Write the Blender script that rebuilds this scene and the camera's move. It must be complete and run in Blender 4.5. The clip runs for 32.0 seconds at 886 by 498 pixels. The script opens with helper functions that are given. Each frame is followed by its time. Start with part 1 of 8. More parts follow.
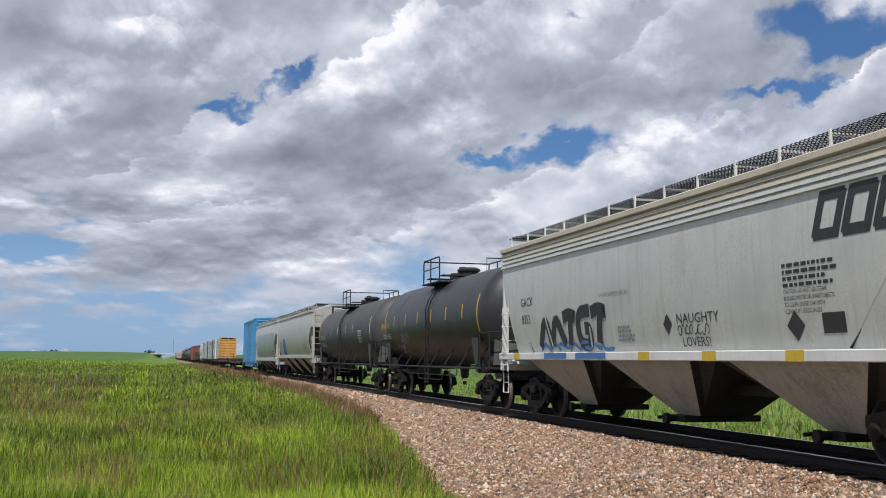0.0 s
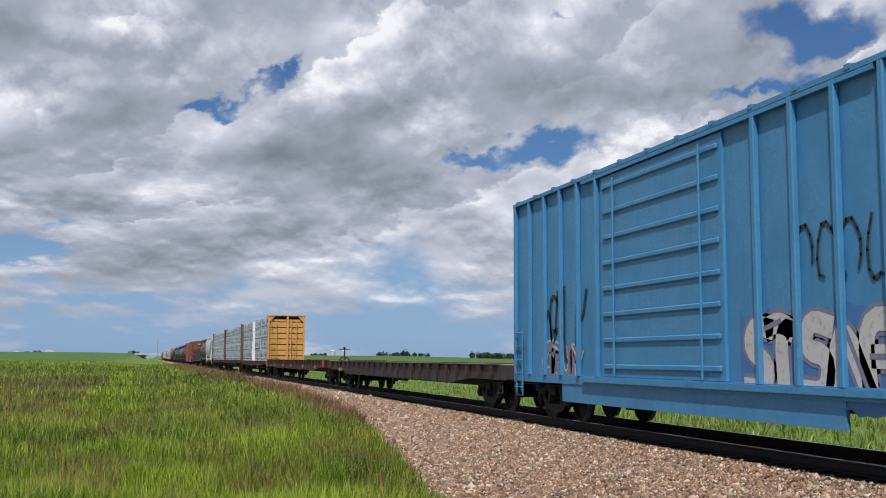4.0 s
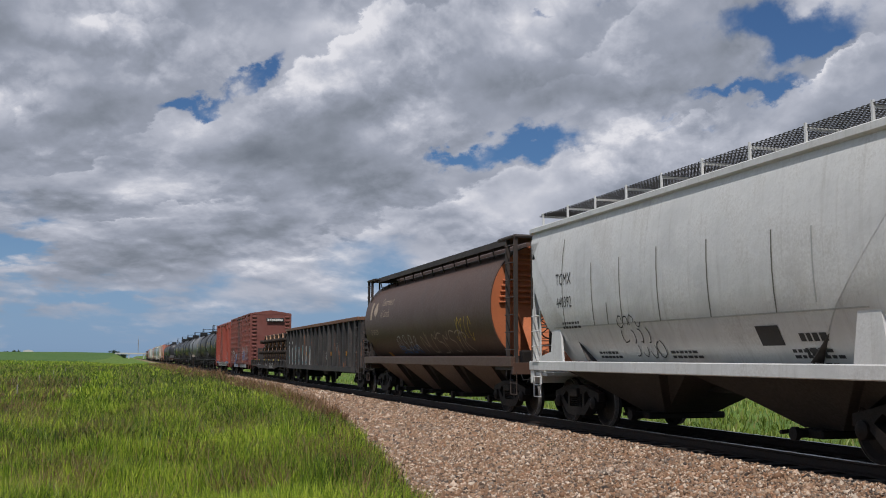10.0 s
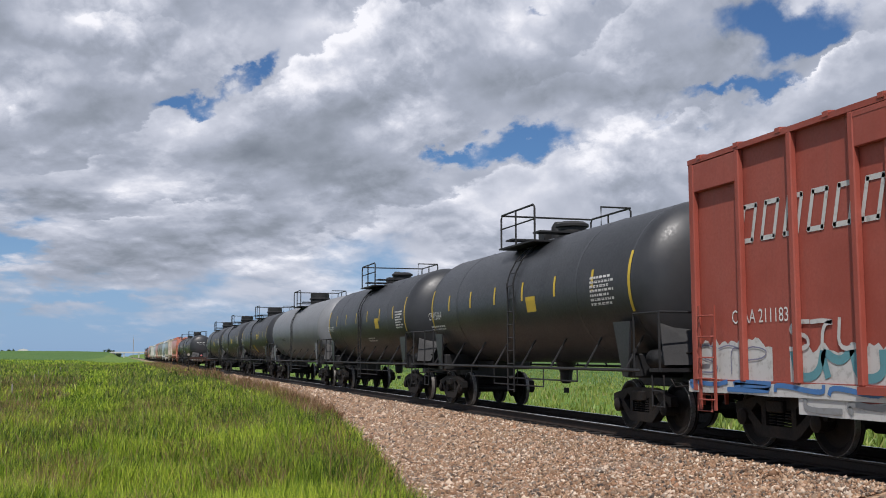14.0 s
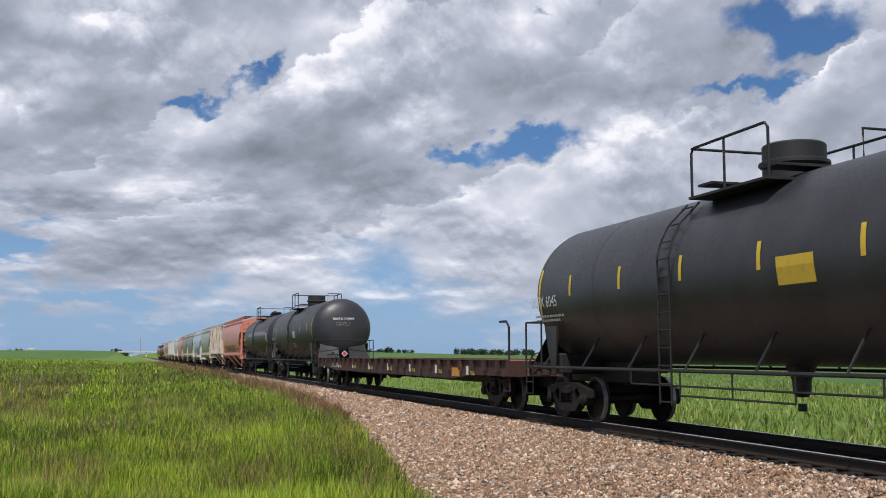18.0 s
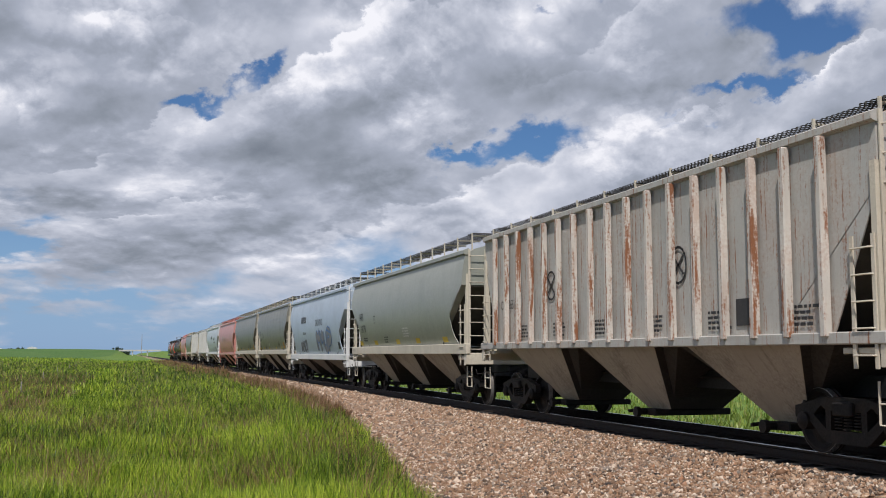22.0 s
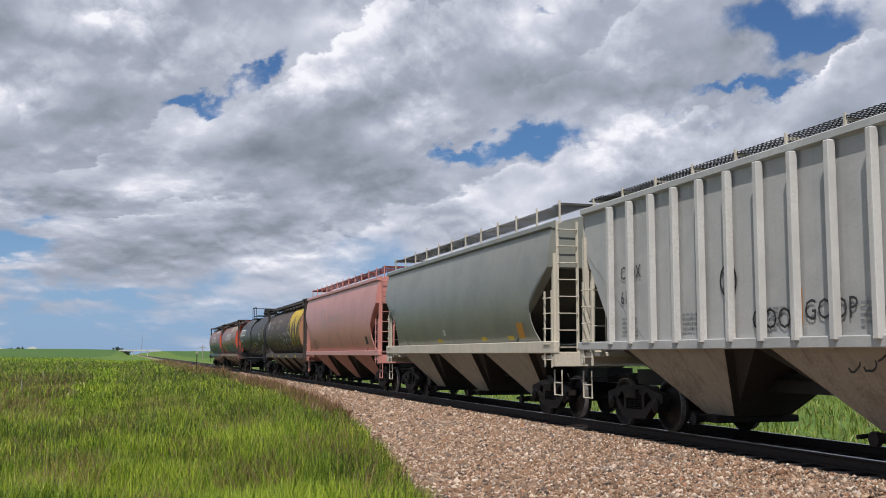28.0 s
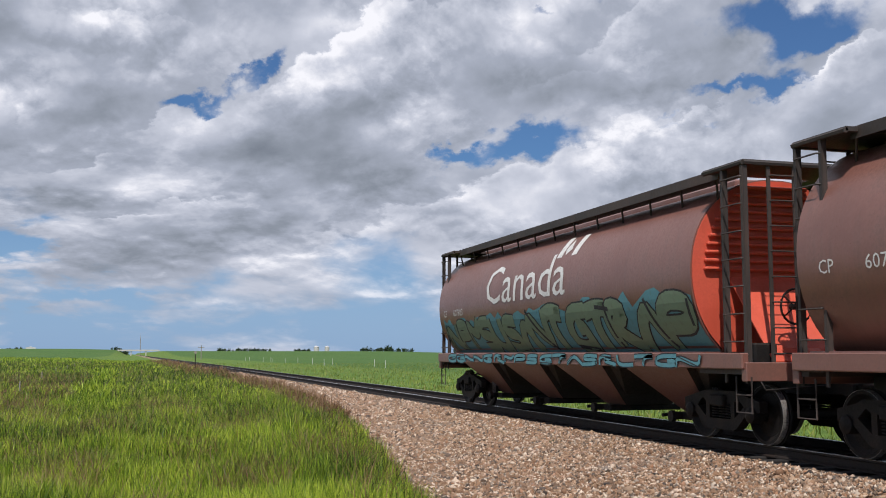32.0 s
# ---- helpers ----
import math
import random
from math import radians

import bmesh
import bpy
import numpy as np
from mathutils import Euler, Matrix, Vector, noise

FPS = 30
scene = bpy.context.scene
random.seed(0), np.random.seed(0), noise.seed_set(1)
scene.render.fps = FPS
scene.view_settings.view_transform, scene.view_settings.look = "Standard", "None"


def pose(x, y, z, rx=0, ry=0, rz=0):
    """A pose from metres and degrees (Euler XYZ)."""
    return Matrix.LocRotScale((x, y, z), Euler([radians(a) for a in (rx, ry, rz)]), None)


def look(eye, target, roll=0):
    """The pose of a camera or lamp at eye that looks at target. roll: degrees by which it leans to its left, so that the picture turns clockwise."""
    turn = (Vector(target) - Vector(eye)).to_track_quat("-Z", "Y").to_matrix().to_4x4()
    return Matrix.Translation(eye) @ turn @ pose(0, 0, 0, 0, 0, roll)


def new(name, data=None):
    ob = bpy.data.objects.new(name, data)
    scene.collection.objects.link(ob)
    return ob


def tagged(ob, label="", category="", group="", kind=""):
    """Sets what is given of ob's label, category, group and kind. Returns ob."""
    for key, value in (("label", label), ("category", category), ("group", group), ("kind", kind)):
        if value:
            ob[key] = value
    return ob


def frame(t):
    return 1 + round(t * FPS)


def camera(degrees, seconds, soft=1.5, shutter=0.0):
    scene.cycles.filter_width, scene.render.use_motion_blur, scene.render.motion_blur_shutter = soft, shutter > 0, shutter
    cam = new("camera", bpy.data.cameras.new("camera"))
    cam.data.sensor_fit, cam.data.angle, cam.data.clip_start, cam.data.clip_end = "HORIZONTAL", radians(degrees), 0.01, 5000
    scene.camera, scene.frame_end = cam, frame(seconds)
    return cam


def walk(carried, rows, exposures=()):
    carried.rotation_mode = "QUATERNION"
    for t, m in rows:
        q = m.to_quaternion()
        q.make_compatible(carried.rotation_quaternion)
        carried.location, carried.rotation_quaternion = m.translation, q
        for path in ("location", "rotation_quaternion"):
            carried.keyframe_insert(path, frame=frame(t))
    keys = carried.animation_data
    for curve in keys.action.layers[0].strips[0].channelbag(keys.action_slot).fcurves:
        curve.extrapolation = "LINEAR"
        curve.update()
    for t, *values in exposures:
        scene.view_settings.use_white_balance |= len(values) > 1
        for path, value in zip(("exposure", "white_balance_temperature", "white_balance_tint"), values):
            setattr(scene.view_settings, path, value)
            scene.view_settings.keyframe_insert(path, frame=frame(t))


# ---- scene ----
# World: x away from the track's near side, y along the track, z up from the railhead.
# The train runs towards -y past a camera that stands beside the line.
EYE = (0.0, 0.0, 1.38)
TRACK_X = 10.15
SPEED = 23.5
SECONDS = 32.0

cam = camera(46.0, SECONDS, soft=1.0)


def heading(yaw, pitch, roll):
    a, b = radians(yaw), radians(pitch)
    way = (math.sin(a) * math.cos(b), math.cos(a) * math.cos(b), math.sin(b))
    return look(EYE, [e + 10 * w for e, w in zip(EYE, way)], roll)


# seconds, degrees right of the track, degrees up, lean
HEADINGS = (
    (0.0, 14.92, 6.01, 0.36), (0.5, 15.10, 6.00, 0.35), (1.0, 15.21, 5.99, 0.33), (1.5, 15.29, 6.01, 0.31),
    (2.0, 15.36, 6.04, 0.29), (2.5, 15.46, 6.05, 0.27), (3.0, 15.56, 6.04, 0.26), (3.5, 15.65, 6.02, 0.25),
    (5.5, 15.92, 6.00, 0.22), (6.0, 15.99, 6.02, 0.21), (6.5, 16.08, 6.01, 0.19), (7.0, 16.19, 6.05, 0.16),
    (7.5, 16.31, 6.03, 0.14), (8.0, 16.37, 6.02, 0.12), (8.5, 16.46, 6.01, 0.10), (9.0, 16.55, 5.98, 0.08),
    (10.0, 16.73, 5.93, 0.05), (11.0, 16.89, 5.96, 0.02), (12.0, 17.03, 5.93, 0.00), (13.0, 17.12, 5.91, -0.02),
    (13.5, 17.08, 5.87, -0.04), (14.0, 16.99, 5.84, -0.06), (14.5, 16.90, 5.79, -0.07), (16.5, 16.72, 5.81, -0.05),
    (18.0, 16.62, 5.81, -0.03), (19.0, 16.57, 5.79, -0.02), (20.0, 16.56, 5.76, -0.02), (22.0, 16.56, 5.75, 0.0),
    (23.0, 16.56, 5.79, 0.0), (24.0, 16.60, 5.83, 0.02), (25.0, 16.60, 5.88, 0.03), (25.5, 16.60, 5.84, 0.03),
    (27.5, 16.54, 5.76, 0.03), (29.0, 16.59, 5.75, 0.03), (31.0, 16.61, 5.76, 0.02), (32.0, 16.63, 5.75, 0.02))
# the film's own brightness: it stops down while the white lumber passes
BRIGHT = ((0.0, -0.02), (3.0, -0.05), (5.5, -0.28), (6.5, -0.38), (10.0, -0.40), (12.0, -0.10), (14.0, -0.05), (17.0, -0.03), (20.0, -0.06), (22.0, -0.10), (25.0, -0.10), (28.0, -0.08), (32.0, -0.06))
walk(cam, [(t, heading(*h)) for t, *h in HEADINGS], [(t, stops, 6320.0, 13.0) for t, stops in BRIGHT])

# ---------------------------------------------------------------- light
SUN_WAY = Vector((-0.26, -0.50, 0.83)).normalized()      # towards the sun
sun = new("sun", bpy.data.lights.new("sun", "SUN"))
sun.data.energy, sun.data.angle, sun.data.color = 4.7, radians(0.53), (1.0, 0.955, 0.88)
sun.matrix_world = look((0, 0, 60), Vector((0, 0, 60)) - SUN_WAY)
scene.view_settings.exposure = 0.0

world = bpy.data.worlds.new("sky")
scene.world = world
world.use_nodes = True


class Nodes:
    """A short hand for node trees: n(type, inputs..., attribute=value) returns the node's first output."""

    def __init__(self, tree):
        self.tree = tree
        tree.nodes.clear()

    def add(self, kind, inputs=(), **attrs):
        node = self.tree.nodes.new(kind)
        for key, value in attrs.items():
            setattr(node, key, value)
        items = inputs.items() if isinstance(inputs, dict) else enumerate(inputs)
        for key, value in items:
            if value is None:
                continue
            if isinstance(value, bpy.types.NodeSocket):
                self.tree.links.new(value, node.inputs[key])
            else:
                node.inputs[key].default_value = value
        return node

    def math(self, op, a, b=None, c=None, clamp=False):
        return self.add("ShaderNodeMath", (a, b, c), operation=op, use_clamp=clamp).outputs[0]

    def noise(self, vector, scale, detail=4.0, rough=0.55, distort=0.0, colour=False):
        node = self.add("ShaderNodeTexNoise", {"Vector": vector, "Scale": scale, "Detail": detail,
                                               "Roughness": rough, "Distortion": distort})
        return node.outputs["Color" if colour else "Fac"]

    def ramp(self, value, stops, mode="LINEAR"):
        node = self.add("ShaderNodeValToRGB", (value,))
        node.color_ramp.interpolation = mode
        els = node.color_ramp.elements
        while len(els) < len(stops):
            els.new(0.5)
        for el, (at, col) in zip(els, stops):
            el.position = at
            el.color = (*col, 1) if len(col) == 3 else col
        return node.outputs[0]

    def span(self, value, a, b, c=0.0, d=1.0, smooth=True):
        return self.add("ShaderNodeMapRange", (value, a, b, c, d), clamp=True,
                        interpolation_type="SMOOTHSTEP" if smooth else "LINEAR").outputs[0]

    def mix(self, fac, a, b, blend="MIX"):
        node = self.add("ShaderNodeMix", data_type="RGBA", blend_type=blend)
        for key, value in ((0, fac), (6, a), (7, b)):
            if isinstance(value, bpy.types.NodeSocket):
                self.tree.links.new(value, node.inputs[key])
            else:
                node.inputs[key].default_value = (*value, 1) if isinstance(value, tuple) and len(value) == 3 else value
        return node.outputs[2]

    def vmath(self, op, a, b=None, scale=None):
        node = self.add("ShaderNodeVectorMath", (a, b), operation=op)
        if scale is not None:
            node.inputs[3].default_value = scale
        return node.outputs[0]


def build_sky():
    n = Nodes(world.node_tree)
    sky = n.add("ShaderNodeTexSky", sky_type="NISHITA", sun_disc=False, sun_elevation=math.asin(SUN_WAY.z),
                sun_rotation=math.atan2(SUN_WAY.x, SUN_WAY.y), air_density=1.0, dust_density=0.6, ozone_density=2.0)
    way = n.add("ShaderNodeTexCoord").outputs["Generated"]
    sep = n.add("ShaderNodeSeparateXYZ", (way,)).outputs
    # degrees of azimuth (right of the track) and of height
    az = n.math("MULTIPLY", n.math("ARCTAN2", sep[0], sep[1]), 57.2958)
    el = n.math("MULTIPLY", n.math("ARCSINE", sep[2]), 57.2958)
    # sheet coordinates: about a degree to the unit half way up, shrinking towards the horizon as clouds do
    high = n.math("ADD", n.math("MAXIMUM", el, 0.0), 7.0)
    lean = n.math("MULTIPLY", n.span(el, 3.0, 12.0, 0.0, -0.30), n.math("SUBTRACT", az, 16.0))
    sheet_u = n.math("MULTIPLY_ADD", el, 0.35, az)
    sheet_v = n.math("MULTIPLY_ADD", n.math("LOGARITHM", high, 2.718282), 28.0, lean)
    sheet = n.add("ShaderNodeCombineXYZ", (sheet_u, sheet_v, 0.0)).outputs[0]
    big = n.noise(sheet, 0.11, 3, 0.5)

    def heads(at):
        """Round cauliflower heads, large and small."""
        bent = n.vmath("ADD", at, n.vmath("SCALE", n.vmath("SUBTRACT", n.noise(at, 0.45, 5, 0.55, colour=True), (0.5, 0.5, 0.5)), scale=2.2))
        cell = n.add("ShaderNodeTexVoronoi", {"Vector": bent, "Scale": 0.36, "Detail": 4.0, "Roughness": 0.50, "Lacunarity": 2.2, "Smoothness": 0.45},
                     feature="SMOOTH_F1", normalize=True).outputs["Distance"]
        return n.math("SUBTRACT", 0.40, cell)

    def mass(at, detail):
        return n.noise(at, 0.105, detail, 0.50, 0.3)

    puff, puff_above = heads(sheet), heads(n.vmath("ADD", sheet, (0.10, 0.75, 0.0)))
    thick, thick_above = mass(sheet, 6), mass(n.vmath("ADD", sheet, (0.3, 2.6, 0.0)), 4)
    here = n.math("MULTIPLY_ADD", puff, 0.38, thick)
    warp = n.noise(sheet, 0.30, 8, 0.58, colour=True)
    wsep = n.add("ShaderNodeSeparateXYZ", (n.vmath("SUBTRACT", warp, (0.5, 0.5, 0.5)),)).outputs
    waz = n.math("MULTIPLY_ADD", wsep[0], 8.0, az)
    wel = n.math("MULTIPLY_ADD", wsep[1], 4.6, el)

    def blob(a, e, ra, re, lean, amount):
        c, s = math.cos(radians(lean)), math.sin(radians(lean))
        da, de = n.math("SUBTRACT", waz, a), n.math("SUBTRACT", wel, e)
        u = n.math("ADD", n.math("MULTIPLY", da, c / ra), n.math("MULTIPLY", de, s / ra))
        v = n.math("ADD", n.math("MULTIPLY", de, c / re), n.math("MULTIPLY", da, -s / re))
        r2 = n.math("MULTIPLY_ADD", u, u, n.math("MULTIPLY", v, v))
        return n.math("MULTIPLY", n.math("EXPONENT", n.math("MULTIPLY", r2, -1.0)), amount)

    def crest(a, e, ra, re, lean, amount):
        """A lit upper edge: sharp against what lies behind it, fading downwards."""
        c, s = math.cos(radians(lean)), math.sin(radians(lean))
        da, de = n.math("SUBTRACT", waz, a), n.math("SUBTRACT", wel, e + re * 0.6)
        u = n.math("ADD", n.math("MULTIPLY", da, c / ra), n.math("MULTIPLY", de, s / ra))
        v = n.math("ADD", n.math("MULTIPLY", de, c / re), n.math("MULTIPLY", da, -s / re))
        down = n.math("EXPONENT", n.math("MULTIPLY", n.math("MAXIMUM", n.math("MULTIPLY", v, -1.0), 0.0), -0.75))
        edge = n.span(v, 0.30, -0.15)
        side = n.math("EXPONENT", n.math("MULTIPLY", n.math("MULTIPLY", u, u), -1.0))
        return n.math("MULTIPLY", n.math("MULTIPLY", down, edge), n.math("MULTIPLY", side, amount))

    def total(items, form=blob):
        out = None
        for it in items:
            out = form(*it) if out is None else n.math("ADD", out, form(*it))
        return out

    # cover: 0 clear blue, 1 cloud; low down only small separate puffs
    low = n.span(el, 0.5, 8.5, 0.44, 0.0)
    body = n.math("MULTIPLY_ADD", here, 1.15, n.math("MULTIPLY", big, 0.22))
    cover = n.math("SUBTRACT", n.math("SUBTRACT", n.math("ADD", body, 0.145), total(GAPS)), low)
    # the sun stands in a wide clear opening
    sunny = n.add("ShaderNodeVectorMath", (way, tuple(SUN_WAY)), operation="DOT_PRODUCT").outputs[1]
    cover = n.math("SUBTRACT", cover, n.span(sunny, 0.25, 0.80, 0.0, 0.40))
    cover = n.span(cover, 0.36, 0.66)
    # lit heads where the cloud thins upwards, grey bases where it is thick above
    shade = n.math("MULTIPLY_ADD", n.math("SUBTRACT", thick, thick_above), 1.15, n.math("MULTIPLY_ADD", big, -0.45, 0.79))
    crisp = n.span(n.noise(n.vmath("ADD", sheet, (40.0, 7.0, 0.0)), 0.16, 3, 0.5), 0.36, 0.62, 0.15, 1.15)
    shade = n.math("MULTIPLY_ADD", n.math("MULTIPLY", n.math("SUBTRACT", puff, puff_above), crisp), 0.80, shade)
    shade = n.math("MULTIPLY_ADD", n.math("MULTIPLY", puff, crisp), 0.30, shade)
    shade = n.math("ADD", shade, n.math("ADD", total(CRESTS, crest), total(BASES)))
    tone = n.ramp(shade, ((0.0, (0.20, 0.228, 0.270)), (0.25, (0.285, 0.318, 0.368)), (0.50, (0.41, 0.447, 0.520)),
                          (0.72, (0.63, 0.66, 0.73)), (0.92, (0.98, 0.98, 1.0))))
    tone = n.mix(n.span(el, 0.0, 5.0, 0.50, 0.0), tone, (0.48, 0.57, 0.70))
    clear = n.mix(1.0, sky.outputs[0], (0.042, 0.060, 0.080), "MULTIPLY")
    clear = n.mix(n.span(el, 0.0, 11.0, 0.70, 0.0), clear, (0.31, 0.47, 0.72))
    colour = n.mix(cover, clear, tone)
    back = n.add("ShaderNodeBackground", (colour, 1.0)).outputs[0]
    n.add("ShaderNodeOutputWorld", (back,))


# azimuth, height, half-widths, lean in degrees, strength
GAPS = ((6.5, 15.2, 2.05, 0.70, 42, 0.51), (3.1, 13.3, 2.05, 0.46, 15, 0.45), (21.1, 11.5, 3.78, 0.86, 8, 0.56),
        (16.9, 11.0, 1.99, 0.77, 25, 0.54), (35.2, 17.5, 5.14, 1.40, -4, 0.54), (36.9, 16.0, 2.27, 0.58, 8, 0.39),
        (32.8, 14.0, 3.50, 0.41, 6, 0.46), (-5.6, 5.3, 3.0, 0.95, 8, 0.50), (-3.0, 3.4, 6.0, 0.60, 2, 0.30), (23.1, 19.1, 2.88, 0.36, 4, 0.40),
        (28.9, 12.2, 2.88, 0.32, 6, 0.30), (19.6, 17.8, 1.03, 0.41, 30, 0.22), (-3.4, 1.5, 12.35, 0.58, 2, 0.15))
CRESTS = ((11.4, 16.9, 5.49, 1.04, 38, 0.36), (1.4, 11.7, 1.98, 0.67, 30, 0.22), (-1.9, 9.6, 1.83, 0.73, 10, 0.26),
          (-5.6, 11.3, 0.73, 1.52, 60, 0.18), (3.2, 8.0, 2.13, 0.58, 8, 0.28), (0.0, 6.8, 1.83, 0.46, 6, 0.24),
          (37.7, 14.8, 2.90, 0.55, 24, 0.46), (18.6, 8.7, 9.46, 0.98, 20, 0.26), (25.6, 16.9, 2.29, 0.79, 30, 0.22),
          (23.4, 14.6, 3.35, 0.67, 14, 0.14), (-1.2, 17.5, 3.35, 0.49, -6, 0.14), (15.8, 18.6, 2.13, 0.85, 20, 0.20),
          (30.4, 12.4, 3.35, 0.55, 18, 0.18))
BASES = ((33.0, 12.5, 7.0, 5.0, 0, -0.14), (-2.0, 5.8, 7.0, 2.4, 0, -0.16), (24.0, 17.0, 6.0, 3.0, 0, -0.06),
         (12.0, 13.6, 5.79, 1.52, 18, -0.36), (7.1, 10.4, 4.58, 1.28, 10, -0.32), (13.3, 9.6, 2.44, 1.04, 12, -0.20),
         (-2.5, 15.9, 5.49, 0.67, -3, -0.26), (-6.1, 14.5, 1.83, 0.79, 0, -0.16), (-2.3, 12.8, 2.90, 1.52, 10, -0.28),
         (-4.2, 7.5, 4.27, 0.55, 3, -0.22), (6.2, 6.9, 3.96, 0.55, 10, -0.22), (10.8, 6.9, 1.37, 0.27, 48, -0.16),
         (26.7, 9.6, 2.13, 0.73, 16, -0.20), (36.4, 11.6, 4.27, 1.22, 20, -0.16), (28.9, 15.3, 2.75, 0.92, 10, -0.08),
         (16.8, 14.7, 3.66, 0.92, 20, -0.08))
build_sky()

# ---------------------------------------------------------------- materials
MATS = {}


def material(name):
    m = bpy.data.materials.new(name)
    m.use_nodes = True
    MATS[name] = m
    return m, Nodes(m.node_tree)


def finish(n, colour, rough, metal=0.0, bump=None, strength=0.2, dist=0.01, spec=0.5):
    shader = n.add("ShaderNodeBsdfPrincipled", {"Base Color": colour, "Roughness": rough, "Metallic": metal,
                                                "Specular IOR Level": spec})
    if bump is not None:
        b = n.add("ShaderNodeBump", {"Strength": strength, "Distance": dist, "Height": bump})
        n.tree.links.new(b.outputs[0], shader.inputs["Normal"])
    n.add("ShaderNodeOutputMaterial", (shader.outputs[0],))


def own_space(n):
    """Object coordinates, shifted by each object's own random number."""
    at = n.add("ShaderNodeTexCoord").outputs["Object"]
    shift = n.math("MULTIPLY", n.add("ShaderNodeObjectInfo").outputs["Random"], 60.0)
    return n.vmath("ADD", at, n.add("ShaderNodeCombineXYZ", (shift, shift, 0.0)).outputs[0])


def paint(name, colour, rough=0.5, grime=(0.10, 0.08, 0.06), dirt=0.35, streak=0.35, rust=0.0, dents=0.25, metal=0.0):
    """Weathered railway paint: cloudy fading, streaks running down, spots of rust, shallow dents."""
    m, n = material(name)
    at = own_space(n)
    cloudy = n.noise(at, 0.9, 5, 0.6)
    fine = n.noise(at, 22, 4, 0.65)
    stretch = n.add("ShaderNodeMapping", {"Vector": at, "Scale": (2.0, 5.0, 0.22)}).outputs[0]
    runs = n.noise(stretch, 1.6, 6, 0.65)
    pale = tuple(min(1, c * 1.10 + 0.008) for c in colour)
    dark = tuple(c * 0.87 for c in colour)
    col = n.mix(n.span(cloudy, 0.32, 0.70), dark, pale)
    col = n.mix(n.math("MULTIPLY", n.span(runs, 0.48, 0.80), streak), col, grime)
    col = n.mix(n.math("MULTIPLY", n.span(n.math("ADD", cloudy, n.math("MULTIPLY", fine, 0.5)), 0.72, 0.98), dirt), col, grime)
    if rust > 0:
        spots = n.span(n.math("ADD", n.noise(stretch, 3.4, 7, 0.7), n.math("MULTIPLY", fine, 0.25)), 0.74 - 0.14 * rust, 0.86 - 0.14 * rust)
        col = n.mix(spots, col, n.mix(fine, (0.16, 0.055, 0.025), (0.30, 0.13, 0.06)))
    rg = n.span(fine, 0.2, 0.8, rough - 0.08, min(1.0, rough + 0.14))
    height = n.math("ADD", n.math("MULTIPLY", cloudy, 1.0), n.math("MULTIPLY", fine, 0.06))
    finish(n, col, rg, metal, height, dents, 0.05, 0.8 if rough < 0.4 else 0.4)
    return m


def flat_paint(name, colour, rough=0.6, wear=0.3, worn=(0.12, 0.10, 0.08)):
    """Small painted or stencilled things: worn and a little patchy."""
    m, n = material(name)
    at = own_space(n)
    a = n.noise(at, 9, 5, 0.65)
    col = n.mix(n.math("MULTIPLY", n.span(a, 0.5, 0.72), wear), n.mix(n.noise(at, 2.2, 3), colour, tuple(c * 0.8 for c in colour)), worn)
    finish(n, col, rough)
    return m


def ground_material():
    m, n = material("meadow")
    at = n.add("ShaderNodeTexCoord").outputs["Object"]
    sep = n.add("ShaderNodeSeparateXYZ", (at,)).outputs
    broad = n.noise(at, 0.035, 5, 0.6)
    mid = n.noise(at, 0.6, 6, 0.65)
    fine = n.noise(at, 7.0, 6, 0.7)
    green = n.mix(n.span(mid, 0.3, 0.7), (0.062, 0.120, 0.018), (0.130, 0.215, 0.036))
    green = n.mix(n.math("MULTIPLY", n.span(fine, 0.45, 0.75), 0.5), green, (0.16, 0.19, 0.06))
    green = n.mix(n.math("MULTIPLY", n.span(broad, 0.5, 0.7), 0.6), green, (0.15, 0.17, 0.055))
    # ground under the near grass is coloured dark for the shade between blades
    blade_shade = n.math("MULTIPLY", n.span(sep[1], 120, 60), n.span(sep[0], 9.0, 8.0))
    green = n.mix(n.math("MULTIPLY", blade_shade, 0.85), green, (0.020, 0.030, 0.008))
    # the sown field is an even, deep green, in rows
    rows = n.noise(n.add("ShaderNodeMapping", {"Vector": at, "Scale": (1.6, 0.03, 1)}).outputs[0], 1.0, 3, 0.5)
    crop = n.mix(n.span(rows, 0.35, 0.65), (0.045, 0.105, 0.022), (0.064, 0.135, 0.030))
    crop = n.mix(n.math("MULTIPLY", n.span(broad, 0.42, 0.62), 0.5), crop, (0.10, 0.15, 0.035))
    edge = n.math("ADD", sep[0], n.math("MULTIPLY", mid, 3.0))
    field = n.math("ADD", n.span(edge, -10, -14), n.span(edge, 34, 40))
    col = n.mix(n.math("MINIMUM", field, 1.0), green, crop)
    finish(n, col, 0.9, bump=fine, strength=0.6, dist=0.15, spec=0.2)
    return m


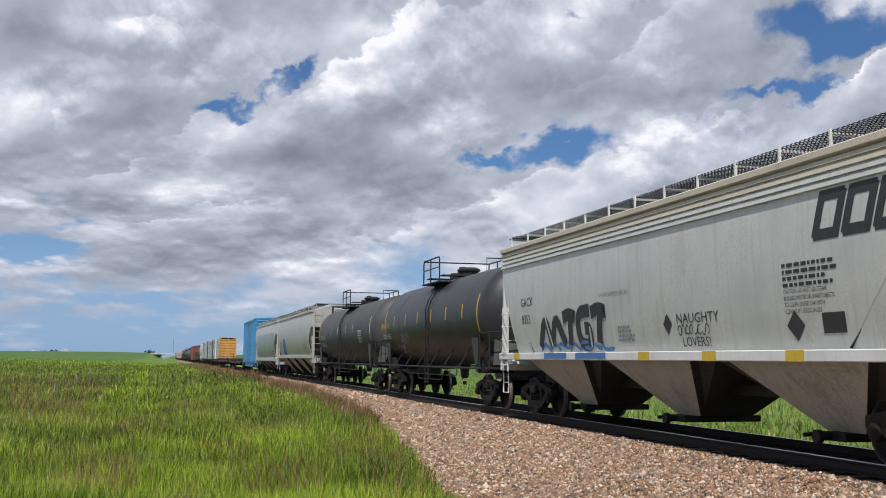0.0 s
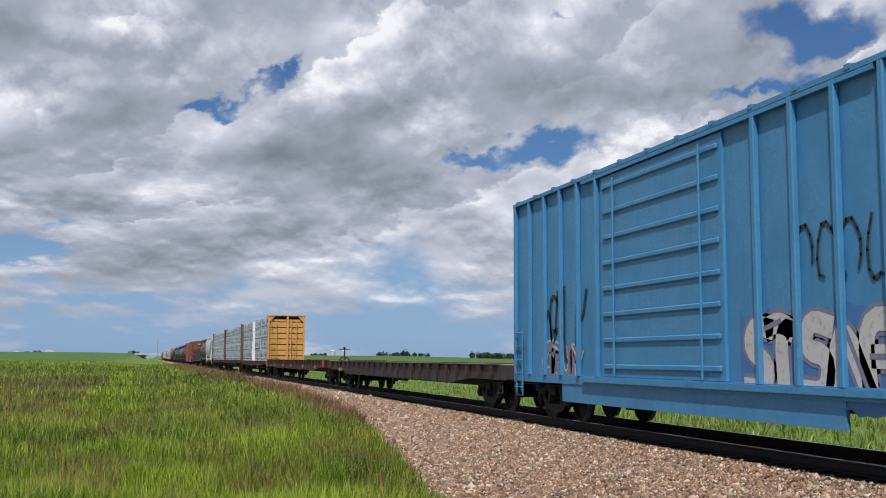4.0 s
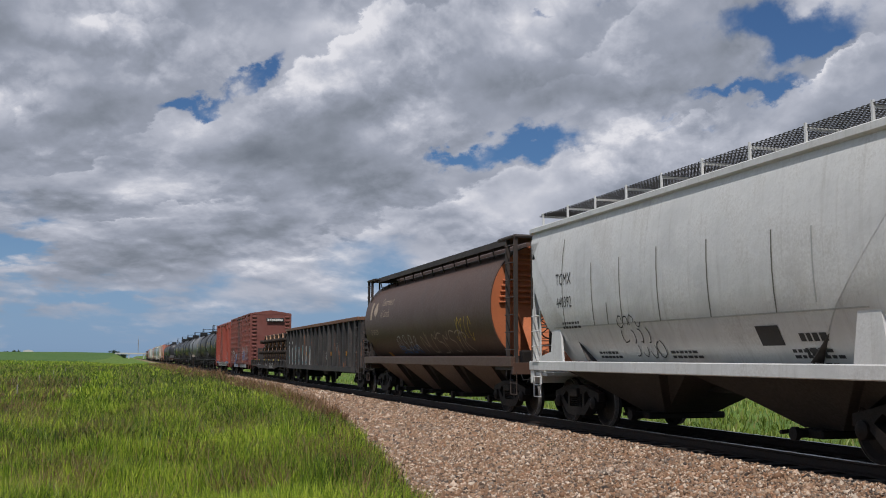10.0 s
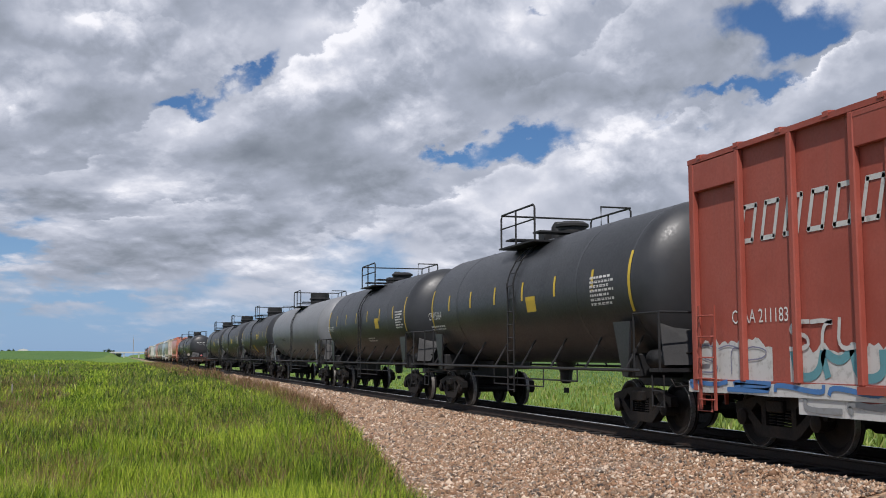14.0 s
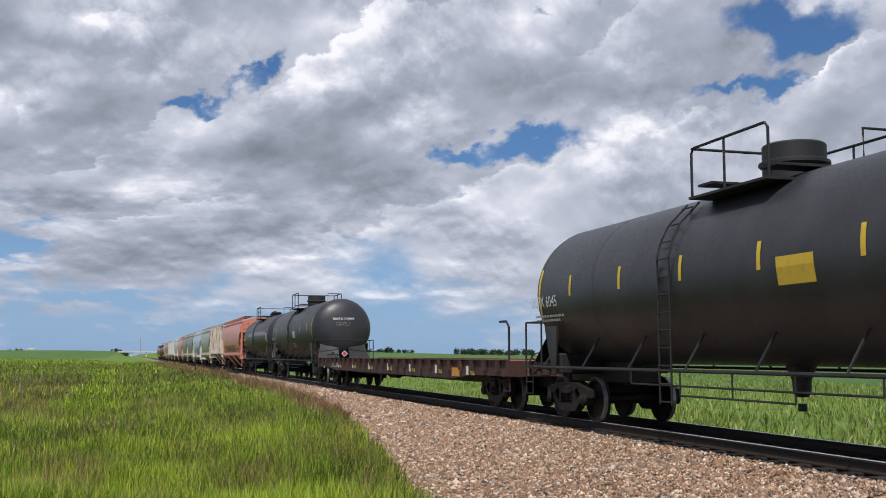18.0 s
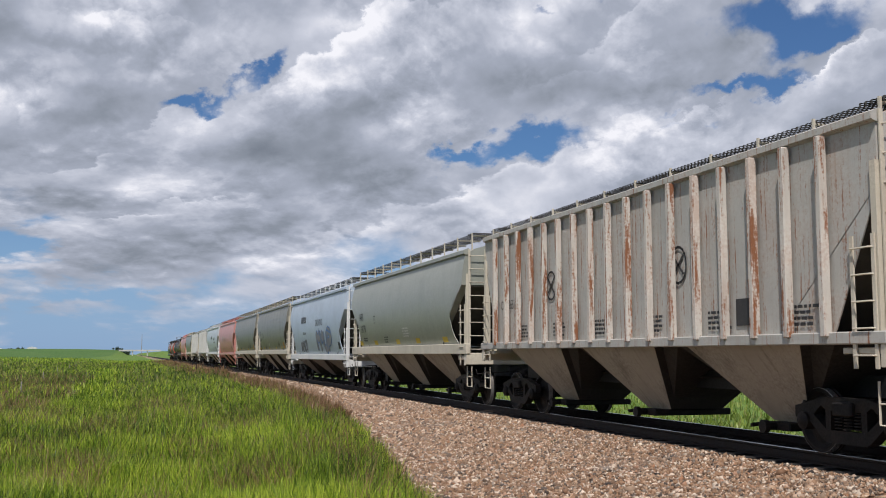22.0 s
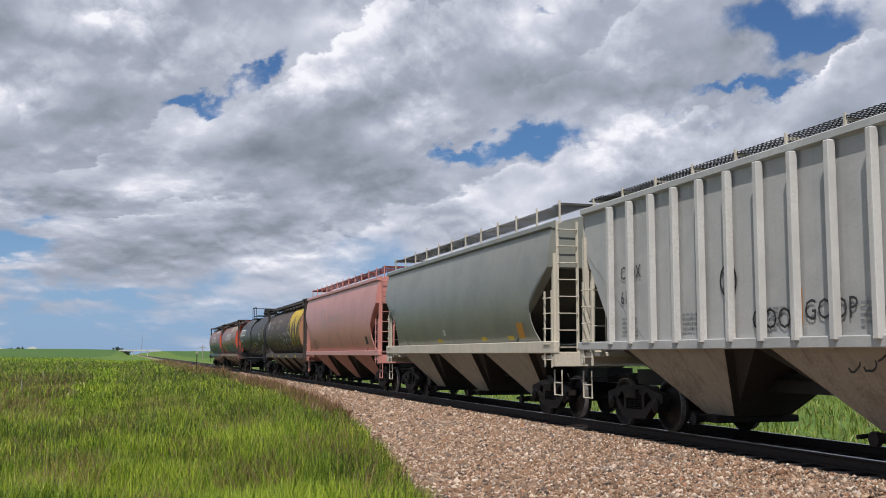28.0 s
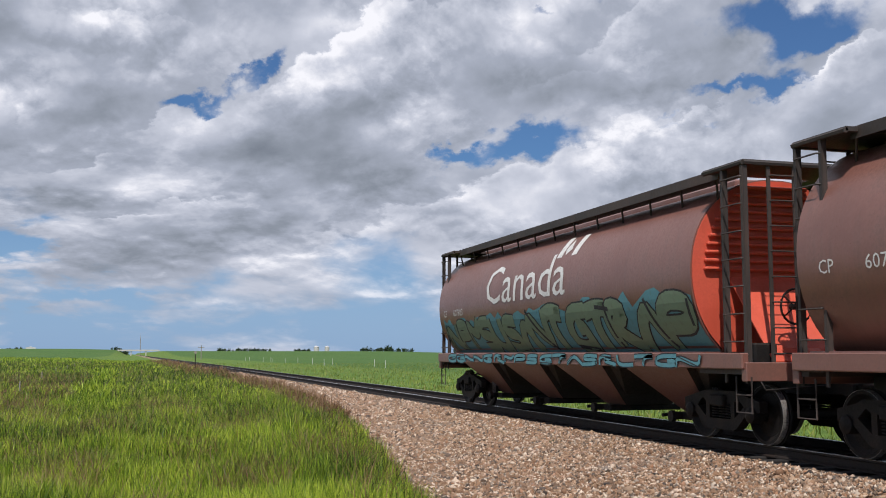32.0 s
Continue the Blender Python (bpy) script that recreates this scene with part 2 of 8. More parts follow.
def blade_material(name, low, mid, high, dry, dryness):
    m, n = material(name)
    r = n.add("ShaderNodeNewGeometry").outputs["Random Per Island"]
    at = n.add("ShaderNodeTexCoord").outputs["Object"]
    patch = n.noise(at, 0.45, 4, 0.6)
    wide = n.noise(at, 0.12, 3, 0.5)
    pick = n.math("MULTIPLY_ADD", n.math("SUBTRACT", n.math("ADD", patch, wide), 1.0), 1.0, r)
    col = n.ramp(pick, ((0.05, low), (0.50, mid), (0.95, high)))
    gone = n.math("ADD", n.math("MULTIPLY", n.span(patch, 0.55, 0.75), dryness), n.span(r, 1.0 - dryness * 0.5, 1.0, 0, 0.8))
    col = n.mix(gone, col, dry)
    a = n.add("ShaderNodeBsdfPrincipled", {"Base Color": col, "Roughness": 0.45, "Specular IOR Level": 0.35})
    b = n.add("ShaderNodeBsdfTranslucent", (col,))
    mixed = n.add("ShaderNodeMixShader", (0.35, a.outputs[0], b.outputs[0]))
    n.add("ShaderNodeOutputMaterial", (mixed.outputs[0],))
    return m


def stone_material(name, island=True):
    m, n = material(name)
    at = n.add("ShaderNodeTexCoord").outputs["Object"]
    if island:
        r = n.add("ShaderNodeNewGeometry").outputs["Random Per Island"]
    else:
        r = n.add("ShaderNodeTexVoronoi", {"Vector": at, "Scale": 16.0}).outputs["Color"]
        r = n.add("ShaderNodeSeparateXYZ", (r,)).outputs[0]
    col = n.ramp(r, ((0.0, (0.030, 0.026, 0.024)), (0.18, (0.30, 0.175, 0.100)), (0.36, (0.170, 0.092, 0.052)), (0.55, (0.42, 0.285, 0.185)),
                     (0.70, (0.060, 0.048, 0.042)), (0.88, (0.66, 0.54, 0.42)), (1.0, (0.30, 0.145, 0.075))))
    grain = n.noise(at, 45, 5, 0.7)
    col = n.mix(n.math("MULTIPLY", n.span(grain, 0.4, 0.75), 0.25), col, (0.20, 0.140, 0.100))
    dusty = n.noise(at, 0.5, 4, 0.6)
    col = n.mix(n.math("MULTIPLY", n.span(dusty, 0.52, 0.74), 0.40), col, (0.18, 0.165, 0.150))
    finish(n, col, 0.85, bump=grain, strength=0.4, dist=0.01, spec=0.3)
    return m


def steel(name, colour, rough, rusty):
    m, n = material(name)
    at = own_space(n)
    a, b = n.noise(at, 3.5, 6, 0.65), n.noise(at, 40, 4, 0.6)
    col = n.mix(n.span(a, 0.4, 0.65), colour, rusty)
    col = n.mix(n.math("MULTIPLY", b, 0.4), col, tuple(c * 0.5 for c in colour))
    finish(n, col, n.span(b, 0.3, 0.7, rough - 0.1, rough + 0.1), 0.35 if max(colour) > 0.1 else 0.0, b, 0.25, 0.01,
           0.5 if max(colour) > 0.1 else 0.18)
    return m


def grating_material(name, colour):
    """Open steel grating: a lattice of bars with real holes between."""
    m, n = material(name)
    at = n.add("ShaderNodeTexCoord").outputs["Object"]
    sep = n.add("ShaderNodeSeparateXYZ", (at,)).outputs
    bar_a = n.math("GREATER_THAN", n.math("FRACT", n.math("MULTIPLY", sep[1], 9.0)), 0.62)
    bar_b = n.math("GREATER_THAN", n.math("FRACT", n.math("MULTIPLY", sep[0], 16.0)), 0.62)
    solid = n.math("MAXIMUM", bar_a, bar_b)
    body = n.add("ShaderNodeBsdfPrincipled", {"Base Color": (*colour, 1), "Roughness": 0.7, "Metallic": 0.2})
    hole = n.add("ShaderNodeBsdfTransparent")
    mixed = n.add("ShaderNodeMixShader", (solid, hole.outputs[0], body.outputs[0]))
    n.add("ShaderNodeOutputMaterial", (mixed.outputs[0],))
    return m


def wrap_material():
    """Silvery lumber wrap: woven plastic sheet with sharp creases."""
    m, n = material("lumber_wrap")
    at = own_space(n)
    tilt = n.add("ShaderNodeMapping", {"Vector": at, "Rotation": (radians(58), 0, 0), "Scale": (1, 0.45, 1.8)}).outputs[0]
    crease = n.noise(tilt, 2.1, 4, 0.5, 0.7)
    crease2 = n.noise(at, 1.7, 4, 0.5, 1.2)
    fold = n.math("POWER", n.math("ABSOLUTE", n.math("MULTIPLY", n.math("SUBTRACT", crease, 0.5), 3.0)), 0.6)
    where = n.span(n.noise(at, 0.8, 2), 0.35, 0.65)
    height = n.math("ADD", n.math("MULTIPLY", n.math("MULTIPLY", fold, where), 0.9), n.math("MULTIPLY", crease2, 0.8))
    col = n.mix(n.span(crease2, 0.3, 0.7), (0.50, 0.545, 0.63), (0.70, 0.745, 0.82))
    finish(n, col, n.span(crease2, 0.3, 0.7, 0.26, 0.40), 0.12, height, 0.85, 0.12)
    return m


ground_material()
blade_material("grass_green", (0.016, 0.044, 0.004), (0.200, 0.320, 0.020), (0.530, 0.610, 0.066), (0.34, 0.29, 0.12), 0.10)
blade_material("grass_mixed", (0.030, 0.055, 0.010), (0.100, 0.150, 0.026), (0.240, 0.270, 0.070), (0.28, 0.18, 0.10), 0.55)
blade_material("grass_far", (0.085, 0.125, 0.018), (0.200, 0.270, 0.045), (0.340, 0.400, 0.090), (0.36, 0.30, 0.14), 0.35)
blade_material("grass_dry", (0.110, 0.060, 0.030), (0.230, 0.130, 0.066), (0.380, 0.250, 0.135), (0.30, 0.18, 0.10), 0.5)
paint("bridge_concrete", (0.50, 0.49, 0.46), 0.85, (0.3, 0.28, 0.25), 0.3, 0.4)
paint("old_post", (0.30, 0.27, 0.23), 0.85, (0.15, 0.12, 0.1), 0.4, 0.3)
blade_material("tree_leaves", (0.018, 0.034, 0.016), (0.030, 0.052, 0.022), (0.050, 0.080, 0.032), (0.05, 0.06, 0.02), 0.1)
stone_material("ballast_stone")
stone_material("ballast_bed", island=False)
steel("rail_steel", (0.026, 0.021, 0.019), 0.65, (0.032, 0.021, 0.016))
steel("rail_head", (0.50, 0.50, 0.50), 0.25, (0.42, 0.40, 0.38))
steel("truck_steel", (0.013, 0.012, 0.012), 0.65, (0.026, 0.020, 0.016))
steel("wheel_steel", (0.010, 0.009, 0.009), 0.60, (0.018, 0.014, 0.012))
steel("wheel_tread", (0.24, 0.23, 0.22), 0.32, (0.18, 0.16, 0.14))
steel("brown_wheel", (0.022, 0.016, 0.013), 0.60, (0.040, 0.027, 0.020))
steel("brown_tread", (0.20, 0.105, 0.055), 0.5, (0.26, 0.15, 0.08))
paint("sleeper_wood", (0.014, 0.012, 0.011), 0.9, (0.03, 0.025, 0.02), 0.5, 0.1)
paint("dark_steel", (0.011, 0.011, 0.012), 0.6, (0.024, 0.020, 0.018), 0.5, 0.2)
wrap_material()
flat_paint("white_wrap", (0.80, 0.81, 0.82), 0.45, 0.1, (0.6, 0.6, 0.6))
flat_paint("white_mark", (0.72, 0.71, 0.68), 0.6, 0.35)
flat_paint("black_mark", (0.030, 0.030, 0.032), 0.6, 0.15)
flat_paint("yellow_mark", (0.62, 0.43, 0.030), 0.55, 0.25)
flat_paint("orange_mark", (0.60, 0.27, 0.03), 0.55, 0.25)
flat_paint("red_mark", (0.50, 0.035, 0.03), 0.55, 0.2)
flat_paint("green_mark", (0.012, 0.075, 0.048), 0.55, 0.1)
flat_paint("deep_green_mark", (0.012, 0.040, 0.038), 0.55, 0.1)
flat_paint("teal_spray", (0.105, 0.29, 0.33), 0.7, 0.35, (0.10, 0.12, 0.08))
flat_paint("blue_spray", (0.06, 0.18, 0.42), 0.7, 0.3)
flat_paint("olive_spray", (0.19, 0.27, 0.17), 0.7, 0.4)
flat_paint("black_spray", (0.025, 0.025, 0.028), 0.7, 0.25, (0.2, 0.2, 0.2))
flat_paint("grey_spray", (0.24, 0.25, 0.255), 0.7, 0.45)
flat_paint("pale_spray", (0.55, 0.55, 0.53), 0.7, 0.45)
flat_paint("faded_letter", (0.52, 0.43, 0.37), 0.7, 0.4, (0.45, 0.20, 0.16))
flat_paint("tan_letter", (0.42, 0.33, 0.25), 0.7, 0.5, (0.16, 0.09, 0.06))
flat_paint("lilac_spray", (0.20, 0.20, 0.29), 0.7, 0.3)

# ---------------------------------------------------------------- mesh helpers
def part(name, bm, mat, parent=None, label="", smooth=False):
    """Links a bmesh as one mesh object, under a thing or a part."""
    me = bpy.data.meshes.new(name)
    bm.to_mesh(me)
    bm.free()
    return meshed(name, me, mat, parent, label, smooth)


def meshed(name, me, mat, parent=None, label="", smooth=False):
    me.materials.append(MATS[mat])
    if smooth:
        me.shade_smooth()
    ob = new(name, me)
    ob.parent = parent
    if label:
        tagged(ob, label)
    return ob


def again(ob, parent, m=None):
    """A further object on the same mesh."""
    o = new(ob.name.split(".")[0], ob.data)
    o.parent = parent
    if m is not None:
        o.matrix_basis = m
    if "label" in ob:
        o["label"] = ob["label"]
    return o


def box(bm, x0, x1, y0, y1, z0, z1, bevel=0.0):
    vs = [bm.verts.new((x, y, z)) for x in (x0, x1) for y in (y0, y1) for z in (z0, z1)]
    fs = [bm.faces.new([vs[i] for i in q]) for q in
          ((0, 1, 3, 2), (4, 6, 7, 5), (0, 4, 5, 1), (2, 3, 7, 6), (0, 2, 6, 4), (1, 5, 7, 3))]
    if bevel:
        edges = list({e for f in fs for e in f.edges})
        bmesh.ops.bevel(bm, geom=edges, offset=bevel, segments=1, affect="EDGES")
    return bm


def boxed(*a, **k):
    return box(bmesh.new(), *a, **k)


def rod(bm, pts, r, seg=6):
    """A round bar along a line of points."""
    pts = [Vector(p) for p in pts]
    rings = []
    for i, p in enumerate(pts):
        d = (pts[min(i + 1, len(pts) - 1)] - pts[max(i - 1, 0)]).normalized()
        a = d.orthogonal().normalized() if abs(d.z) > 0.99 else d.cross(Vector((0.3, 0.2, 1)) if abs(d.z) < 0.9 else Vector((1, 0.2, 0.1))).normalized()
        b = d.cross(a)
        rings.append([bm.verts.new(p + r * (math.cos(t) * a + math.sin(t) * b)) for t in [2 * math.pi * k / seg for k in range(seg)]])
    for u, v in zip(rings, rings[1:]):
        for k in range(seg):
            bm.faces.new((u[k], u[(k + 1) % seg], v[(k + 1) % seg], v[k]))
    bm.faces.new(rings[0][::-1])
    bm.faces.new(rings[-1])
    return bm


def prism(bm, profile, y0, y1):
    """A closed (x, z) profile drawn out along y."""
    a = [bm.verts.new((x, y0, z)) for x, z in profile]
    b = [bm.verts.new((x, y1, z)) for x, z in profile]
    k = len(profile)
    for i in range(k):
        bm.faces.new((a[i], a[(i + 1) % k], b[(i + 1) % k], b[i]))
    bm.faces.new(a[::-1])
    bm.faces.new(b)
    bmesh.ops.recalc_face_normals(bm, faces=bm.faces[:])
    return bm


def plate(bm, pts, thick):
    """A flat polygon with thickness, given by Vectors in order and a Vector of thickness."""
    a = [bm.verts.new(Vector(p)) for p in pts]
    b = [bm.verts.new(Vector(p) + Vector(thick)) for p in pts]
    k = len(a)
    for i in range(k):
        bm.faces.new((a[i], a[(i + 1) % k], b[(i + 1) % k], b[i]))
    bm.faces.new(a[::-1])
    bm.faces.new(b)
    bmesh.ops.recalc_face_normals(bm, faces=bm.faces[:])
    return bm


def lathe(bm, profile, seg=24, axis="x", at=(0, 0, 0), caps=True):
    """A profile of (along, radius) turned about an axis."""
    rings = []
    for s, r in profile:
        ring = []
        for k in range(seg):
            t = 2 * math.pi * k / seg
            c, w = r * math.cos(t), r * math.sin(t)
            p = {"x": (s, c, w), "y": (c, s, w), "z": (c, w, s)}[axis]
            ring.append(bm.verts.new((p[0] + at[0], p[1] + at[1], p[2] + at[2])))
        rings.append(ring)
    for u, v in zip(rings, rings[1:]):
        for k in range(seg):
            bm.faces.new((u[k], u[(k + 1) % seg], v[(k + 1) % seg], v[k]))
    if caps:
        bm.faces.new(rings[0][::-1])
        bm.faces.new(rings[-1])
    bmesh.ops.recalc_face_normals(bm, faces=bm.faces[:])
    return bm


def cloud_mesh(name, verts, faces):
    """A mesh of many small pieces, from arrays: faces all triangles."""
    me = bpy.data.meshes.new(name)
    me.vertices.add(len(verts))
    me.vertices.foreach_set("co", np.ascontiguousarray(verts, dtype=np.float32).ravel())
    me.loops.add(faces.size)
    me.loops.foreach_set("vertex_index", np.ascontiguousarray(faces, dtype=np.int32).ravel())
    me.polygons.add(len(faces))
    me.polygons.foreach_set("loop_start", np.arange(0, faces.size, 3, dtype=np.int32))
    me.update(calc_edges=True)
    return me


# ---------------------------------------------------------------- ground
def smooth01(v, a, b):
    t = np.clip((v - a) / (b - a), 0, 1)
    return t * t * (3 - 2 * t)


def grass_edge(y):
    """How far the grass reaches towards the track."""
    return np.interp(y, (0, 8, 12, 17.5, 25, 33, 42, 70, 400), (1.6, 2.6, 3.3, 4.2, 5.3, 6.1, 6.7, 7.2, 7.6))


def ground_height(x, y):
    """The lie of the land, railhead at zero."""
    x, y = np.asarray(x, float), np.asarray(y, float)
    z = -0.30 - 0.28 * smooth01(x, 8.3, 6.4) - 0.10 * smooth01(x, 4.0, 0.0)
    z = z - 0.45 * smooth01(x, 12.0, 15.5)                     # far side of the bank
    # low rises that the line cuts through far away
    far = smooth01(y, 700, 1290)
    z = z + far * (6.2 * smooth01(x, -1.0, -19.0) + 5.6 * smooth01(x, 20.0, 36.0))
    z = z + 0.9 * smooth01(x, -10.0, -70.0) * smooth01(y, 20, 160) + 0.8 * smooth01(x, -1, -14) * smooth01(y, 150, 330)
    # the land falls away beyond the track
    away = np.clip(x - 70, 0, None)
    z = z - 0.0075 * away * smooth01(x - 0.25 * y, -40, 120)
    return z


def axis_steps(spans):
    out = []
    for a, b, step in spans:
        out += list(np.arange(a, b, step))
    return np.array(out + [spans[-1][1]])


def build_ground():
    xs = axis_steps(((-3000, -400, 200), (-400, -60, 20), (-60, -12, 3), (-12, 18, 0.5), (18, 80, 2), (80, 400, 20), (400, 4200, 200)))
    ys = axis_steps(((-600, -40, 40), (-40, 0, 5), (0, 60, 1.0), (60, 200, 4), (200, 700, 12), (700, 1340, 16), (1340, 1500, 40), (1500, 4600, 200)))
    gx, gy = np.meshgrid(xs, ys)
    gz = ground_height(gx, gy)
    near = (np.abs(gx) < 60) & (gy < 200)
    gz = gz + near * 0.03 * np.sin(gx * 1.7 + 2.1 * np.sin(gy * 0.8)) * np.cos(gy * 1.3)
    verts = np.stack((gx, gy, gz), -1).reshape(-1, 3)
    nx, ny = len(xs), len(ys)
    i = (np.arange(ny - 1)[:, None] * nx + np.arange(nx - 1)[None]).ravel()
    faces = np.concatenate((np.stack((i, i + 1, i + nx + 1), -1), np.stack((i, i + nx + 1, i + nx), -1)))
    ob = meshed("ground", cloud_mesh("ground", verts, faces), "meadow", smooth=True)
    tagged(ob, "green prairie grassland and sown fields under the line", "ground", kind="structure")


build_ground()


def bed_height(x, y):
    """The top of the gravel: shoulder, slope and the flat apron beside the line."""
    x = np.asarray(x, float)
    near = np.interp(x, (0.5, 2.5, 6.2, 8.2, 8.75, 11.55, 12.2, 13.6, 14.6), (-0.72, -0.56, -0.50, -0.30, -0.20, -0.20, -0.30, -0.60, -0.95))
    return near


def build_bed():
    """The gravel bed as one sheet, close under its loose stones."""
    ys = axis_steps(((-60, 8, 4), (8, 60, 0.6), (60, 160, 4), (160, 1600, 16)))
    ks = np.linspace(0, 1, 40)
    rows = []
    for y in ys:
        left = grass_edge(y) - 0.5
        x = left + (14.6 - left) * ks
        rows.append(np.stack((x, np.full_like(x, y), bed_height(x, y) - 0.015 - 0.9 * (ks == 0) ), -1))
    verts = np.concatenate(rows)
    verts[:, 2] += 0.012 * np.sin(verts[:, 0] * 9 + verts[:, 1] * 5) * np.cos(verts[:, 1] * 7)
    nx, ny = len(ks), len(ys)
    i = (np.arange(ny - 1)[:, None] * nx + np.arange(nx - 1)[None]).ravel()
    faces = np.concatenate((np.stack((i, i + 1, i + nx + 1), -1), np.stack((i, i + nx + 1, i + nx), -1)))
    ob = meshed("ballast", cloud_mesh("ballast", verts, faces), "ballast_bed", smooth=True)
    return tagged(ob, "pinkish tan crushed-stone ballast beside the rails", "ballast", kind="structure")


ballast = build_bed()


def stones(rng, count, x_of, y_of, size):
    """Loose crushed stones lying on the bed."""
    base = np.array([(1, 0, 0), (0, 1, 0), (-1, 0, 0), (0, -1, 0), (0, 0, 0.85), (0.1, 0.1, -0.7)])
    tri = np.array([(0, 1, 4), (1, 2, 4), (2, 3, 4), (3, 0, 4), (1, 0, 5), (2, 1, 5), (3, 2, 5), (0, 3, 5)])
    y = y_of(rng, count)
    x = x_of(rng, y)
    s = size * rng.lognormal(0, 0.32, count)
    pts = base[None] * (1 + rng.uniform(-0.38, 0.38, (count, 6, 3)))
    pts = pts * rng.uniform(0.7, 1.3, (count, 1, 3))
    a, b = rng.uniform(0, 2 * np.pi, count), rng.uniform(-0.6, 0.6, count)
    ca, sa, cb, sb = (f(v)[:, None] for f, v in ((np.cos, a), (np.sin, a), (np.cos, b), (np.sin, b)))
    px, py, pz = pts[..., 0], pts[..., 1], pts[..., 2]
    px, pz = px * cb - pz * sb, px * sb + pz * cb
    px, py = px * ca - py * sa, px * sa + py * ca
    v = np.stack((px, py, pz), -1) * s[:, None, None] * 0.5
    z = bed_height(x, y) + rng.uniform(-0.010, 0.022, count)
    v += np.stack((x, y, z), -1)[:, None]
    f = tri[None] + 6 * np.arange(count)[:, None, None]
    return v.reshape(-1, 3), f.reshape(-1, 3)


def scatter_stones():
    rng = np.random.default_rng(5)
    sets = []

    def band(y0, y1):
        return lambda r, c: y0 + (y1 - y0) * r.random(c) ** 1.25

    def across(x1):
        def f(r, y):
            left = grass_edge(y) - 0.35
            return left + (x1 - left) * r.random(len(y))
        return f

    for count, y0, y1, size in ((62000, 10.5, 22, 0.050), (42000, 22, 42, 0.062), (20000, 42, 90, 0.090)):
        sets.append(stones(rng, count, across(8.95), band(y0, y1), size))
    off, vs, fs = 0, [], []
    for v, f in sets:
        vs.append(v), fs.append(f + off)
        off += len(v)
    ob = meshed("ballast_stones", cloud_mesh("ballast_stones", np.concatenate(vs), np.concatenate(fs)), "ballast_stone")
    tagged(ob, "loose pink and grey crushed stones on the ballast", "stones", kind="stuff")


scatter_stones()


def build_track():
    """Two rails on dark sleepers."""
    rail_profile = [(-0.07, -0.172), (0.07, -0.172), (0.07, -0.155), (0.012, -0.135), (0.012, -0.045), (0.036, -0.032),
                    (0.036, -0.004), (-0.036, -0.004), (-0.036, -0.032), (-0.012, -0.045), (-0.012, -0.135), (-0.07, -0.155)]
    track = new("railway_track")
    track.location = (TRACK_X, 0, 0)
    tagged(track, "single railway track of rusty rails on dark sleepers", "track", kind="structure")
    for side in (-1, 1):
        bm = prism(bmesh.new(), [(x + side * 0.753, z) for x, z in rail_profile], -60, 1600)
        rail = part("rail", bm, "rail_steel", track, "rust-brown steel rail")
        part("running_surface", boxed(side * 0.753 - 0.034, side * 0.753 + 0.034, -60, 1600, -0.004, 0.0), "rail_head", rail, "polished bright running surface")
    first = None
    for k in range(190):
        m = pose(0.02 * math.sin(k * 3.1), -4 + 0.55 * k, 0, 0, 0, 0.8 * math.sin(k * 7.7))
        if first is None:
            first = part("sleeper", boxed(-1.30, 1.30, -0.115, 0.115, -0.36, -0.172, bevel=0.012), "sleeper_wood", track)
            first.matrix_basis = m
        else:
            again(first, track, m)
    bm = bmesh.new()
    for k in range(700):
        y = 101 + 0.55 * k
        box(bm, -1.30, 1.30, y - 0.115, y + 0.115, -0.36, -0.172)
    ob = part("far_sleepers", bm, "sleeper_wood", track)
    tagged(ob, kind="stuff")
    # near-black bed just below the sleeper tops, in the sleepers' material
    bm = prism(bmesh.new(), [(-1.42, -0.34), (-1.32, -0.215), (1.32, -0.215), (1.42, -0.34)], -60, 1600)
    ob = part("oily_ballast", bm, "sleeper_wood", track, "near-black ballast between the sleepers")


build_track()


def blades(rng, x, y, z, height, width, lean):
    """Tapered blades of grass, bent over: five points and three triangles each."""
    c = len(x)
    turn = rng.uniform(0, 2 * np.pi, c)
    bend = rng.normal(0, lean, (c, 2)) + np.array((0.03, 0.0))
    h = height * rng.uniform(0.55, 1.25, c)
    wx, wy = np.cos(turn) * width * 0.5, np.sin(turn) * width * 0.5
    base = np.stack((x, y, z), -1)
    mid = base + np.stack((bend[:, 0] * h * 0.32, bend[:, 1] * h * 0.32, h * 0.58), -1)
    tip = base + np.stack((bend[:, 0] * h, bend[:, 1] * h, h * (1 - 0.25 * np.minimum(1, np.abs(bend).sum(1)))), -1)
    w = np.stack((wx, wy, np.zeros(c)), -1)
    v = np.stack((base - w, base + w, mid - w * 0.75, mid + w * 0.75, tip), 1)
    tri = np.array(((0, 1, 3), (0, 3, 2), (2, 3, 4)))
    f = tri[None] + 5 * np.arange(c)[:, None, None]
    return v.reshape(-1, 3), f.reshape(-1, 3)


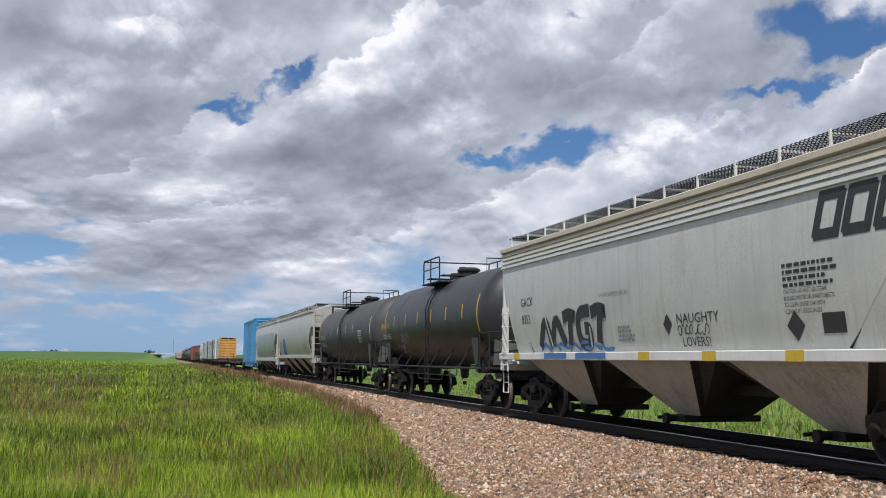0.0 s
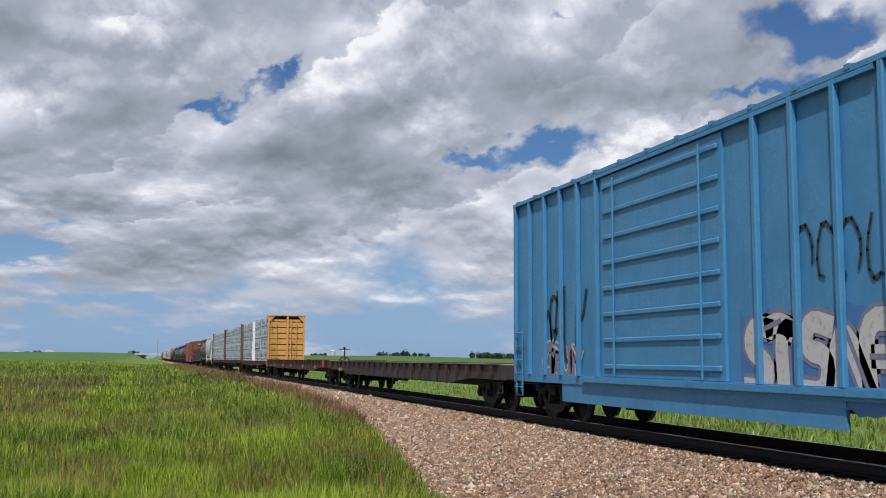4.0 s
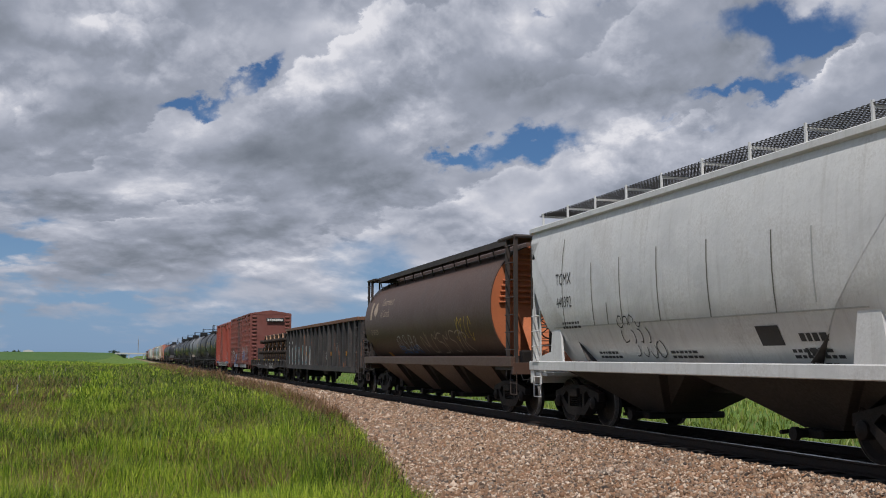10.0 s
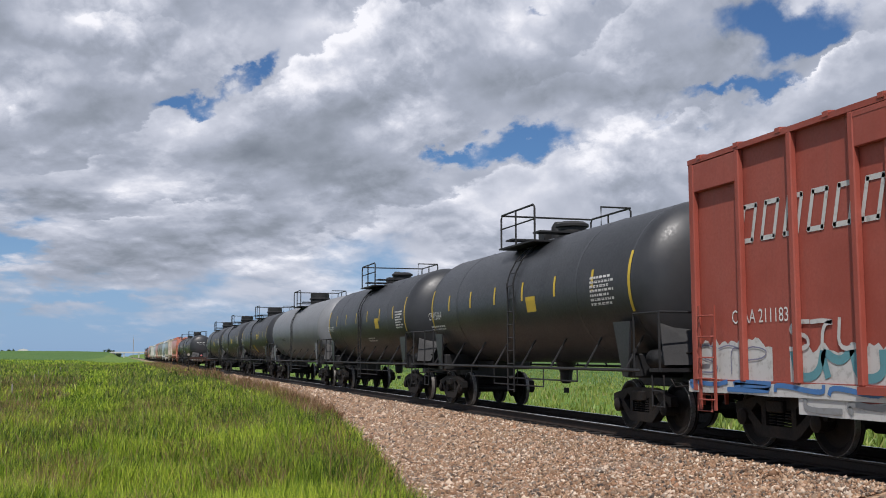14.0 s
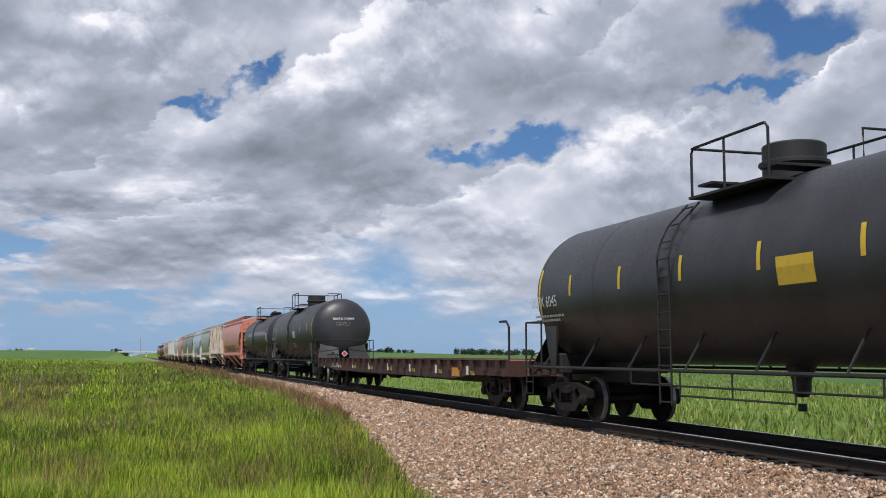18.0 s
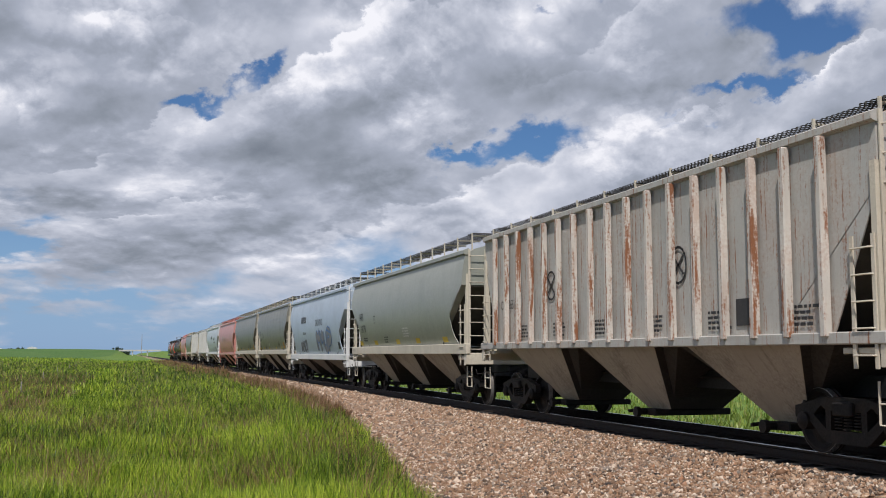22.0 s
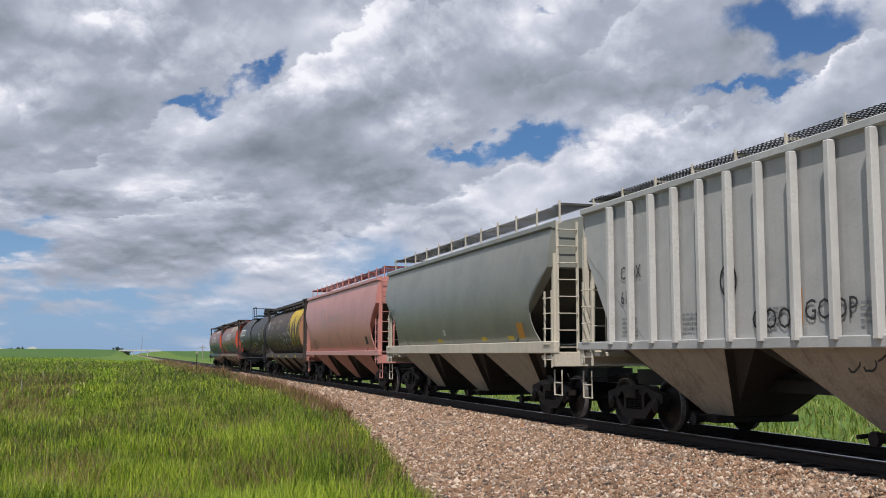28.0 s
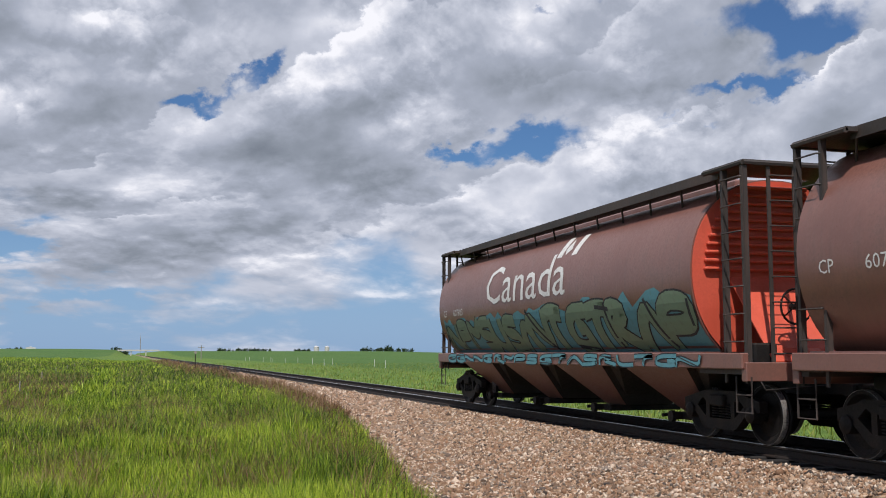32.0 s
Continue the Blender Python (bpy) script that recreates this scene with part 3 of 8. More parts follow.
def grow(name, mat, label, rng, bands):
    vs, fs, off = [], [], 0
    for count, y0, y1, left, right, height, width, lean in bands:
        y = y0 + (y1 - y0) * rng.random(count) ** 1.3
        a = np.array([left(v) for v in y]) if callable(left) else np.full(count, left)
        b = np.array([right(v) for v in y]) if callable(right) else np.full(count, right)
        x = a + (b - a) * rng.random(count)
        clump = np.sin(x * 2.1 + 1.3 * np.sin(y * 1.1)) * np.cos(y * 1.7 + x)
        keep = rng.random(count) < 0.62 + 0.38 * clump
        if mat != "grass_green":
            keep &= (np.abs(x + 0.9 + 0.012 * y) > 1.1 + 0.4 * np.sin(y * 0.35)) | (y < 36) | (y > 130)
        x, y = x[keep], y[keep]
        tall = height * (1 + 0.28 * np.sin(x * 1.3 + y * 0.7) * np.cos(y * 0.9 - x * 0.5))
        v, f = blades(rng, x, y, ground_height(x, y) - 0.03, tall, width, lean)
        vs.append(v), fs.append(f + off)
        off += len(v)
    ob = meshed(name, cloud_mesh(name, np.concatenate(vs), np.concatenate(fs)), mat)
    return tagged(ob, label, "grass", kind="stuff")


# patches of brown seed heads: middle, half-widths, stalks
SEEDY = ((-0.8, 16.0, 0.45, 1.6, 1500), (1.7, 15.6, 0.5, 1.3, 1300), (-0.6, 27.0, 0.7, 3.0, 1700), (1.2, 21.0, 0.5, 2.0, 900), (-1.9, 21.5, 0.6, 2.4, 1100),
         (2.6, 29.0, 1.0, 4.0, 2200), (0.2, 12.6, 0.3, 0.7, 500), (3.2, 18.5, 0.5, 1.6, 900), (-3.2, 36.0, 1.4, 6.0, 3500), (0.6, 38.0, 1.3, 5.0, 2500))


def build_grass():
    rng = np.random.default_rng(11)
    view_left = lambda y: -0.14 * y - 0.6
    edge = lambda y: float(grass_edge(y)) + 0.05
    grow("tall_grass", "grass_green", "tall fresh green grass beside the gravel", rng, (
        (120000, 9, 20, view_left, edge, 0.46, 0.012, 0.20), (90000, 20, 45, view_left, edge, 0.48, 0.020, 0.20),
        (34000, 45, 110, view_left, edge, 0.48, 0.055, 0.28), (26000, 110, 300, view_left, edge, 0.5, 0.12, 0.3)))
    grow("mixed_grass", "grass_mixed", "yellowing prairie grass among the green", rng, (
        (9000, 9, 24, view_left, edge, 0.50, 0.016, 0.30), (30000, 24, 70, view_left, edge, 0.54, 0.022, 0.32),
        (20000, 70, 220, view_left, lambda y: 7.4, 0.62, 0.08, 0.3)))
    rim = lambda y: edge(y) - 0.9
    grow("seeding_grass", "grass_dry", "brown seeding grass along the edge of the gravel", rng, (
        (900, 11, 30, rim, edge, 0.66, 0.012, 0.26), (11000, 30, 90, rim, lambda y: edge(y) + 0.25, 0.62, 0.03, 0.3),
        (6000, 90, 260, lambda y: 4.6, lambda y: 8.0, 0.65, 0.07, 0.3), (4500, 14, 50, view_left, edge, 0.6, 0.012, 0.3),
        *[(count, cy - ry, cy + ry, cx - rx, cx + rx, 0.56, 0.011, 0.42) for cx, cy, rx, ry, count in SEEDY], (9000, 36, 95, view_left, lambda y: -1.0, 0.6, 0.03, 0.3)))
    grow("far_side_grass", "grass_far", "bright green grass on the far side of the track", rng, (
        (30000, 8, 60, 13.6, lambda y: 17 + 0.75 * y, 0.34, 0.05, 0.3), (30000, 60, 240, 13.6, lambda y: 17 + 0.5 * y, 0.26, 0.07, 0.3)))


build_grass()


# ---------------------------------------------------------------- far scenery
def build_far():
    """The road bridge far down the line, posts, woods and sheds on the horizon."""
    y = 1300.0
    bridge = new("road_bridge")
    tagged(bridge, "pale concrete road bridge over the line far away", "bridge")
    bridge.location = (0, y, 0)
    part("deck", boxed(-14, 34, -5, 5, 4.75, 5.7), "bridge_concrete", bridge)
    for x in (1.5, 18.5):
        part("pier", boxed(x - 0.6, x + 0.6, -4, 4, -1.2, 4.75), "bridge_concrete", bridge)
    for s in (-1, 1):
        part("parapet", boxed(-14, 34, s * 4.8 - 0.15, s * 4.8 + 0.15, 5.7, 6.5), "bridge_concrete", bridge)
    pole = new("radio_mast")
    pole.location = (12.0, 1312.0, 0)
    tagged(pole, "tall thin grey mast beside the far bridge", "mast")
    part("shaft", rod(bmesh.new(), [(0, 0, -1), (0, 0, 22)], 0.35, 8), "old_post", pole)
    part("aerial", rod(bmesh.new(), [(0, 0, 22), (0, 0, 26)], 0.12, 6), "old_post", pole)

    sign = new("track_sign")
    sign.location = (6.15, 105.0, float(ground_height(6.15, 105.0)))
    tagged(sign, "small weathered disc sign on a rusty post beside ballast", "sign")
    part("post", boxed(-0.04, 0.04, -0.03, 0.03, -0.3, 2.1), "rail_steel", sign)
    part("disc", lathe(bmesh.new(), [(-0.02, 0.001), (-0.02, 0.13), (0.0, 0.13), (0.0, 0.001)], 20, "y", (0, -0.05, 2.1)), "old_post", sign, "weathered grey disc")

    post = new("utility_pole")
    post.location = (25.5, 400.0, float(ground_height(25.5, 400.0)))
    tagged(post, "weathered wooden utility pole with a cross-arm", "utility pole")
    part("shaft", rod(bmesh.new(), [(0, 0, -0.5), (0, 0, 5.4)], 0.16, 8), "old_post", post)
    part("cross_arm", boxed(-1.1, 1.1, -0.08, 0.08, 4.5, 4.7), "old_post", post)

    for k, (x, yy) in enumerate(((-4.9, 53), (-6.1, 82), (-6.9, 110), (-7.2, 136), (-7.8, 165), (-8.3, 195), (-8.8, 225))):
        ob = shared_post((x, yy, float(ground_height(x, yy))), 0.78, "old_post")
        tagged(ob, "weathered grey fence post in the grass", "fence post", "fence posts along the field")
    for k in range(12):
        yy = 150 + 17 * k
        x = 36 + 3 * math.sin(k * 2.3)
        ob = shared_post((x, yy, float(ground_height(x, yy))), 1.25, "white_mark")
        tagged(ob, "white marker stake in the green field", "marker stake", "marker stakes in the field")


POSTS = {}


def shared_post(at, tall, mat):
    if mat not in POSTS:
        me = bpy.data.meshes.new("post")
        bm = bmesh.new()
        box(bm, -0.03, 0.03, -0.03, 0.03, -0.3, tall, 0.010)
        bm.to_mesh(me)
        bm.free()
        me.materials.append(MATS[mat])
        POSTS[mat] = me
    ob = new("fence_post" if mat == "old_post" else "marker_stake", POSTS[mat])
    ob.location = at
    return ob


build_far()


def build_woods():
    """Far shelter belts: many small clumps of leaves with uneven tops."""
    rng = np.random.default_rng(21)
    vs, fs, off = [], [], 0
    belts = ((1500, -0.95, -0.1, 6, 16), (1700, 4.4, 7.3, 6, 60), (1600, 8.6, 9.4, 5, 20), (1500, 12.1, 15.0, 6, 60), (1400, 13.4, 13.9, 8, 9), (1200, 17.3, 21.6, 7, 110), (1900, -6.0, -5.2, 6, 16))
    for dist, a0, a1, tall, trees in belts:
        for k in range(trees):
            a = radians(rng.uniform(a0, a1))
            d = dist * rng.uniform(0.98, 1.05)
            x, y = d * math.sin(a), d * math.cos(a)
            z = float(ground_height(x, y)) - 0.5
            h = tall * rng.uniform(0.55, 1.1)
            c = 46
            p = rng.normal(0, 1, (c, 3))
            p /= np.linalg.norm(p, axis=1)[:, None]
            p *= rng.uniform(0.4, 1.0, (c, 1))
            centre = np.array((x, y, z + h * 0.55)) + p * np.array((h * 0.42, h * 0.42, h * 0.48))
            tri = rng.normal(0, h * 0.13, (c, 3, 3)) + centre[:, None]
            vs.append(tri.reshape(-1, 3))
            fs.append(np.arange(c * 3).reshape(-1, 3) + off)
            off += c * 3
    ob = meshed("far_woods", cloud_mesh("far_woods", np.concatenate(vs), np.concatenate(fs)), "tree_leaves")
    tagged(ob, "dark green shelter belts of trees on the horizon", "trees", kind="stuff")
    for x, y, w, h in ((268, 1560, 8, 9), (284, 1560, 7, 9), (-165, 1950, 16, 7), (-235, 2100, 10, 6)):
        z = float(ground_height(x, y))
        bin_ = new("grain_bin" if x > 0 else "farm_shed")
        bin_.location = (x, y, z)
        tagged(bin_, "grey metal grain bins on the horizon" if x > 0 else "white farm shed on the horizon", "grain bin" if x > 0 else "shed")
        if x > 0:
            part("wall", lathe(bmesh.new(), [(-1, w / 2), (h - 2, w / 2)], 20, "z"), "bridge_concrete", bin_)
            part("roof", lathe(bmesh.new(), [(h - 2, w / 2 + 0.2), (h, 0.5)], 20, "z"), "bridge_concrete", bin_)
        else:
            part("wall", boxed(-w / 2, w / 2, -5, 5, -1, h - 2), "white_mark", bin_)
            part("roof", prism(bmesh.new(), [(-w / 2 - 0.4, h - 2), (0, h), (w / 2 + 0.4, h - 2)], -5.4, 5.4), "white_mark", bin_)


build_woods()

# ---------------------------------------------------------------- parts that all cars share
SHARED = {}


def shared(key, make, mat, parent, m=None, name=None, label="", smooth=False):
    """One mesh for alike pieces: built once, then linked again."""
    name = name or key
    if key not in SHARED:
        bm = bmesh.new()
        make(bm)
        me = bpy.data.meshes.new(name)
        bm.to_mesh(me)
        bm.free()
        me.materials.append(MATS[mat])
        if smooth:
            me.shade_smooth()
            me.set_sharp_from_angle(angle=radians(35))
        SHARED[key] = me
    ob = new(name, SHARED[key])
    ob.parent = parent
    if m is not None:
        ob.matrix_basis = m
    if label:
        tagged(ob, label)
    return ob


def soften(ob, degrees=35):
    ob.data.shade_smooth()
    ob.data.set_sharp_from_angle(angle=radians(degrees))
    return ob


WHEEL_R = 0.457


def wheel_shape(bm):
    """A cast wheel: flange inside, tread, rim, dished plate and hub; its outer face looks to -x."""
    prof = [(-0.075, 0.001), (-0.085, 0.10), (-0.070, 0.12), (-0.018, 0.20), (-0.012, 0.33), (-0.055, 0.385), (-0.072, 0.40),
            (-0.072, 0.448), (-0.066, WHEEL_R - 0.004)]
    lathe(bm, prof + [(0.035, 0.462), (0.045, 0.485), (0.068, 0.482), (0.072, 0.40), (0.045, 0.38), (0.02, 0.22), (0.07, 0.13), (0.08, 0.001)], 28)


def tread_shape(bm):
    lathe(bm, [(-0.074, 0.447), (-0.071, WHEEL_R - 0.001), (0.03, WHEEL_R + 0.004), (0.03, 0.45)], 28, caps=False)


def axle_shape(bm):
    lathe(bm, [(-1.02, 0.001), (-1.02, 0.065), (-0.85, 0.075), (-0.75, 0.09), (0.75, 0.09), (0.85, 0.075), (1.02, 0.065), (1.02, 0.001)], 14)


def bearing_shape(bm):
    lathe(bm, [(-0.14, 0.001), (-0.14, 0.05), (-0.12, 0.085), (-0.10, 0.125), (0.09, 0.125), (0.10, 0.10), (0.10, 0.001)], 14)


def side_frame_shape(bm):
    """A cast truck side frame: arched top, sloped tension members, spring opening."""
    out = [(-1.10, 0.50), (-1.10, 0.66), (-0.80, 0.72), (-0.42, 0.80), (0.42, 0.80), (0.80, 0.72), (1.10, 0.66), (1.10, 0.50), (0.78, 0.47),
           (0.50, 0.24), (0.40, 0.19), (-0.40, 0.19), (-0.50, 0.24), (-0.78, 0.47)]
    spring = [(-0.27, 0.32), (0.27, 0.32), (0.27, 0.60), (-0.27, 0.60)]
    left = [(-0.68, 0.56), (-0.42, 0.38), (-0.40, 0.62), (-0.50, 0.66)]
    right = [(-y, z) for y, z in left[::-1]]

    def frame_part(pts, x0, x1):
        plate(bm, [(x0, y, z) for y, z in pts], (x1 - x0, 0, 0))

    # members between the openings
    frame_part([(-1.10, 0.50), (-1.10, 0.66), (-0.80, 0.72), (-0.50, 0.70), (-0.68, 0.56), (-0.78, 0.47)], -0.07, 0.07)
    frame_part([(1.10, 0.66), (1.10, 0.50), (0.78, 0.47), (0.68, 0.56), (0.50, 0.70), (0.80, 0.72)], -0.07, 0.07)
    frame_part([(-0.80, 0.72), (-0.42, 0.80), (0.42, 0.80), (0.80, 0.72), (0.50, 0.68), (0.40, 0.62), (-0.40, 0.62), (-0.50, 0.68)], -0.08, 0.08)
    frame_part([(-0.78, 0.47), (-0.68, 0.56), (-0.40, 0.36), (0.40, 0.36), (0.68, 0.56), (0.78, 0.47), (0.50, 0.24), (0.40, 0.19), (-0.40, 0.19), (-0.50, 0.24)], -0.08, 0.08)
    for s in (-1, 1):
        frame_part([(s * 0.42, 0.36), (s * 0.42, 0.64), (s * 0.31, 0.64), (s * 0.31, 0.36)], -0.075, 0.075)


def springs_shape(bm):
    for y in (-0.20, 0.0, 0.20):
        for k in range(6):
            lathe(bm, [(0.375 + 0.042 * k, 0.05), (0.385 + 0.042 * k, 0.085), (0.40 + 0.042 * k, 0.085), (0.41 + 0.042 * k, 0.05)], 9, "z", (0, y, 0))


def bolster_shape(bm):
    box(bm, -1.15, 1.15, -0.20, 0.20, 0.56, 0.74, 0.02)
    lathe(bm, [(0.74, 0.30), (0.80, 0.30), (0.80, 0.20), (0.92, 0.20)], 16, "z")
    for y in (-0.47, 0.47):
        box(bm, -0.9, 0.9, y - 0.05, y + 0.05, 0.40, 0.52)


def add_truck(car, y, axles=(-0.89, 0.89)):
    truck = shared("truck", bolster_shape, "truck_steel", car, pose(0, y, 0), label="black cast-steel truck with two axles")
    for s in (-1, 1):
        side = shared("side_frame", side_frame_shape, "truck_steel", truck, pose(s * 1.0, 0, 0), smooth=True)
        shared("spring_group", springs_shape, "truck_steel", truck, pose(s * 1.0, 0, 0), smooth=True)
    for a in axles:
        shared("axle", axle_shape, "wheel_steel", truck, pose(0, a, WHEEL_R), smooth=True)
        for s in (-1, 1):
            turn = 0 if s < 0 else 180
            shared("wheel", wheel_shape, "wheel_steel", truck, pose(s * 0.753, a, WHEEL_R, 0, 0, turn), smooth=True)
            shared("wheel_tread", tread_shape, "wheel_tread", truck, pose(s * 0.753, a, WHEEL_R, 0, 0, turn), label="polished wheel tread", smooth=True)
            shared("axle_bearing", bearing_shape, "truck_steel", truck, pose(s * 1.01, a, WHEEL_R, 0, 0, turn), smooth=True)
    return truck


def coupler_shape(bm):
    """Shank, knuckle and pulling face; points to -y."""
    box(bm, -0.07, 0.07, -0.30, 0.55, 0.78, 0.95, 0.015)
    box(bm, -0.16, 0.10, -0.50, -0.25, 0.74, 0.99, 0.04)
    box(bm, 0.04, 0.17, -0.46, -0.30, 0.76, 0.97, 0.03)
    rod(bm, [(0.30, 0.25, 0.85), (0.30, -0.05, 0.80), (0.28, -0.25, 0.62), (0.20, -0.40, 0.45), (0.10, -0.46, 0.42)], 0.025)


def lever_shape(bm):
    rod(bm, [(-1.35, 0.0, 0.98), (-1.35, -0.12, 0.86), (-0.35, -0.12, 0.92), (-0.10, -0.10, 1.02)], 0.014, 5)


def step_shape(bm):
    """A sill step: a bent bar hung under the corner."""
    rod(bm, [(0, -0.20, 1.05), (0, -0.20, 0.52), (0, 0.20, 0.52), (0, 0.20, 1.05)], 0.018, 5)
    rod(bm, [(0, -0.20, 0.78), (0, 0.20, 0.78)], 0.014, 5)


def add_ends(car, half, sill="dark_steel"):
    """Couplers, levers and steps at both ends; half: half the length between pulling faces."""
    for s in (-1, 1):
        turn = 0 if s < 0 else 180
        shared("coupler", coupler_shape, "truck_steel", car, pose(0, s * (half - 0.42), 0, 0, 0, turn), label="rusty knuckle coupler with air hose", smooth=True)
        shared("uncoupling_lever", lever_shape, "truck_steel", car, pose(0, s * (half - 0.42), 0, 0, 0, turn))
        for e in (-1, 1):
            shared("sill_step_" + sill, step_shape, sill, car, pose(e * 1.42, s * (half - 0.75), 0), name="sill_step")


def ladder_bars(bm, width, z0, z1, rungs):
    """Two stiles and rungs in the y-z plane."""
    for y in (-width / 2, width / 2):
        box(bm, -0.012, 0.012, y - 0.03, y + 0.03, z0, z1)
    for k in range(rungs):
        z = z0 + (z1 - z0) * (k + 0.5) / rungs
        rod(bm, [(0, -width / 2, z), (-0.05, -width / 2 + 0.03, z), (-0.05, width / 2 - 0.03, z), (0, width / 2, z)], 0.013, 5)


def add_ladder(car, mat, m, width, z0, z1, rungs, label=""):
    key = "ladder_%s_%.2f_%.2f_%.2f_%d" % (mat, width, z0, z1, rungs)
    return shared(key, lambda bm: ladder_bars(bm, width, z0, z1, rungs), mat, car, m, name="ladder", label=label)


def brake_wheel_shape(bm):
    n = 18
    rod(bm, [(0.27 * math.cos(2 * math.pi * k / n), 0, 0.27 * math.sin(2 * math.pi * k / n)) for k in range(n + 1)], 0.018, 6)
    for k in range(5):
        a = 2 * math.pi * k / 5
        rod(bm, [(0, 0.03, 0), (0.27 * math.cos(a), 0, 0.27 * math.sin(a))], 0.013, 5)
    lathe(bm, [(0.0, 0.05), (0.12, 0.05)], 10, "y")


def brake_gear_shape(bm):
    """Reservoir, cylinder and pipes slung under the middle of a car."""
    lathe(bm, [(-0.55, 0.001), (-0.50, 0.17), (0.50, 0.17), (0.55, 0.001)], 14, "y", (-0.75, 0.9, 0.72))
    lathe(bm, [(-0.30, 0.001), (-0.28, 0.13), (0.25, 0.13), (0.45, 0.04)], 12, "y", (-0.55, -0.9, 0.74))
    box(bm, -0.95, -0.65, -0.25, 0.20, 0.62, 0.95, 0.03)
    rod(bm, [(-1.05, -3.6, 0.78), (-1.05, -1.2, 0.74), (-1.0, 0.3, 0.62), (-1.05, 2.0, 0.74), (-1.05, 3.6, 0.80)], 0.018, 5)


# ---------------------------------------------------------------- lettering and marks on the near side
def surface(mesh_pts, car, name, mat, at, faces, step=0.12, proud=0.006, label=""):
    """Lays flat polygons of (y, z) on a car's near side, whose outline is at(z) -> x."""
    bm = bmesh.new()
    for poly in faces:
        try:
            bm.faces.new([bm.verts.new((0, y, z)) for y, z in poly])
        except ValueError:
            pass
    return lay(bm, car, name, mat, at, step, proud, label)


def lay(bm, car, name, mat, at, step=0.12, proud=0.006, label=""):
    zs = [v.co.z for v in bm.verts]
    if not zs:
        bm.free()
        return None
    z = min(zs) + step
    while z < max(zs):
        bmesh.ops.bisect_plane(bm, geom=bm.verts[:] + bm.edges[:] + bm.faces[:], plane_co=(0, 0, z), plane_no=(0, 0, 1))
        z += step
    for v in bm.verts:
        v.co.x = at(v.co.z) - proud
    bmesh.ops.recalc_face_normals(bm, faces=bm.faces[:])
    for f in bm.faces:
        f.normal_update()
        if f.normal.x > 0:
            f.normal_flip()
    return part(name, bm, mat, car, label)


def letters(car, words, at, y, z, height, mat="white_mark", squeeze=1.0, name="lettering", shear=0.0, step=0.12, proud=0.006, label=""):
    """Words that start at y and run towards -y, with their base line at z."""
    cu = bpy.data.curves.new("words", "FONT")
    cu.body, cu.size, cu.shear, cu.resolution_u = words, height / 0.7, shear, 2
    ob = bpy.data.objects.new("words", cu)
    me = bpy.data.meshes.new_from_object(ob)
    bm = bmesh.new()
    bm.from_mesh(me)
    bpy.data.objects.remove(ob)
    bpy.data.curves.remove(cu)
    bpy.data.meshes.remove(me)
    for v in bm.verts:
        v.co = Vector((0, y - v.co.x * squeeze, z + v.co.y))
    return lay(bm, car, name, mat, at, step, proud, label)


def rect(y, z, w, h, skew=0.0):
    """A rectangle that starts at y and runs towards -y."""
    return [(y, z), (y - w, z), (y - w - skew, z + h), (y - skew, z + h)]


def panel(car, at, y, z, w, h, mat, name="stencil_panel", proud=0.005, label=""):
    return surface(None, car, name, mat, at, [rect(y, z, w, h)], 0.25, proud, label)


def small_print(car, at, y, z, w, rows, mat="black_mark", pitch=0.085, seed=0, name="small_print"):
    """Lines too small to read: short bars."""
    rng = random.Random(seed + int(abs(y) * 100))
    faces = []
    for r in range(rows):
        x = 0.0
        while x < w * rng.uniform(0.75, 1.0):
            k = rng.uniform(0.05, 0.16)
            faces.append(rect(y - x, z - r * pitch, k, pitch * 0.55))
            x += k + 0.035
    return tagged(surface(None, car, name, mat, at, faces, 0.5), kind="stuff")


def stroke(pts, width):
    """A brush line as quads."""
    quads = []
    for (y0, z0), (y1, z1) in zip(pts, pts[1:]):
        d = math.hypot(y1 - y0, z1 - z0) or 1e-6
        ny, nz = -(z1 - z0) / d * width / 2, (y1 - y0) / d * width / 2
        ey, ez = (y1 - y0) / d * width * 0.3, (z1 - z0) / d * width * 0.3
        quads.append([(y0 + ny - ey, z0 + nz - ez), (y1 + ny + ey, z1 + nz + ez), (y1 - ny + ey, z1 - nz + ez), (y0 - ny - ey, z0 - nz - ez)])
    return quads


GLYPHS = (((0, 0), (0, 1), (0.9, 0.9), (0.85, 0.5), (0.1, 0.45)), ((0, 1), (0.1, 0), (0.8, 0.05), (0.9, 1)), ((0.9, 0.9), (0.2, 1), (0.05, 0.55), (0.85, 0.45), (0.8, 0), (0, 0.05)),
          ((0, 0), (0.45, 1), (0.95, 0)), ((0, 0), (0.05, 1), (0.9, 0), (0.95, 1)), ((0.05, 1), (0.1, 0), (0.9, 0.08)), ((0.9, 0.95), (0.1, 0.9), (0.05, 0.1), (0.9, 0), (0.85, 0.5), (0.5, 0.5)),
          ((0.1, 0), (0.0, 1), (0.6, 0.5), (0.9, 1)), ((0.0, 0.9), (0.5, 1), (1.0, 0.85), (0.5, 0.9), (0.45, 0)), ((0.1, 0), (0.15, 1), (0.9, 0.8), (0.2, 0.5), (0.95, 0.0)))


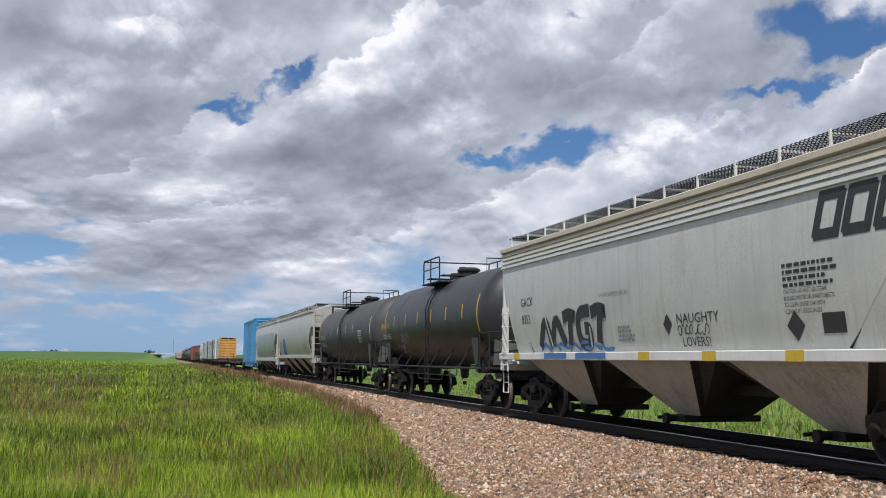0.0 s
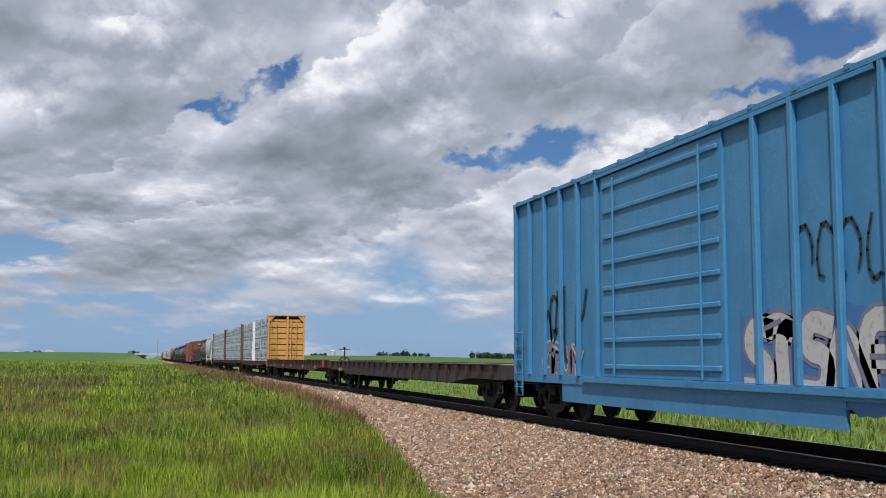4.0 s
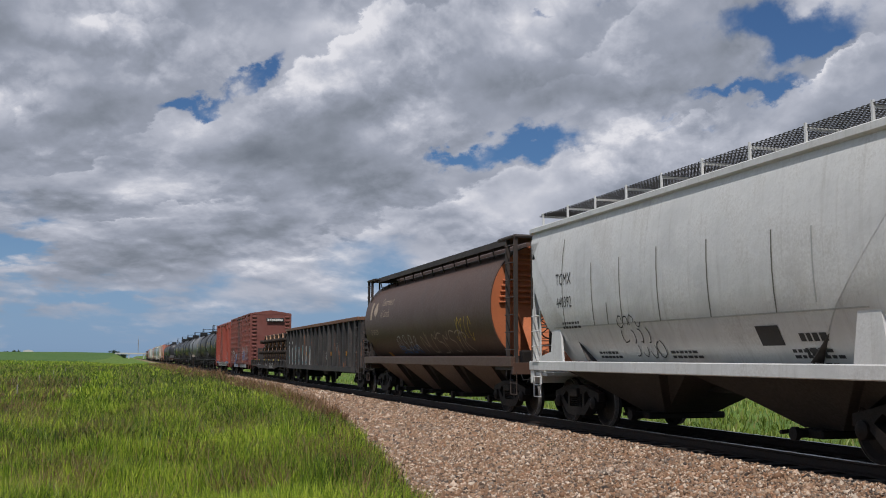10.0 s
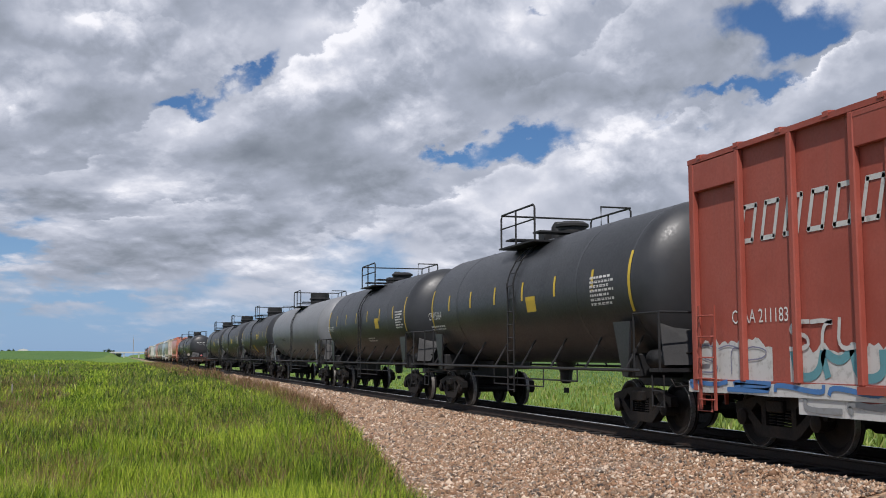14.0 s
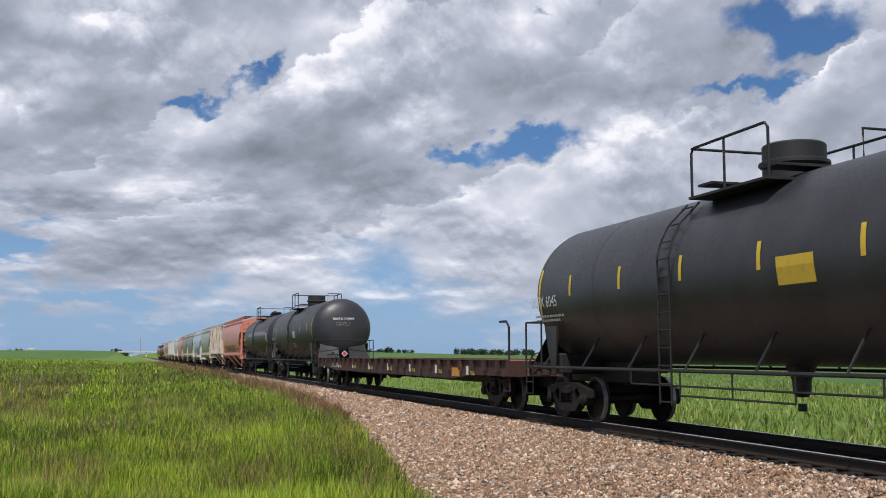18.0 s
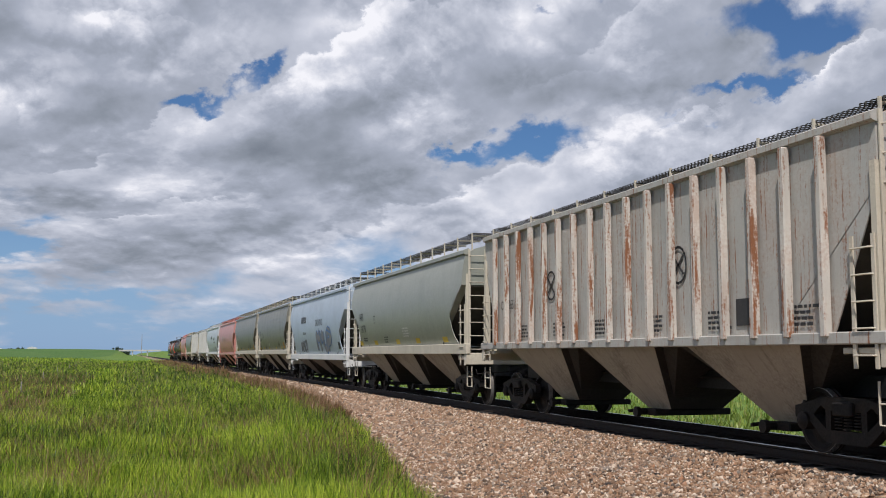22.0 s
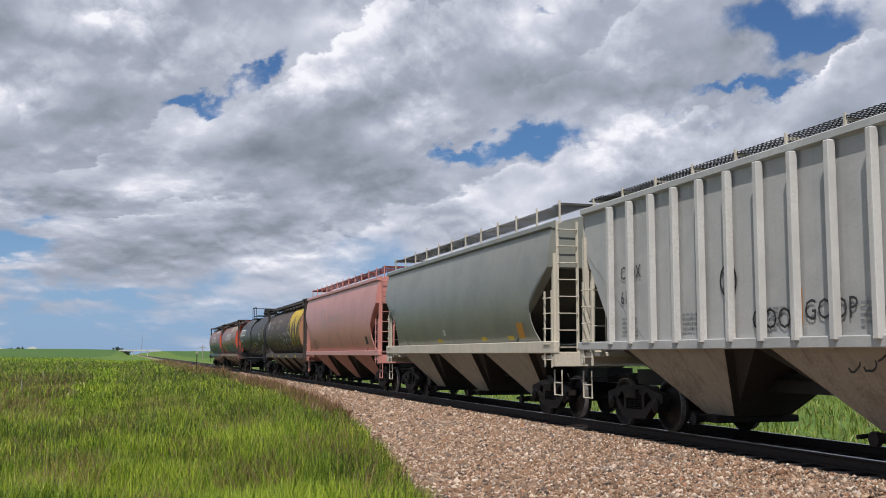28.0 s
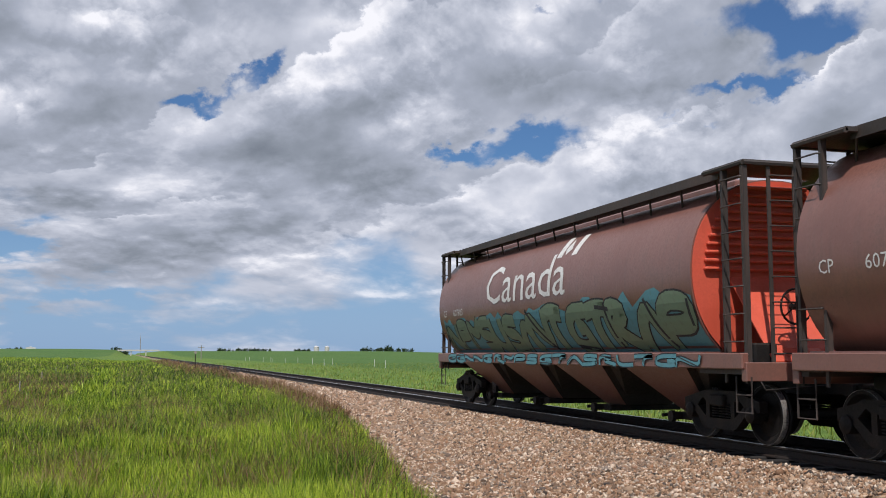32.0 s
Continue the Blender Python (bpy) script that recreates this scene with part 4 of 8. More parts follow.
def rounded(pts, passes=2):
    """Cuts the corners off a line, as a moving spray can does."""
    for _ in range(passes):
        out = [pts[0]]
        for (a0, b0), (a1, b1) in zip(pts, pts[1:]):
            out += [(a0 * 0.75 + a1 * 0.25, b0 * 0.75 + b1 * 0.25), (a0 * 0.25 + a1 * 0.75, b0 * 0.25 + b1 * 0.75)]
        pts = out + [pts[-1]]
    return pts


def ribbon(pts, width):
    """A brush line as quads that share their edges, for lines without sharp corners."""
    sides = []
    for i, (a, b) in enumerate(pts):
        (p, q), (u, v) = pts[max(i - 1, 0)], pts[min(i + 1, len(pts) - 1)]
        d = math.hypot(u - p, v - q) or 1e-6
        ny, nz = -(v - q) / d * width / 2, (u - p) / d * width / 2
        sides.append(((a + ny, b + nz), (a - ny, b - nz)))
    return [[l0, l1, r1, r0] for (l0, r0), (l1, r1) in zip(sides, sides[1:])]


def spray(car, at, y, z, w, h, fill, line, seed, letters_n=6, width=0.06, under=None, name="spray_paint"):
    """Sprayed graffiti that cannot be read: interlocking fat strokes with an outline, over a ragged cloud of colour."""
    rng = random.Random(seed)
    coat = 0.0009 * (seed % 9)
    if under:
        k = 26
        low = [(y + 0.1 - (w + 0.2) * i / (k - 1), z - 0.04 - rng.uniform(0, 0.08) * h) for i in range(k)]
        top = [(p[0], z + h * rng.uniform(0.80, 1.10)) for p in low]
        tagged(surface(None, car, name, under, at, [[low[i], low[i + 1], top[i + 1], top[i]] for i in range(k - 1)], 0.15, 0.003 + coat / 3), kind="stuff")
    cell = w / letters_n
    fat = min(0.30 * h, 0.42 * cell) if fill else width
    wide, slim, inner = [], [], []
    for i in range(letters_n):
        glyph = rng.choice(GLYPHS)
        tilt = rng.uniform(-0.18, 0.18)
        pts = []
        for gx, gz in glyph:
            zz = z + h * (0.10 + 0.80 * gz) + rng.uniform(-0.05, 0.05) * h
            pts.append((y - cell * (i - 0.04 + 1.04 * gx) - tilt * (zz - z) + rng.uniform(-0.06, 0.06) * cell, zz))
        q = rng.randrange(len(pts) - 1)
        if fill and rng.random() < 0.7:
            inner += stroke(pts[q:q + 2], fat * 0.25)
        pts = rounded(pts)
        wide += ribbon(pts, fat + 2 * width * 0.7)
        slim += ribbon(pts, fat)
    if fill:
        tagged(surface(None, car, name, line, at, wide, 0.15, 0.007 + coat), kind="stuff")
        tagged(surface(None, car, name, fill, at, slim, 0.15, 0.011 + coat), kind="stuff")
        if inner:
            tagged(surface(None, car, name, line, at, inner, 0.15, 0.014 + coat), kind="stuff")
    else:
        tagged(surface(None, car, name, line, at, slim, 0.2, 0.010 + coat), kind="stuff")


def scrawl(car, at, y, z, w, h, mat, seed, width=0.03, loops=5, name="scrawl"):
    """A thin tag in one line."""
    rng = random.Random(seed)
    lines = []
    for i in range(loops):
        c = y - w * (i + 0.4) / loops
        a0 = rng.uniform(0, 6.28)
        k = rng.randint(6, 12)
        pts = [(c - math.cos(a0 + 0.55 * j) * w / loops * (0.35 + 0.02 * j), z + h / 2 + math.sin(a0 + 0.55 * j) * h * rng.uniform(0.32, 0.5)) for j in range(k)]
        lines += stroke(pts, width)
    return tagged(surface(None, car, name, mat, at, lines, 0.2, 0.010), kind="stuff")


def blocks(car, at, y, z, w, h, count, mat, skew=0.10, name="company_mark", gap=0.18, thin=0.0):
    """A company name as plain slanted blocks, solid or as outlines."""
    cell = w / count
    if thin:
        for i in range(count):
            r = rect(y - i * cell, z, cell * (1 - gap), h, skew * h)
            surface(None, car, name, mat, at, stroke(r + r[:1], thin), 0.15)
        return
    for i in range(count):
        surface(None, car, name, mat, at, [rect(y - i * cell, z, cell * (1 - gap), h, skew * h)], 0.15)


def car_base(lo, hi, label, category, group=""):
    """An empty at the middle of the car, on the railhead; lo, hi: its couplings along the train."""
    car = new(category.replace(" ", "_"))
    car["middle"] = (lo + hi) / 2
    tagged(car, label, category, "cars of the freight train")
    return car, (hi - lo) / 2


CARS = []


def done(car):
    CARS.append((car, car["middle"]))
    del car["middle"]
    return car

# ---------------------------------------------------------------- covered hoppers
def loft_body(profile, y_end, columns=9):
    """A body whose cross-section is a symmetric open profile of (x, z), from the near sill over the roof
    to the far sill; y_end(z) tells how far it reaches at each height."""
    bm = bmesh.new()
    grid = []
    for x, z in profile:
        e = y_end(z)
        grid.append([bm.verts.new((x, -e + 2 * e * k / (columns - 1), z)) for k in range(columns)])
    n = len(grid)
    for i in range(n - 1):
        for k in range(columns - 1):
            bm.faces.new((grid[i][k], grid[i][k + 1], grid[i + 1][k + 1], grid[i + 1][k]))
    for k in (0, columns - 1):
        for i in range(n // 2):
            a, b, c, d = grid[i][k], grid[i + 1][k], grid[n - 2 - i][k], grid[n - 1 - i][k]
            vs = [a, b, c, d] if len({a, b, c, d}) == 4 else list(dict.fromkeys((a, b, c, d)))
            if len(vs) >= 3:
                bm.faces.new(vs)
    bm.faces.new([grid[0][k] for k in range(columns)] + [grid[-1][k] for k in range(columns - 1, -1, -1)])
    bmesh.ops.recalc_face_normals(bm, faces=bm.faces[:])
    return bm


def frustum(bm, x1, y1, z1, x0, y0, z0):
    """Four sloping sheets from a wide top to a narrow foot."""
    a = [bm.verts.new((x, y, z1)) for x, y in ((-x1, -y1), (x1, -y1), (x1, y1), (-x1, y1))]
    b = [bm.verts.new((x, y, z0)) for x, y in ((-x0, -y0), (x0, -y0), (x0, y0), (-x0, y0))]
    for i in range(4):
        bm.faces.new((a[i], a[(i + 1) % 4], b[(i + 1) % 4], b[i]))
    bm.faces.new(a)
    bm.faces.new(b[::-1])


def bay_shape(bm, top, foot, z0, z1, wide):
    """One hopper bay: a pyramid down to its outlet, and the set-back slopes that join it to its neighbours."""
    frustum(bm, wide, top * 0.74, z1, wide - 0.90, foot + 0.10, z0)
    frustum(bm, wide - 0.16, top, z1, wide - 1.00, foot, z0 + 0.02)
    bmesh.ops.recalc_face_normals(bm, faces=bm.faces[:])


def side_sheet_shape(bm, top, foot, z0, z1, wide):
    """The near side sheet of a bay, a little proud of it, with a rib along its foot."""
    a, b = -wide - 0.012, -wide + 0.90 - 0.012
    plate(bm, [(a, -top * 0.74, z1), (a, top * 0.74, z1), (b, foot + 0.10, z0), (b, -foot - 0.10, z0)], (0.008, 0, 0))


def gate_shape(bm):
    box(bm, -0.80, 0.80, -0.32, 0.32, 0.24, 0.36, 0.02)
    lathe(bm, [(-1.02, 0.001), (-1.02, 0.10), (-0.94, 0.10), (-0.92, 0.06), (-0.70, 0.06), (-0.70, 0.001)], 12, "x", (0, 0.05, 0.30))
    rod(bm, [(-0.98, 0.40, 0.30), (-0.70, 0.40, 0.32)], 0.035, 6)


def hopper(lo, hi, label, mat, sill_mat, ladder_mat, bay_mat, zs=(1.16, 1.38), ze=4.30, bays=3, ribs=0, seams=0, bulge=0.19,
           walk_up=0.42, end_cut=3.25, roof_mat=None, rib_mat=None, trough=True, walk_wide=(0.62, 1.30), cut=1.35, roundness=0.5, seam_mat=None,
           walk_mat="walk_grating", outline=None, tuck=0.0, eave_ribs=0):
    """A covered hopper: curved or ribbed sides, sloping ends, bays below, a roof walk, ladders and trucks."""
    car, half = car_base(lo, hi, label, "hopper car")
    roof_mat = roof_mat or mat
    yb = half - 0.78                       # ends of the upper body
    z0, z1 = zs
    x_mid = 1.46 if ribs else 1.50

    def side_x(z):
        t = min(1, max(0, (z - z1) / (ze - z1)))
        folded = 0.24 * max(0.0, tuck - z) if tuck else 0.0
        return -(x_mid + bulge * (1 - abs(2 * t - 1) ** 2.2) - (0.10 * (1 - t) if not ribs else 0) - folded)

    def y_end(z):
        if z >= end_cut:
            return yb
        t = max(0.0, (z - z1) / (end_cut - z1))
        return yb - (cut + 1.2) * (1 - t)

    def sheet_end(z):
        if z >= end_cut:
            return yb
        t = max(0.0, (z - z1) / (end_cut - z1))
        if outline:
            return yb - cut * float(np.interp(t, *zip(*outline)))
        if roundness > 1:
            return yb - cut * math.sin(math.pi * min(1.0, 0.18 + 0.82 * t)) ** 0.7
        return yb - cut * float(np.interp(t, (0, 0.22, 0.55, 0.80, 1), (0.80, 1.0, 0.98, 0.52, 0)))

    levels = [z1 + (end_cut - z1) * k / 7 for k in range(8)] + [end_cut + (ze - end_cut) * k / 3 for k in range(1, 4)]
    near = [(side_x(z), z) for z in levels]
    roof = [(-1.40, ze + 0.03), (-1.22, ze + 0.13), (-0.85, ze + 0.23), (-0.4, ze + 0.28)]
    prof = near + roof
    prof = prof + [(-x, z) for x, z in prof[::-1]]
    body = soften(part("body", loft_body(prof, y_end), mat, car), 40)
    # sloping sheets, their shade painted in, at both ends, and side sheets reaching past them
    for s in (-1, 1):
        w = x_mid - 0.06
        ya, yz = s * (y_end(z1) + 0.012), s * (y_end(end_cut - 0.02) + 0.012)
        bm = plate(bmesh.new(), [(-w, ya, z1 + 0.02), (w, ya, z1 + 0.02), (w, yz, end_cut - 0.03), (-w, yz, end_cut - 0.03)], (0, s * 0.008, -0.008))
        part("slope_sheet", bm, "sooty_sheet", car, "sloping end sheet painted dark for shade")
    zl = [z for z in levels if z <= end_cut + 0.01]
    for e in (-1, 1):
        for s in (-1, 1):
            bm = bmesh.new()
            rows = []
            for z in zl:
                x = e * (-side_x(z))
                rows.append([bm.verts.new((x + q, s * yy, z)) for yy in (y_end(z) - 0.02, sheet_end(z)) for q in (0.0, -e * 0.02)])
            for a, b in zip(rows, rows[1:]):
                for i, j in ((0, 2), (2, 3), (3, 1)):
                    bm.faces.new((a[i], a[j], b[j], b[i]))
            bmesh.ops.recalc_face_normals(bm, faces=bm.faces[:])
            soften(part("side_sheet", bm, mat, car), 40)
    # the roof's edge: a rolled lip that shades the side
    for s in (-1, 1):
        x = side_x(ze)
        bm = prism(bmesh.new(), [(s * (x - 0.012), ze - 0.05), (s * (x - 0.085), ze - 0.02), (s * (x - 0.085), ze + 0.07), (s * (x + 0.06), ze + 0.13), (s * (x + 0.06), ze - 0.05)], -yb - 0.03, yb + 0.03)
        part("roof_edge", bm, roof_mat, car)
        part("side_sill", boxed(s * 1.44, s * 1.565, -half + 0.62, half - 0.62, z0, z1, bevel=0.015), sill_mat, car)
    for k in range(eave_ribs):
        z = ze - 0.10 - 0.105 * k
        bm = prism(bmesh.new(), [(side_x(z) + 0.01, z - 0.03), (side_x(z) - 0.045, z - 0.03), (side_x(z) - 0.035, z + 0.03), (side_x(z) + 0.01, z + 0.04)], -yb, yb)
        part("eave_rib", bm, roof_mat if k < 2 else mat, car)
    if ribs:
        key = "rib_%s_%.2f_%.2f" % (rib_mat or mat, z1, ze)
        for k in range(ribs):
            y = -yb + cut + 0.06 + (2 * yb - cut * 2 - 0.12) * k / (ribs - 1)
            zb = z1 + 0.02 if abs(y) < yb - cut + 0.1 else z1 + (end_cut - z1) * min(1, (abs(y) - (yb - cut)) / cut) + 0.1
            if abs(y) < yb - cut + 0.1:
                shared(key, lambda bm: box(bm, -1.62, -1.50, -0.055, 0.055, z1 - 0.06, ze - 0.05, 0.012), rib_mat or mat, car, pose(0, y, 0), name="side_rib")
            else:
                part("side_rib", boxed(-1.62, -1.50, y - 0.055, y + 0.055, zb, ze - 0.05, bevel=0.012), rib_mat or mat, car)
    for k in range(seams):
        y = -yb + cut + 0.2 + (2 * yb - 2 * cut - 0.4) * k / max(1, seams - 1)
        surface(None, car, "side_seam", seam_mat or mat, side_x, [rect(y + 0.02, z1 + 0.02, 0.04, ze - z1 - 0.10)], 0.4, 0.008)
    # bays
    span = 2 * (yb - 1.15)
    for k in range(bays):
        y = -span / 2 + span * (k + 0.5) / bays
        top = span / bays / 2 - 0.02
        key = "bay_%s_%.2f_%.2f" % (bay_mat, top, z0)
        # slopes get a near-black colour that stands for shade under the body
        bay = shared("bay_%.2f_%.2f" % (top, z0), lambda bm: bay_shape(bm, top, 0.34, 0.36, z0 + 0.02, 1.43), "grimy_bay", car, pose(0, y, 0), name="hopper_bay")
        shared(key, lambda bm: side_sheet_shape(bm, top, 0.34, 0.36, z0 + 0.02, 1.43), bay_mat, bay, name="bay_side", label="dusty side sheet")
        shared("outlet_gate", gate_shape, "truck_steel", bay, label="dark steel outlet gate")
    part("centre_sill", boxed(-0.30, 0.30, -half + 0.7, half - 0.7, 0.78, 1.08), "dark_steel", car)
    # ends: platform, posts, ladders, slope braces
    zt = z0
    for s in (-1, 1):
        part("end_platform", boxed(-1.50, 1.50, s * (half - 0.70) if s < 0 else half - 1.5, -half + 1.5 if s < 0 else half - 0.70, zt - 0.12, zt - 0.04, bevel=0.01), ladder_mat, car)
        part("end_sill", boxed(-1.54, 1.54, s * (half - 0.70) - 0.06, s * (half - 0.70) + 0.06, zt - 0.28, zt + 0.03, bevel=0.01), ladder_mat, car)
        for e in (-1, 1):
            part("corner_post", boxed(e * 1.46 - 0.05, e * 1.46 + 0.05, s * (yb - 0.03) - 0.05, s * (yb - 0.03) + 0.05, zt, end_cut + 0.3), ladder_mat, car)
        m = pose(-1.20, s * (yb + 0.06), 0, 0, 0, 90 if s < 0 else -90)
        add_ladder(car, ladder_mat, m, 0.46, zt - 0.05, ze + 0.10, 8)
        m = pose(-1.53, s * (half - 1.02), 0, 0, 0, 0)
        add_ladder(car, ladder_mat, m, 0.40, zt - 0.3, zt + 1.35, 5)
        for e in (-0.55, 0.55):
            bm = rod(bmesh.new(), [(e, s * (yb - 0.05), end_cut - 0.1), (e, s * (half - 0.9), zt)], 0.05, 6)
            part("slope_brace", bm, ladder_mat, car)
    bw = shared("brake_wheel", brake_wheel_shape, "truck_steel", car, pose(0.55, -(half - 0.78), zt + 0.75), label="iron hand-brake wheel", smooth=True)
    part("brake_box", boxed(0.40, 0.75, -(half - 0.88), -(half - 1.05), zt + 0.5, zt + 0.95, bevel=0.02), ladder_mat, car)
    # roof walk
    zw = ze + walk_up
    if walk_up > 0:
        for s in (-1, 1):
            a, b = walk_wide
            x0, x1 = (s * a, s * b) if s > 0 else (s * b, s * a)
            part("running_board", boxed(x0, x1, -yb - 0.12, yb + 0.12, zw, zw + 0.028), walk_mat, car, "open steel grating running board")
            posts = int(2 * yb / 1.25) + 1
            for k in range(posts):
                y = -yb + 0.1 + (2 * yb - 0.2) * k / (posts - 1)
                key = "bracket_%s_%.2f_%.2f" % (ladder_mat, walk_up, b)
                shared(key, lambda bm: (box(bm, -b - 0.012, -b + 0.022, -0.020, 0.020, ze + 0.02, zw + 0.06), box(bm, -b, -a, -0.018, 0.018, zw - 0.04, zw)),
                       ladder_mat, car, pose(0, y, 0) if s < 0 else pose(0, y, 0, 0, 0, 180), name="walk_bracket")
        for s in (-1, 1):
            part("cross_walk", boxed(-b, b, s * (yb - 0.25) - 0.25, s * (yb - 0.25) + 0.25, zw + 0.03, zw + 0.055), walk_mat, car, "open steel grating cross walk")
    if trough:
        part("hatch_cover", boxed(-0.36, 0.36, -yb + 0.5, yb - 0.5, ze + 0.26, ze + 0.26 + 0.14, bevel=0.04), roof_mat, car)
    add_truck(car, -(half - 2.05)), add_truck(car, half - 2.05)
    add_ends(car, half, ladder_mat)
    shared("brake_pipe", lambda bm: rod(bm, [(-0.36, -4.4, 0.98), (-0.36, 4.4, 0.98)], 0.022, 6), "truck_steel", car)
    return done(car), half, side_x


def ring_profile(r, zc, z_low, steps=22):
    """The near half of a round section from z_low to the crown, then the far half."""
    a0 = math.asin(max(-1, (z_low - zc) / r))
    near = [(-r * math.cos(a0 + (math.pi / 2 - a0) * k / steps), zc + r * math.sin(a0 + (math.pi / 2 - a0) * k / steps)) for k in range(steps)]
    return near + [(-x, z) for x, z in near[::-1]]


def cylinder_hopper(lo, hi, label, mat, end_mat, seed=1):
    """A round-bodied grain hopper with ribbed red ends and a framed roof walk."""
    car, half = car_base(lo, hi, label, "grain hopper")
    yb, ya = half - 0.85, half - 1.95        # the brake end, towards -y, has the longer platform
    r, zc, rz, power = 1.58, 2.68, 1.58, 2.15

    def side_x(z):
        return -r * max(0.0001, 1 - min(1, abs(z - zc) / rz) ** power) ** (1 / power)

    heights = [zc + rz * math.sin(a) for a in np.linspace(math.asin((1.40 - zc) / rz), math.pi / 2, 26)][:-1]
    prof = [(side_x(z), z) for z in heights]
    prof = prof + [(-x, z) for x, z in prof[::-1]]
    bm = loft_body(prof, lambda z: (ya + yb) / 2, 7)
    bmesh.ops.translate(bm, verts=bm.verts[:], vec=(0, (yb - ya) / 2, 0))
    body = soften(part("body", bm, mat, car), 40)
    for s in (-1, 1):
        # ends: a red sheet with pressed ribs
        ye = yb if s > 0 else ya
        bm = bmesh.new()
        pts = [(x * 0.985, s * (ye + 0.006), zc + (z - zc) * 0.985) for x, z in prof]
        plate(bm, pts, (0, s * 0.02, 0))
        end = part("end_sheet", bm, end_mat, car, "bright orange-red ribbed end sheet")
        for k in range(11):
            z = 2.75 + 0.135 * k
            w = math.sqrt(max(0.05, r * r - (z - zc) ** 2)) * 0.86
            shared("end_rib_%s_%d" % (end_mat, k), lambda bm: box(bm, -w, w, -0.05, 0.05, z - 0.03, z + 0.03, 0.02), end_mat, end, pose(0, s * (ye + 0.06), 0), name="end_rib")
        bm = bmesh.new()
        plate(bm, [(-0.9, s * (ye + 0.02), 2.6), (0.9, s * (ye + 0.02), 2.6), (0.9, s * (half - 0.75), 1.25), (-0.9, s * (half - 0.75), 1.25)], (0, 0, 0.03))
        part("slope_sheet", bm, end_mat, car, "orange-red sloping sheet under the end")
        part("end_platform", boxed(-1.45, 1.45, min(s * (half - 0.6), s * ye), max(s * (half - 0.6), s * ye), 1.08, 1.16), "brown_black", car)
        part("end_sill", boxed(-1.50, 1.50, s * (half - 0.62) - 0.07, s * (half - 0.62) + 0.07, 0.98, 1.26, bevel=0.012), mat, car)
        # frame that carries the roof walk
        for e in (-1, 1):
            for dy in (0.0, 0.55):
                part("frame_post", boxed(e * 1.38 - 0.035, e * 1.38 + 0.035, s * (half - 0.66 - dy) - 0.035, s * (half - 0.66 - dy) + 0.035, 1.2, 4.26), "brown_black", car)
            m = pose(e * 1.42, s * (half - 0.94), 0, 0, 0, 0 if e < 0 else 180)
            add_ladder(car, "brown_black", m, 0.55, 0.95, 4.25, 8)
        m = pose(-0.75, s * (half - 0.64), 0, 0, 0, 90 if s < 0 else -90)
        add_ladder(car, "brown_black", m, 0.45, 1.2, 4.26, 8)
        part("end_walk", boxed(-1.42, 1.42, min(s * (half - 1.75), s * (half - 0.62)), max(s * (half - 1.75), s * (half - 0.62)), 4.24, 4.30), "brown_black", car, "dark steel end walk")
        bm = bmesh.new()
        for e in (-1, 1):
            rod(bm, [(e * 1.42, s * (half - 0.62), 4.25), (e * 1.42, s * (half - 1.75), 4.25)], 0.04, 6)
        rod(bm, [(-1.42, s * (half - 0.62), 4.25), (1.42, s * (half - 0.62), 4.25)], 0.04, 6)
        part("walk_frame", bm, "brown_black", car)
        part("side_sill", boxed(s * 1.42, s * 1.54, -half + 0.6, half - 0.6, 1.16, 1.40, bevel=0.015), mat, car)
    # the long roof walk on its brackets, both sides of the hatches
    for s in (-1, 1):
        part("running_board", boxed(min(s * 0.62, s * 1.22), max(s * 0.62, s * 1.22), -half + 1.6, half - 1.6, 4.26, 4.29), "brown_black", car, "dark steel running board")
        part("board_edge", boxed(s * 1.22 - 0.015, s * 1.22 + 0.015, -half + 1.6, half - 1.6, 4.16, 4.32), "brown_black", car)
        for k in range(13):
            y = -half + 1.7 + (2 * half - 3.4) * k / 12
            shared("roof_bracket", lambda bm: (rod(bm, [(-1.22, 0, 4.30), (-1.02, 0.28, 3.84)], 0.02, 5), rod(bm, [(-1.22, 0, 4.30), (-0.62, 0, 4.33)], 0.02, 5)),
                   "brown_black", car, pose(0, y, 0) if s < 0 else pose(0, y, 0, 0, 0, 180))
    part("hatch_cover", boxed(-0.45, 0.45, -ya + 0.4, yb - 0.4, 4.16, 4.32, bevel=0.03), mat, car)
    span = 2 * (ya - 0.10)
    for k in range(4):
        y = -span / 2 + span * (k + 0.5) / 4
        top = span / 8 - 0.02
        # side sheet in body paint; the slopes' shade is painted on in near-black
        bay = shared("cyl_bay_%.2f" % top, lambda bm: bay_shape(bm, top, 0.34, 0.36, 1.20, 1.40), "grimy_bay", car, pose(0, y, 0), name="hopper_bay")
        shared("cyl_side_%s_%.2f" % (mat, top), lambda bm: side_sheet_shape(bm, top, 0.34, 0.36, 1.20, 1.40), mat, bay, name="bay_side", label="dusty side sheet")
        shared("outlet_gate", gate_shape, "truck_steel", bay, label="dark steel outlet gate")
    part("lower_body", boxed(-1.42, 1.42, -ya, yb, 1.18, 1.42), mat, car)
    part("centre_sill", boxed(-0.30, 0.30, -half + 0.7, half - 0.7, 0.78, 1.08), "dark_steel", car)
    shared("brake_wheel", brake_wheel_shape, "truck_steel", car, pose(-0.5, -(half - 0.72), 2.1), label="iron hand-brake wheel", smooth=True)
    part("brake_valve", boxed(-1.15, -0.75, -(half - 0.85), -(half - 1.1), 1.16, 1.55, bevel=0.03), "truck_steel", car)
